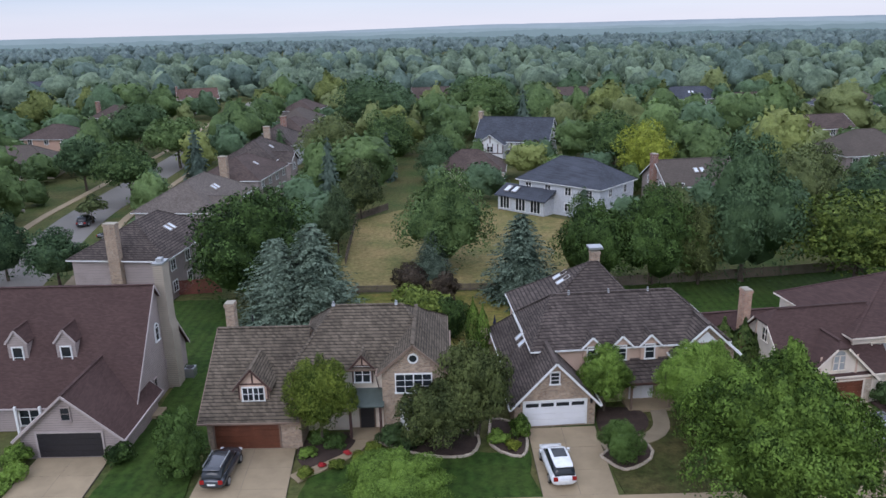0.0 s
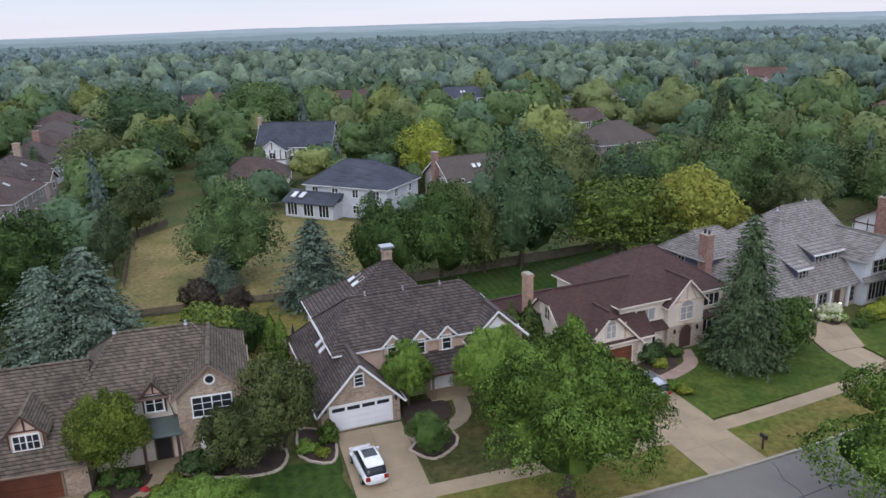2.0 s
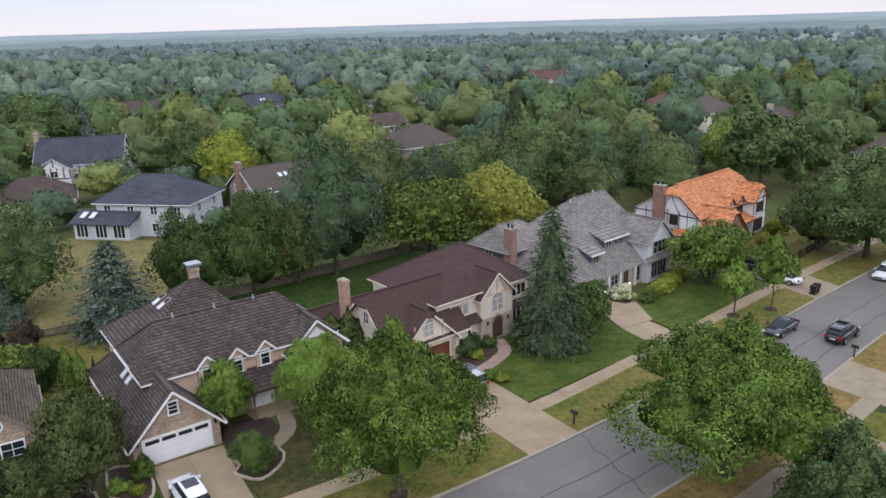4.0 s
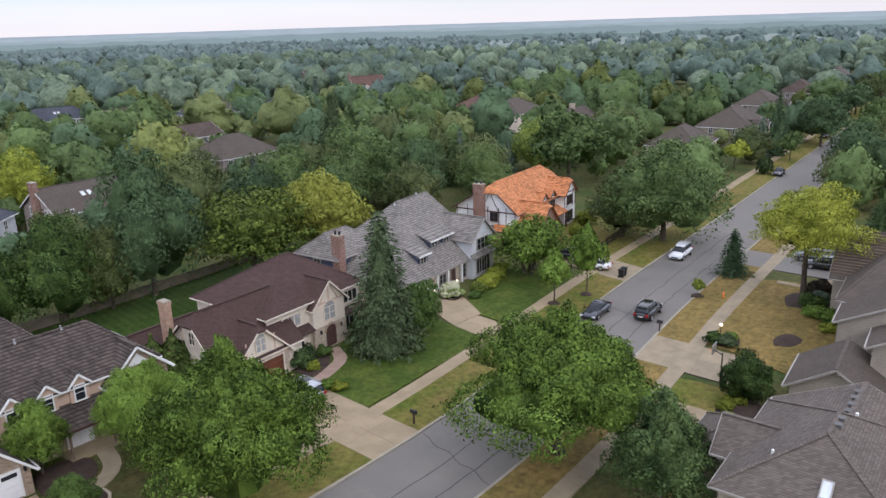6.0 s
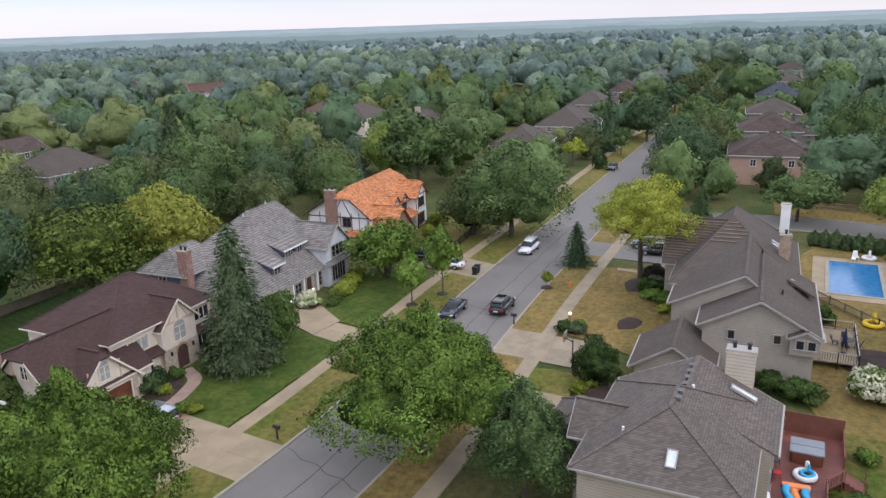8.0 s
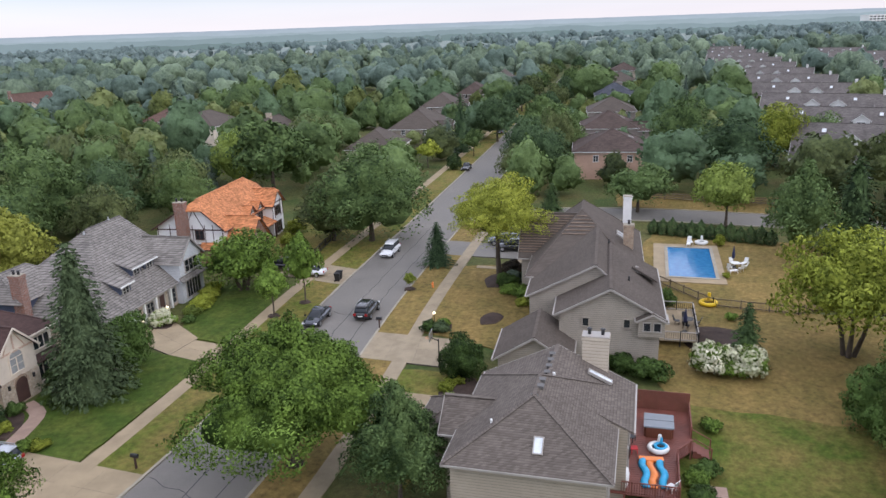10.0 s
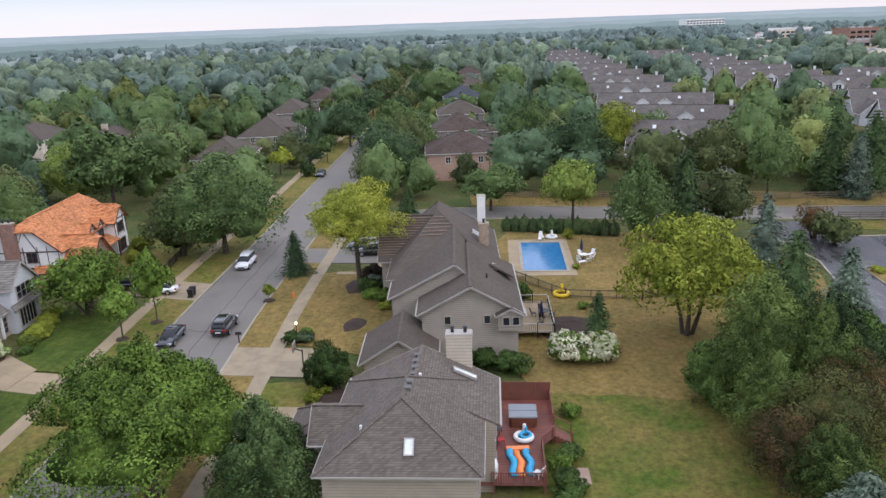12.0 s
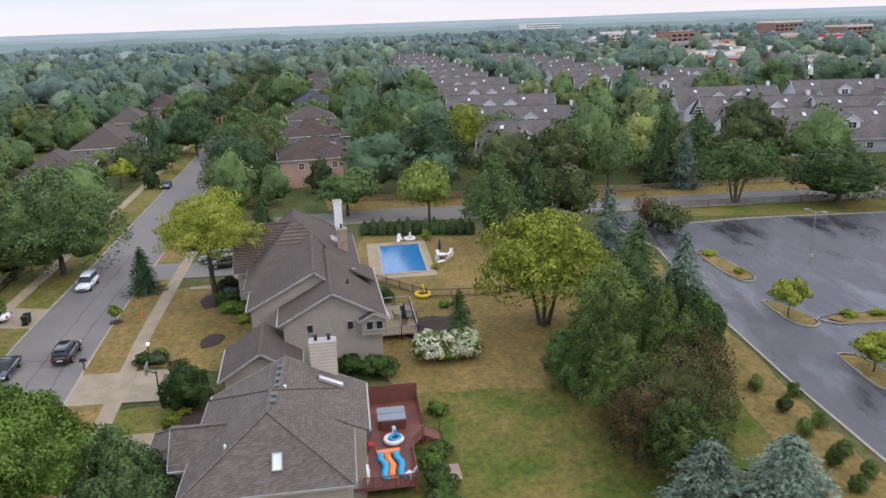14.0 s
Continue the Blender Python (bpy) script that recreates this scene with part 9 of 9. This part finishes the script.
for px, py, mt, nm in ((44.6, 6.0, WHITE, "white grill under its cover"), (47.9, 6.4, BLACK, "black kettle grill on the deck")):
    g_ = thing("barbecue_grill", nm, "barbecue grill", px, py, 0.8)
    bm = bmesh.new()
    add_box(bm, -0.55, 0.55, -0.32, 0.32, 0.08, 0.85)
    bmesh.ops.bevel(bm, geom=bm.edges[:], offset=0.08, segments=2, affect="EDGES")
    part("body", fix(bm), mt, g_)
    bm = bmesh.new()
    add_tube(bm, (-0.5, 0, 0.86), (0.5, 0, 0.86), 0.28, 0.28, 14)
    part("lid", fix(bm), mt, g_)
chair(48.8, 5.9, 0.8, 20, FLOWER_RED, "red folding chair on the deck")
chair(50.3, 6.3, 0.8, -20, BLACK, "dark folding deck chair")
chair(44.9, 2.9, 0.8, 150, WHITE, "white plastic deck chair")


def pale_deck():
    d = thing("pale_deck", "pale grey deck with dark railings behind the greige house", "deck", 70.4, 2.9, 0, 8)
    for i in range(30):
        bm = bmesh.new()
        x0 = 8.4 * i / 30
        add_box(bm, x0 + 0.012, x0 + 0.268, 0, 3.9, 0.64, 0.7)
        part("board", fix(bm), CONCRETE, d)
    for a, b2 in (((0, 0.05), (8.4, 0.05)), ((0.05, 0.05), (0.05, 3.2)), ((8.35, 0.05), (8.35, 3.8))):
        a, b2 = Vector(a), Vector(b2)
        for z in (0.8, 1.62):
            bm = bmesh.new()
            add_beam(bm, (*a, z), (*b2, z), 0.1, 0.06)
            part("rail", fix(bm), GUTTER, d)
        k = int((b2 - a).length / 0.2)
        for i in range(k + 1):
            c = a.lerp(b2, i / k)
            s = 0.05 if i % 8 == 0 else 0.018
            bm = bmesh.new()
            add_box(bm, c.x - s, c.x + s, c.y - s, c.y + s, 0.0 if s > 0.04 else 0.7, 1.72 if s > 0.04 else 1.6)
            part("baluster" if s < 0.04 else "post", fix(bm), BLACK, d)


pale_deck()

# ---- street furniture ----
def mailbox(x, y, yaw, label):
    b_ = thing("mailbox", label, "mailbox", x, y, 0.1, yaw)
    bm = bmesh.new()
    add_box(bm, -0.06, 0.06, -0.06, 0.06, 0, 1.05)
    part("post", fix(bm), TIMBER, b_)
    bm = bmesh.new()
    add_box(bm, -0.35, 0.35, -0.04, 0.04, 0.92, 1.0)
    part("arm", fix(bm), TIMBER, b_)
    bm = bmesh.new()
    prof = [(-0.3, -0.12, 1.02), (-0.3, 0.12, 1.02), (-0.3, 0.12, 1.16), (-0.3, 0.07, 1.25), (-0.3, -0.07, 1.25), (-0.3, -0.12, 1.16)]
    add_prism(bm, prof, (0.6, 0, 0))
    part("box", fix(bm), BLACK, b_)


mailbox(35.9, 40.2, 95, "black mailbox on a dark wooden post")
mailbox(65.5, 34.9, -80, "black mailbox on a post amid grass")
mailbox(56.8, 43.4, 95, "dark mailbox on a wooden post at the kerb")


def hoop():
    h = thing("basketball_hoop", "basketball hoop on a dark pole beside the driveway", "basketball hoop", 58.7, 25.2, 0.1, 100)
    bm = bmesh.new()
    add_tube(bm, (0, 0, 0), (0, 0, 2.9), 0.06, 0.06, 8)
    part("pole", fix(bm), BLACK, h)
    bm = bmesh.new()
    add_beam(bm, (0, 0, 2.7), (0.7, 0, 3.0), 0.07, 0.07)
    part("arm", fix(bm), BLACK, h)
    bm = bmesh.new()
    add_box(bm, 0.7, 0.75, -0.65, 0.65, 2.75, 3.6)
    part("backboard", fix(bm), STEEL, h)
    bm = bmesh.new()
    for i in range(14):
        a, b2 = 2 * math.pi * i / 14, 2 * math.pi * (i + 1) / 14
        add_beam(bm, (1.0 + 0.23 * math.cos(a), 0.23 * math.sin(a), 2.95), (1.0 + 0.23 * math.cos(b2), 0.23 * math.sin(b2), 2.95), 0.03, 0.03)
    part("rim", fix(bm), ORANGE_VINYL, h)


hoop()
GLOW, _nt, _b, _ = mat_new("lamp_globe")
_b.inputs["Base Color"].default_value = (0.9, 0.85, 0.7, 1)
_b.inputs["Emission Color"].default_value = (1.0, 0.82, 0.55, 1)
_b.inputs["Emission Strength"].default_value = 2.5


def post_lamp(x, y, h, label, lit=True):
    p = thing("garden_lamp", label, "garden lamp", x, y, 0.1)
    bm = bmesh.new()
    add_tube(bm, (0, 0, 0), (0, 0, h - 0.3), 0.05, 0.04, 8)
    part("post", fix(bm), BLACK, p)
    bm = bmesh.new()
    bmesh.ops.create_icosphere(bm, subdivisions=2, radius=0.15, matrix=Matrix.Translation((0, 0, h - 0.17)))
    part("globe", bm, GLOW if lit else WHITE, p)


post_lamp(67.6, 29.4, 1.75, "lit globe lamp on a short black post")
post_lamp(60.6, 59.0, 1.6, "lit globe lamp beside the entry walk")
post_lamp(56.6, 58.6, 1.6, "lit globe lamp beside the driveway")


def street_lamp(x, y, h, yaw, label, heads=1):
    p = thing("street_lamp", label, "street lamp", x, y, 0.0, yaw)
    bm = bmesh.new()
    add_tube(bm, (0, 0, 0), (0, 0, h), 0.1, 0.06, 10)
    part("pole", fix(bm), STEEL, p)
    bm = bmesh.new()
    add_tube(bm, (0, 0, 0), (0, 0, 0.5), 0.3, 0.3, 12)
    part("footing", fix(bm), KERB, p)
    for k in range(heads):
        s = 1 if k == 0 else -1
        bm = bmesh.new()
        add_tube(bm, (0, 0, h - 0.1), (s * 0.9, 0, h + 0.15), 0.035, 0.03, 6)
        arm = part("arm", fix(bm), STEEL, p)
        bm = bmesh.new()
        add_box(bm, min(s * 0.8, s * 1.4), max(s * 0.8, s * 1.4), -0.15, 0.15, h + 0.08, h + 0.22)
        part("lamp_head", fix(bm), STEEL, arm)


street_lamp(-77.5, 132.8, 5.8, 180, "grey street lamp with a bent arm")
street_lamp(91.9, -47.5, 6.2, 40, "parking lot lamp on a concrete footing", 2)


def bin_(x, y, yaw):
    b_ = thing("wheelie_bin", "black wheeled rubbish bin at the kerb", "wheelie bin", x, y, 0.13, yaw, "bins at the kerb")
    bm = bmesh.new()
    lo = [(-0.24, -0.26, 0.05), (0.24, -0.26, 0.05), (0.24, 0.26, 0.05), (-0.24, 0.26, 0.05)]
    hi = [(-0.3, -0.34, 1.0), (0.3, -0.34, 1.0), (0.3, 0.34, 1.0), (-0.3, 0.34, 1.0)]
    a, c = [bm.verts.new(p) for p in lo], [bm.verts.new(p) for p in hi]
    for i in range(4):
        bm.faces.new((a[i], a[(i + 1) % 4], c[(i + 1) % 4], c[i]))
    bm.faces.new(a[::-1])
    bm.faces.new(c)
    part("body", fix(bm), BLACK, b_)
    bm = bmesh.new()
    add_box(bm, -0.33, 0.33, -0.38, 0.4, 1.0, 1.07)
    part("lid", fix(bm), BLACK, b_)
    for s in (-0.26, 0.26):
        bm = bmesh.new()
        add_tube(bm, (s - 0.03, 0.28, 0.12), (s + 0.03, 0.28, 0.12), 0.12, 0.12, 10)
        part("wheel", fix(bm), TYRE, b_)


bin_(77.6, 46.9, 10)
bin_(78.5, 47.1, 16)


def hydrant(x, y):
    h = thing("fire_hydrant", "orange-red fire hydrant on the dry parkway", "fire hydrant", x, y, 0.13)
    bm = bmesh.new()
    add_tube(bm, (0, 0, 0), (0, 0, 0.6), 0.12, 0.11, 12)
    add_tube(bm, (0, 0, 0.6), (0, 0, 0.78), 0.14, 0.03, 12)
    part("barrel", fix(bm), ORANGE_VINYL, h)
    for a in (0, 90, 180):
        bm = bmesh.new()
        add_tube(bm, (0, 0, 0.45), (0.2 * math.cos(radians(a)), 0.2 * math.sin(radians(a)), 0.45), 0.06, 0.06, 8)
        part("nozzle", fix(bm), ORANGE_VINYL, h)


hydrant(78.8, 34.3)


def condenser(x, y):
    c = thing("air_conditioner", "grey outdoor cooling unit on a pad beside the wall", "air conditioner", x, y, 0.1)
    bm = bmesh.new()
    add_box(bm, -0.45, 0.45, -0.45, 0.45, 0, 0.9)
    part("case", fix(bm), STEEL, c)
    bm = bmesh.new()
    add_tube(bm, (0, 0, 0.9), (0, 0, 0.95), 0.38, 0.38, 16)
    part("fan_guard", fix(bm), BLACK, c)


condenser(-24.3, 63.6)
slabs("patio", [(3.6, 69.4), (7.0, 69.8), (6.8, 74), (3.2, 73.6)], 5, 6, 0.1, PAVER, "pinkish brick patio behind the house", "patio")
slabs("patio", [(45.6, -0.8), (47.6, -0.5), (47.4, 1.0), (45.4, 0.8)], 2, 2, 0.09, PAVER, "small square of pinkish pavers in the lawn", "patio")

# ---- shrubs and flowers ----
for x, y, h, r, lf, lb in (
    (-10.9, 49.4, 0.9, 0.8, LEAF_MAPLE, "low green shrub in the mulch bed"), (-8.9, 50.6, 1.2, 1.0, LEAF_DEEP, "dark low shrub in the mulch bed"), (-10.2, 51.4, 1.1, 1.0, LEAF_DEEP, "dark low shrub by the wall"),
    (-4.6, 51.2, 1.6, 1.5, LEAF_FIR, "clipped dark evergreen by the entry"), (-3.2, 50.6, 1.3, 1.2, LEAF_FIR, "dark evergreen mound by the entry"), (-10.6, 46.9, 0.7, 0.7, LEAF_BRIGHT, "light green perennial clump"),
    (-8.5, 47.9, 0.7, 0.7, LEAF_BRIGHT, "light green perennial clump"), (-7.0, 48.9, 0.7, 0.7, LEAF_BRIGHT, "light green perennial clump"), (-6.0, 49.9, 0.8, 0.8, LEAF_BRIGHT, "light green perennial clump"),
    (5.3, 51.6, 2.0, 1.0, LEAF_MAPLE, "upright green shrub by the garage"), (3.6, 50.9, 1.1, 1.0, LEAF_MAPLE, "green shrub in the edged bed"), (4.6, 50.0, 0.8, 0.7, LEAF_LIME, "yellow-green low shrub in the edged bed"),
    (-32.6, 49.0, 1.7, 1.3, LEAF_MAPLE, "green mounded shrub beside the garage"), (-31.9, 47.2, 1.4, 1.2, LEAF_MAPLE, "green mounded shrub beside the driveway"), (-24.9, 49.2, 1.7, 1.2, LEAF_DEEP, "rounded dark shrub at the garage corner"), (-32.4, 45.6, 0.9, 1.2, LEAF_MAPLE, "low green shrub by the driveway"),
    (35.8, 55.6, 2.0, 1.1, LEAF_FIR, "clipped dark evergreen by the bay"), (37.0, 56.2, 2.0, 1.1, LEAF_FIR, "clipped dark evergreen by the entry arch"), (36.4, 54.6, 1.0, 0.8, LEAF_LIME, "yellow-green low shrub in the bed"), (38.9, 56.3, 1.3, 0.9, LEAF_DEEP, "dark low shrub by the arch"), (43.4, 56.2, 1.0, 0.9, LEAF_BLUE, "blue-green low juniper in the bed"),
    (34.9, 50.6, 1.0, 0.9, LEAF_MAPLE, "green clump beside the silver car"), (35.6, 49.6, 0.9, 0.9, LEAF_LIME, "yellow-green clump beside the driveway"), (44.4, 57.2, 2.2, 1.4, LEAF_DEEP, "dark shrub by the window"),
    (62.4, 57.0, 1.2, 1.3, LEAF_LAYER, "low green shrub at the hedge"), (64.2, 57.6, 1.3, 1.5, LEAF_LIME, "clipped yellow-green hedge by the lawn"), (66.2, 58.4, 1.3, 1.5, LEAF_LIME, "clipped yellow-green hedge by the lawn"), (68.2, 59.2, 1.3, 1.5, LEAF_LIME, "clipped yellow-green hedge by the lawn"), (70.0, 60.0, 1.3, 1.4, LEAF_LIME, "clipped yellow-green hedge by the lawn"), (60.6, 56.2, 0.9, 1.0, LEAF_DEEP, "dark low shrub on the lawn edge"),
    (66.4, 29.6, 1.3, 1.1, LEAF_DEEP, "dark shrub round the lamp post"), (66.6, 28.2, 1.2, 1.2, LEAF_GREYPINE, "grey-green juniper round the lamp post"), (68.0, 28.6, 1.0, 0.9, LEAF_MAPLE, "green shrub round the lamp post"),
    (63.2, 8.9, 1.9, 1.3, LEAF_DEEP, "dark round shrub against the wall"), (62.4, 6.4, 2.1, 1.9, LEAF_DEEP, "broad dark shrub against the wall"), (64.0, 10.4, 1.4, 1.1, LEAF_DEEP, "dark shrub beside the chimney"),
    (81.6, 25.8, 2.0, 1.6, LEAF_DEEP, "dark shrub in the front bed"), (83.8, 25.4, 1.6, 1.5, LEAF_BLUE, "blue-green juniper in the front bed"), (79.6, 24.6, 1.4, 1.4, LEAF_MAPLE, "green shrub in the front bed"), (86.0, 26.4, 2.2, 1.7, LEAF_PLUM, "purple-leaved shrub in the front bed"), (78.6, 22.6, 1.8, 1.6, LEAF_MAPLE, "green shrub against the siding"), (82.4, 23.0, 1.8, 1.6, LEAF_FIR, "dark shrub against the siding"), (76.4, 22.2, 1.0, 1.0, LEAF_LIME, "yellow-green clump by the soil patch"), (91.4, 25.4, 1.4, 1.5, LEAF_PLUM, "purple shrub beside the asphalt"),
    (54.6, 23.0, 0.8, 0.9, LEAF_LIME, "yellow-green clump in the front bed"), (56.0, 22.6, 0.9, 1.0, LEAF_LIME, "yellow-green clump in the front bed"), (52.6, 21.8, 0.9, 0.9, LEAF_MAPLE, "green clump in the front bed"), (57.4, 22.4, 0.9, 0.8, LEAF_PLUM, "dark perennial clump in the front bed"),
    (48.6, 0.9, 1.3, 1.2, LEAF_DEEP, "dark shrub beside the deck"), (47.4, 1.4, 1.2, 1.1, LEAF_MAPLE, "green shrub beside the deck"), (44.6, 0.8, 1.6, 1.5, LEAF_DEEP, "dark shrub at the deck corner"), (42.6, 0.6, 1.5, 1.5, LEAF_DEEP, "dark shrub at the deck corner"), (55.0, 1.0, 1.1, 1.0, LEAF_MAPLE, "green shrub by the deck steps"),
    (78.9, 0.2, 0.8, 0.8, LEAF_MAPLE, "low shrub by the pale deck"), (80.4, 7.2, 2.4, 1.3, LEAF_DEEP, "dark shrub at the house corner"), (92.6, 1.2, 0.7, 0.6, LEAF_LIME, "potted plant beside the pool"), (106.4, 2.6, 1.6, 0.9, LEAF_LIME, "yellow-green plant beside the pool"),
    (94.2, -35.0, 0.9, 1.1, LEAF_LIME, "yellow-green clump in a traffic island"), (86.6, -36.2, 0.8, 0.8, LEAF_LIME, "yellow-green clump in a traffic island"), (72.2, -42, 0.8, 1.0, LEAF_LIME, "pale grass clump in a traffic island"), (72.2, -45, 0.8, 1.0, LEAF_LIME, "pale grass clump in a traffic island"), (72.4, -48, 0.8, 1.0, LEAF_LIME, "pale grass clump in a traffic island"),
    (46.6, 55.0, 0.9, 0.8, LEAF_DEEP, "dark low shrub under the spruce"), (80.6, 60.8, 2.2, 1.8, LEAF_MAPLE, "green shrub beside the porch"), (90.5, 62.4, 1.8, 1.6, LEAF_LIME, "yellow-green shrub before the brick wall"), (96, 65.0, 2.4, 2.0, LEAF_LIME, "light shrub at the house corner"),
):
    tree("shrub", x, y, h, r, lf, lb, "shrub", 1 if r < 1.3 else 2, 0.08)
for k, (x, y) in enumerate(((57.1, -26.1), (53.4, -26.9), (55.8, -28.8), (49.8, -26.8), (50.9, -28.5), (47.1, -28.4), (45.7, -26.9), (44.2, -28.6), (42.7, -27.0))):
    tree("globe", x, y, 1.6 - 0.15 * (k % 3), 0.72, LEAF_PINE, "small round dark evergreen on the grass bank", "shrub", 1, 0.05, "bank evergreens")
for k in range(13):
    f_ = k / 12
    tree("column", 110.4 - 1.6 * f_, 12.0 - 16 * f_, 2.3 + 0.25 * (k % 3), 0.85, LEAF_FIR, "clipped dark arborvitae in the pool hedge", "shrub", 1, 0.0, "pool hedge")
for x, y, h, r in ((59.2, 58.4, 1.7, 1.5), (65.4, 1.2, 3.0, 2.2), (65.9, -1.4, 2.7, 1.9), (56.6, 8.0, 1.5, 1.3)):
    t_ = tree("shrub", x, y, h, r, LEAF_MAPLE, "hydrangea covered with cream flower heads", "hydrangea", 2, 0.08)
    (v, f), _ = crown_broad(np.random.default_rng(int(x)), h * 1.03, r * 1.04, -h * 0.1, 90, 18, 0.15, 0.85, 0.9, 0.0, 0.08, 9, 0.8, 0.6, 0)
    v[:, 2] = np.maximum(v[:, 2], 0.15)
    me = arrays_mesh("blossom", v, np.arange(len(v), dtype=np.int32).reshape(-1, 4), f)
    me.materials.append(BLOOM)
    o = new("blossom", me)
    o.parent = t_
    o.matrix_parent_inverse = Matrix.Diagonal((1 / t_.scale[0], 1 / t_.scale[1], 1 / t_.scale[2], 1))
    o["label"] = "cream flower heads"
for x, y in ((-10.4, 47.2), (-7.9, 49.6), (-9.6, 48.0)):
    tree("low", x, y, 0.3, 0.34, FLOWER_RED, "clump of red bedding flowers", "flowers", 1, 0.15)
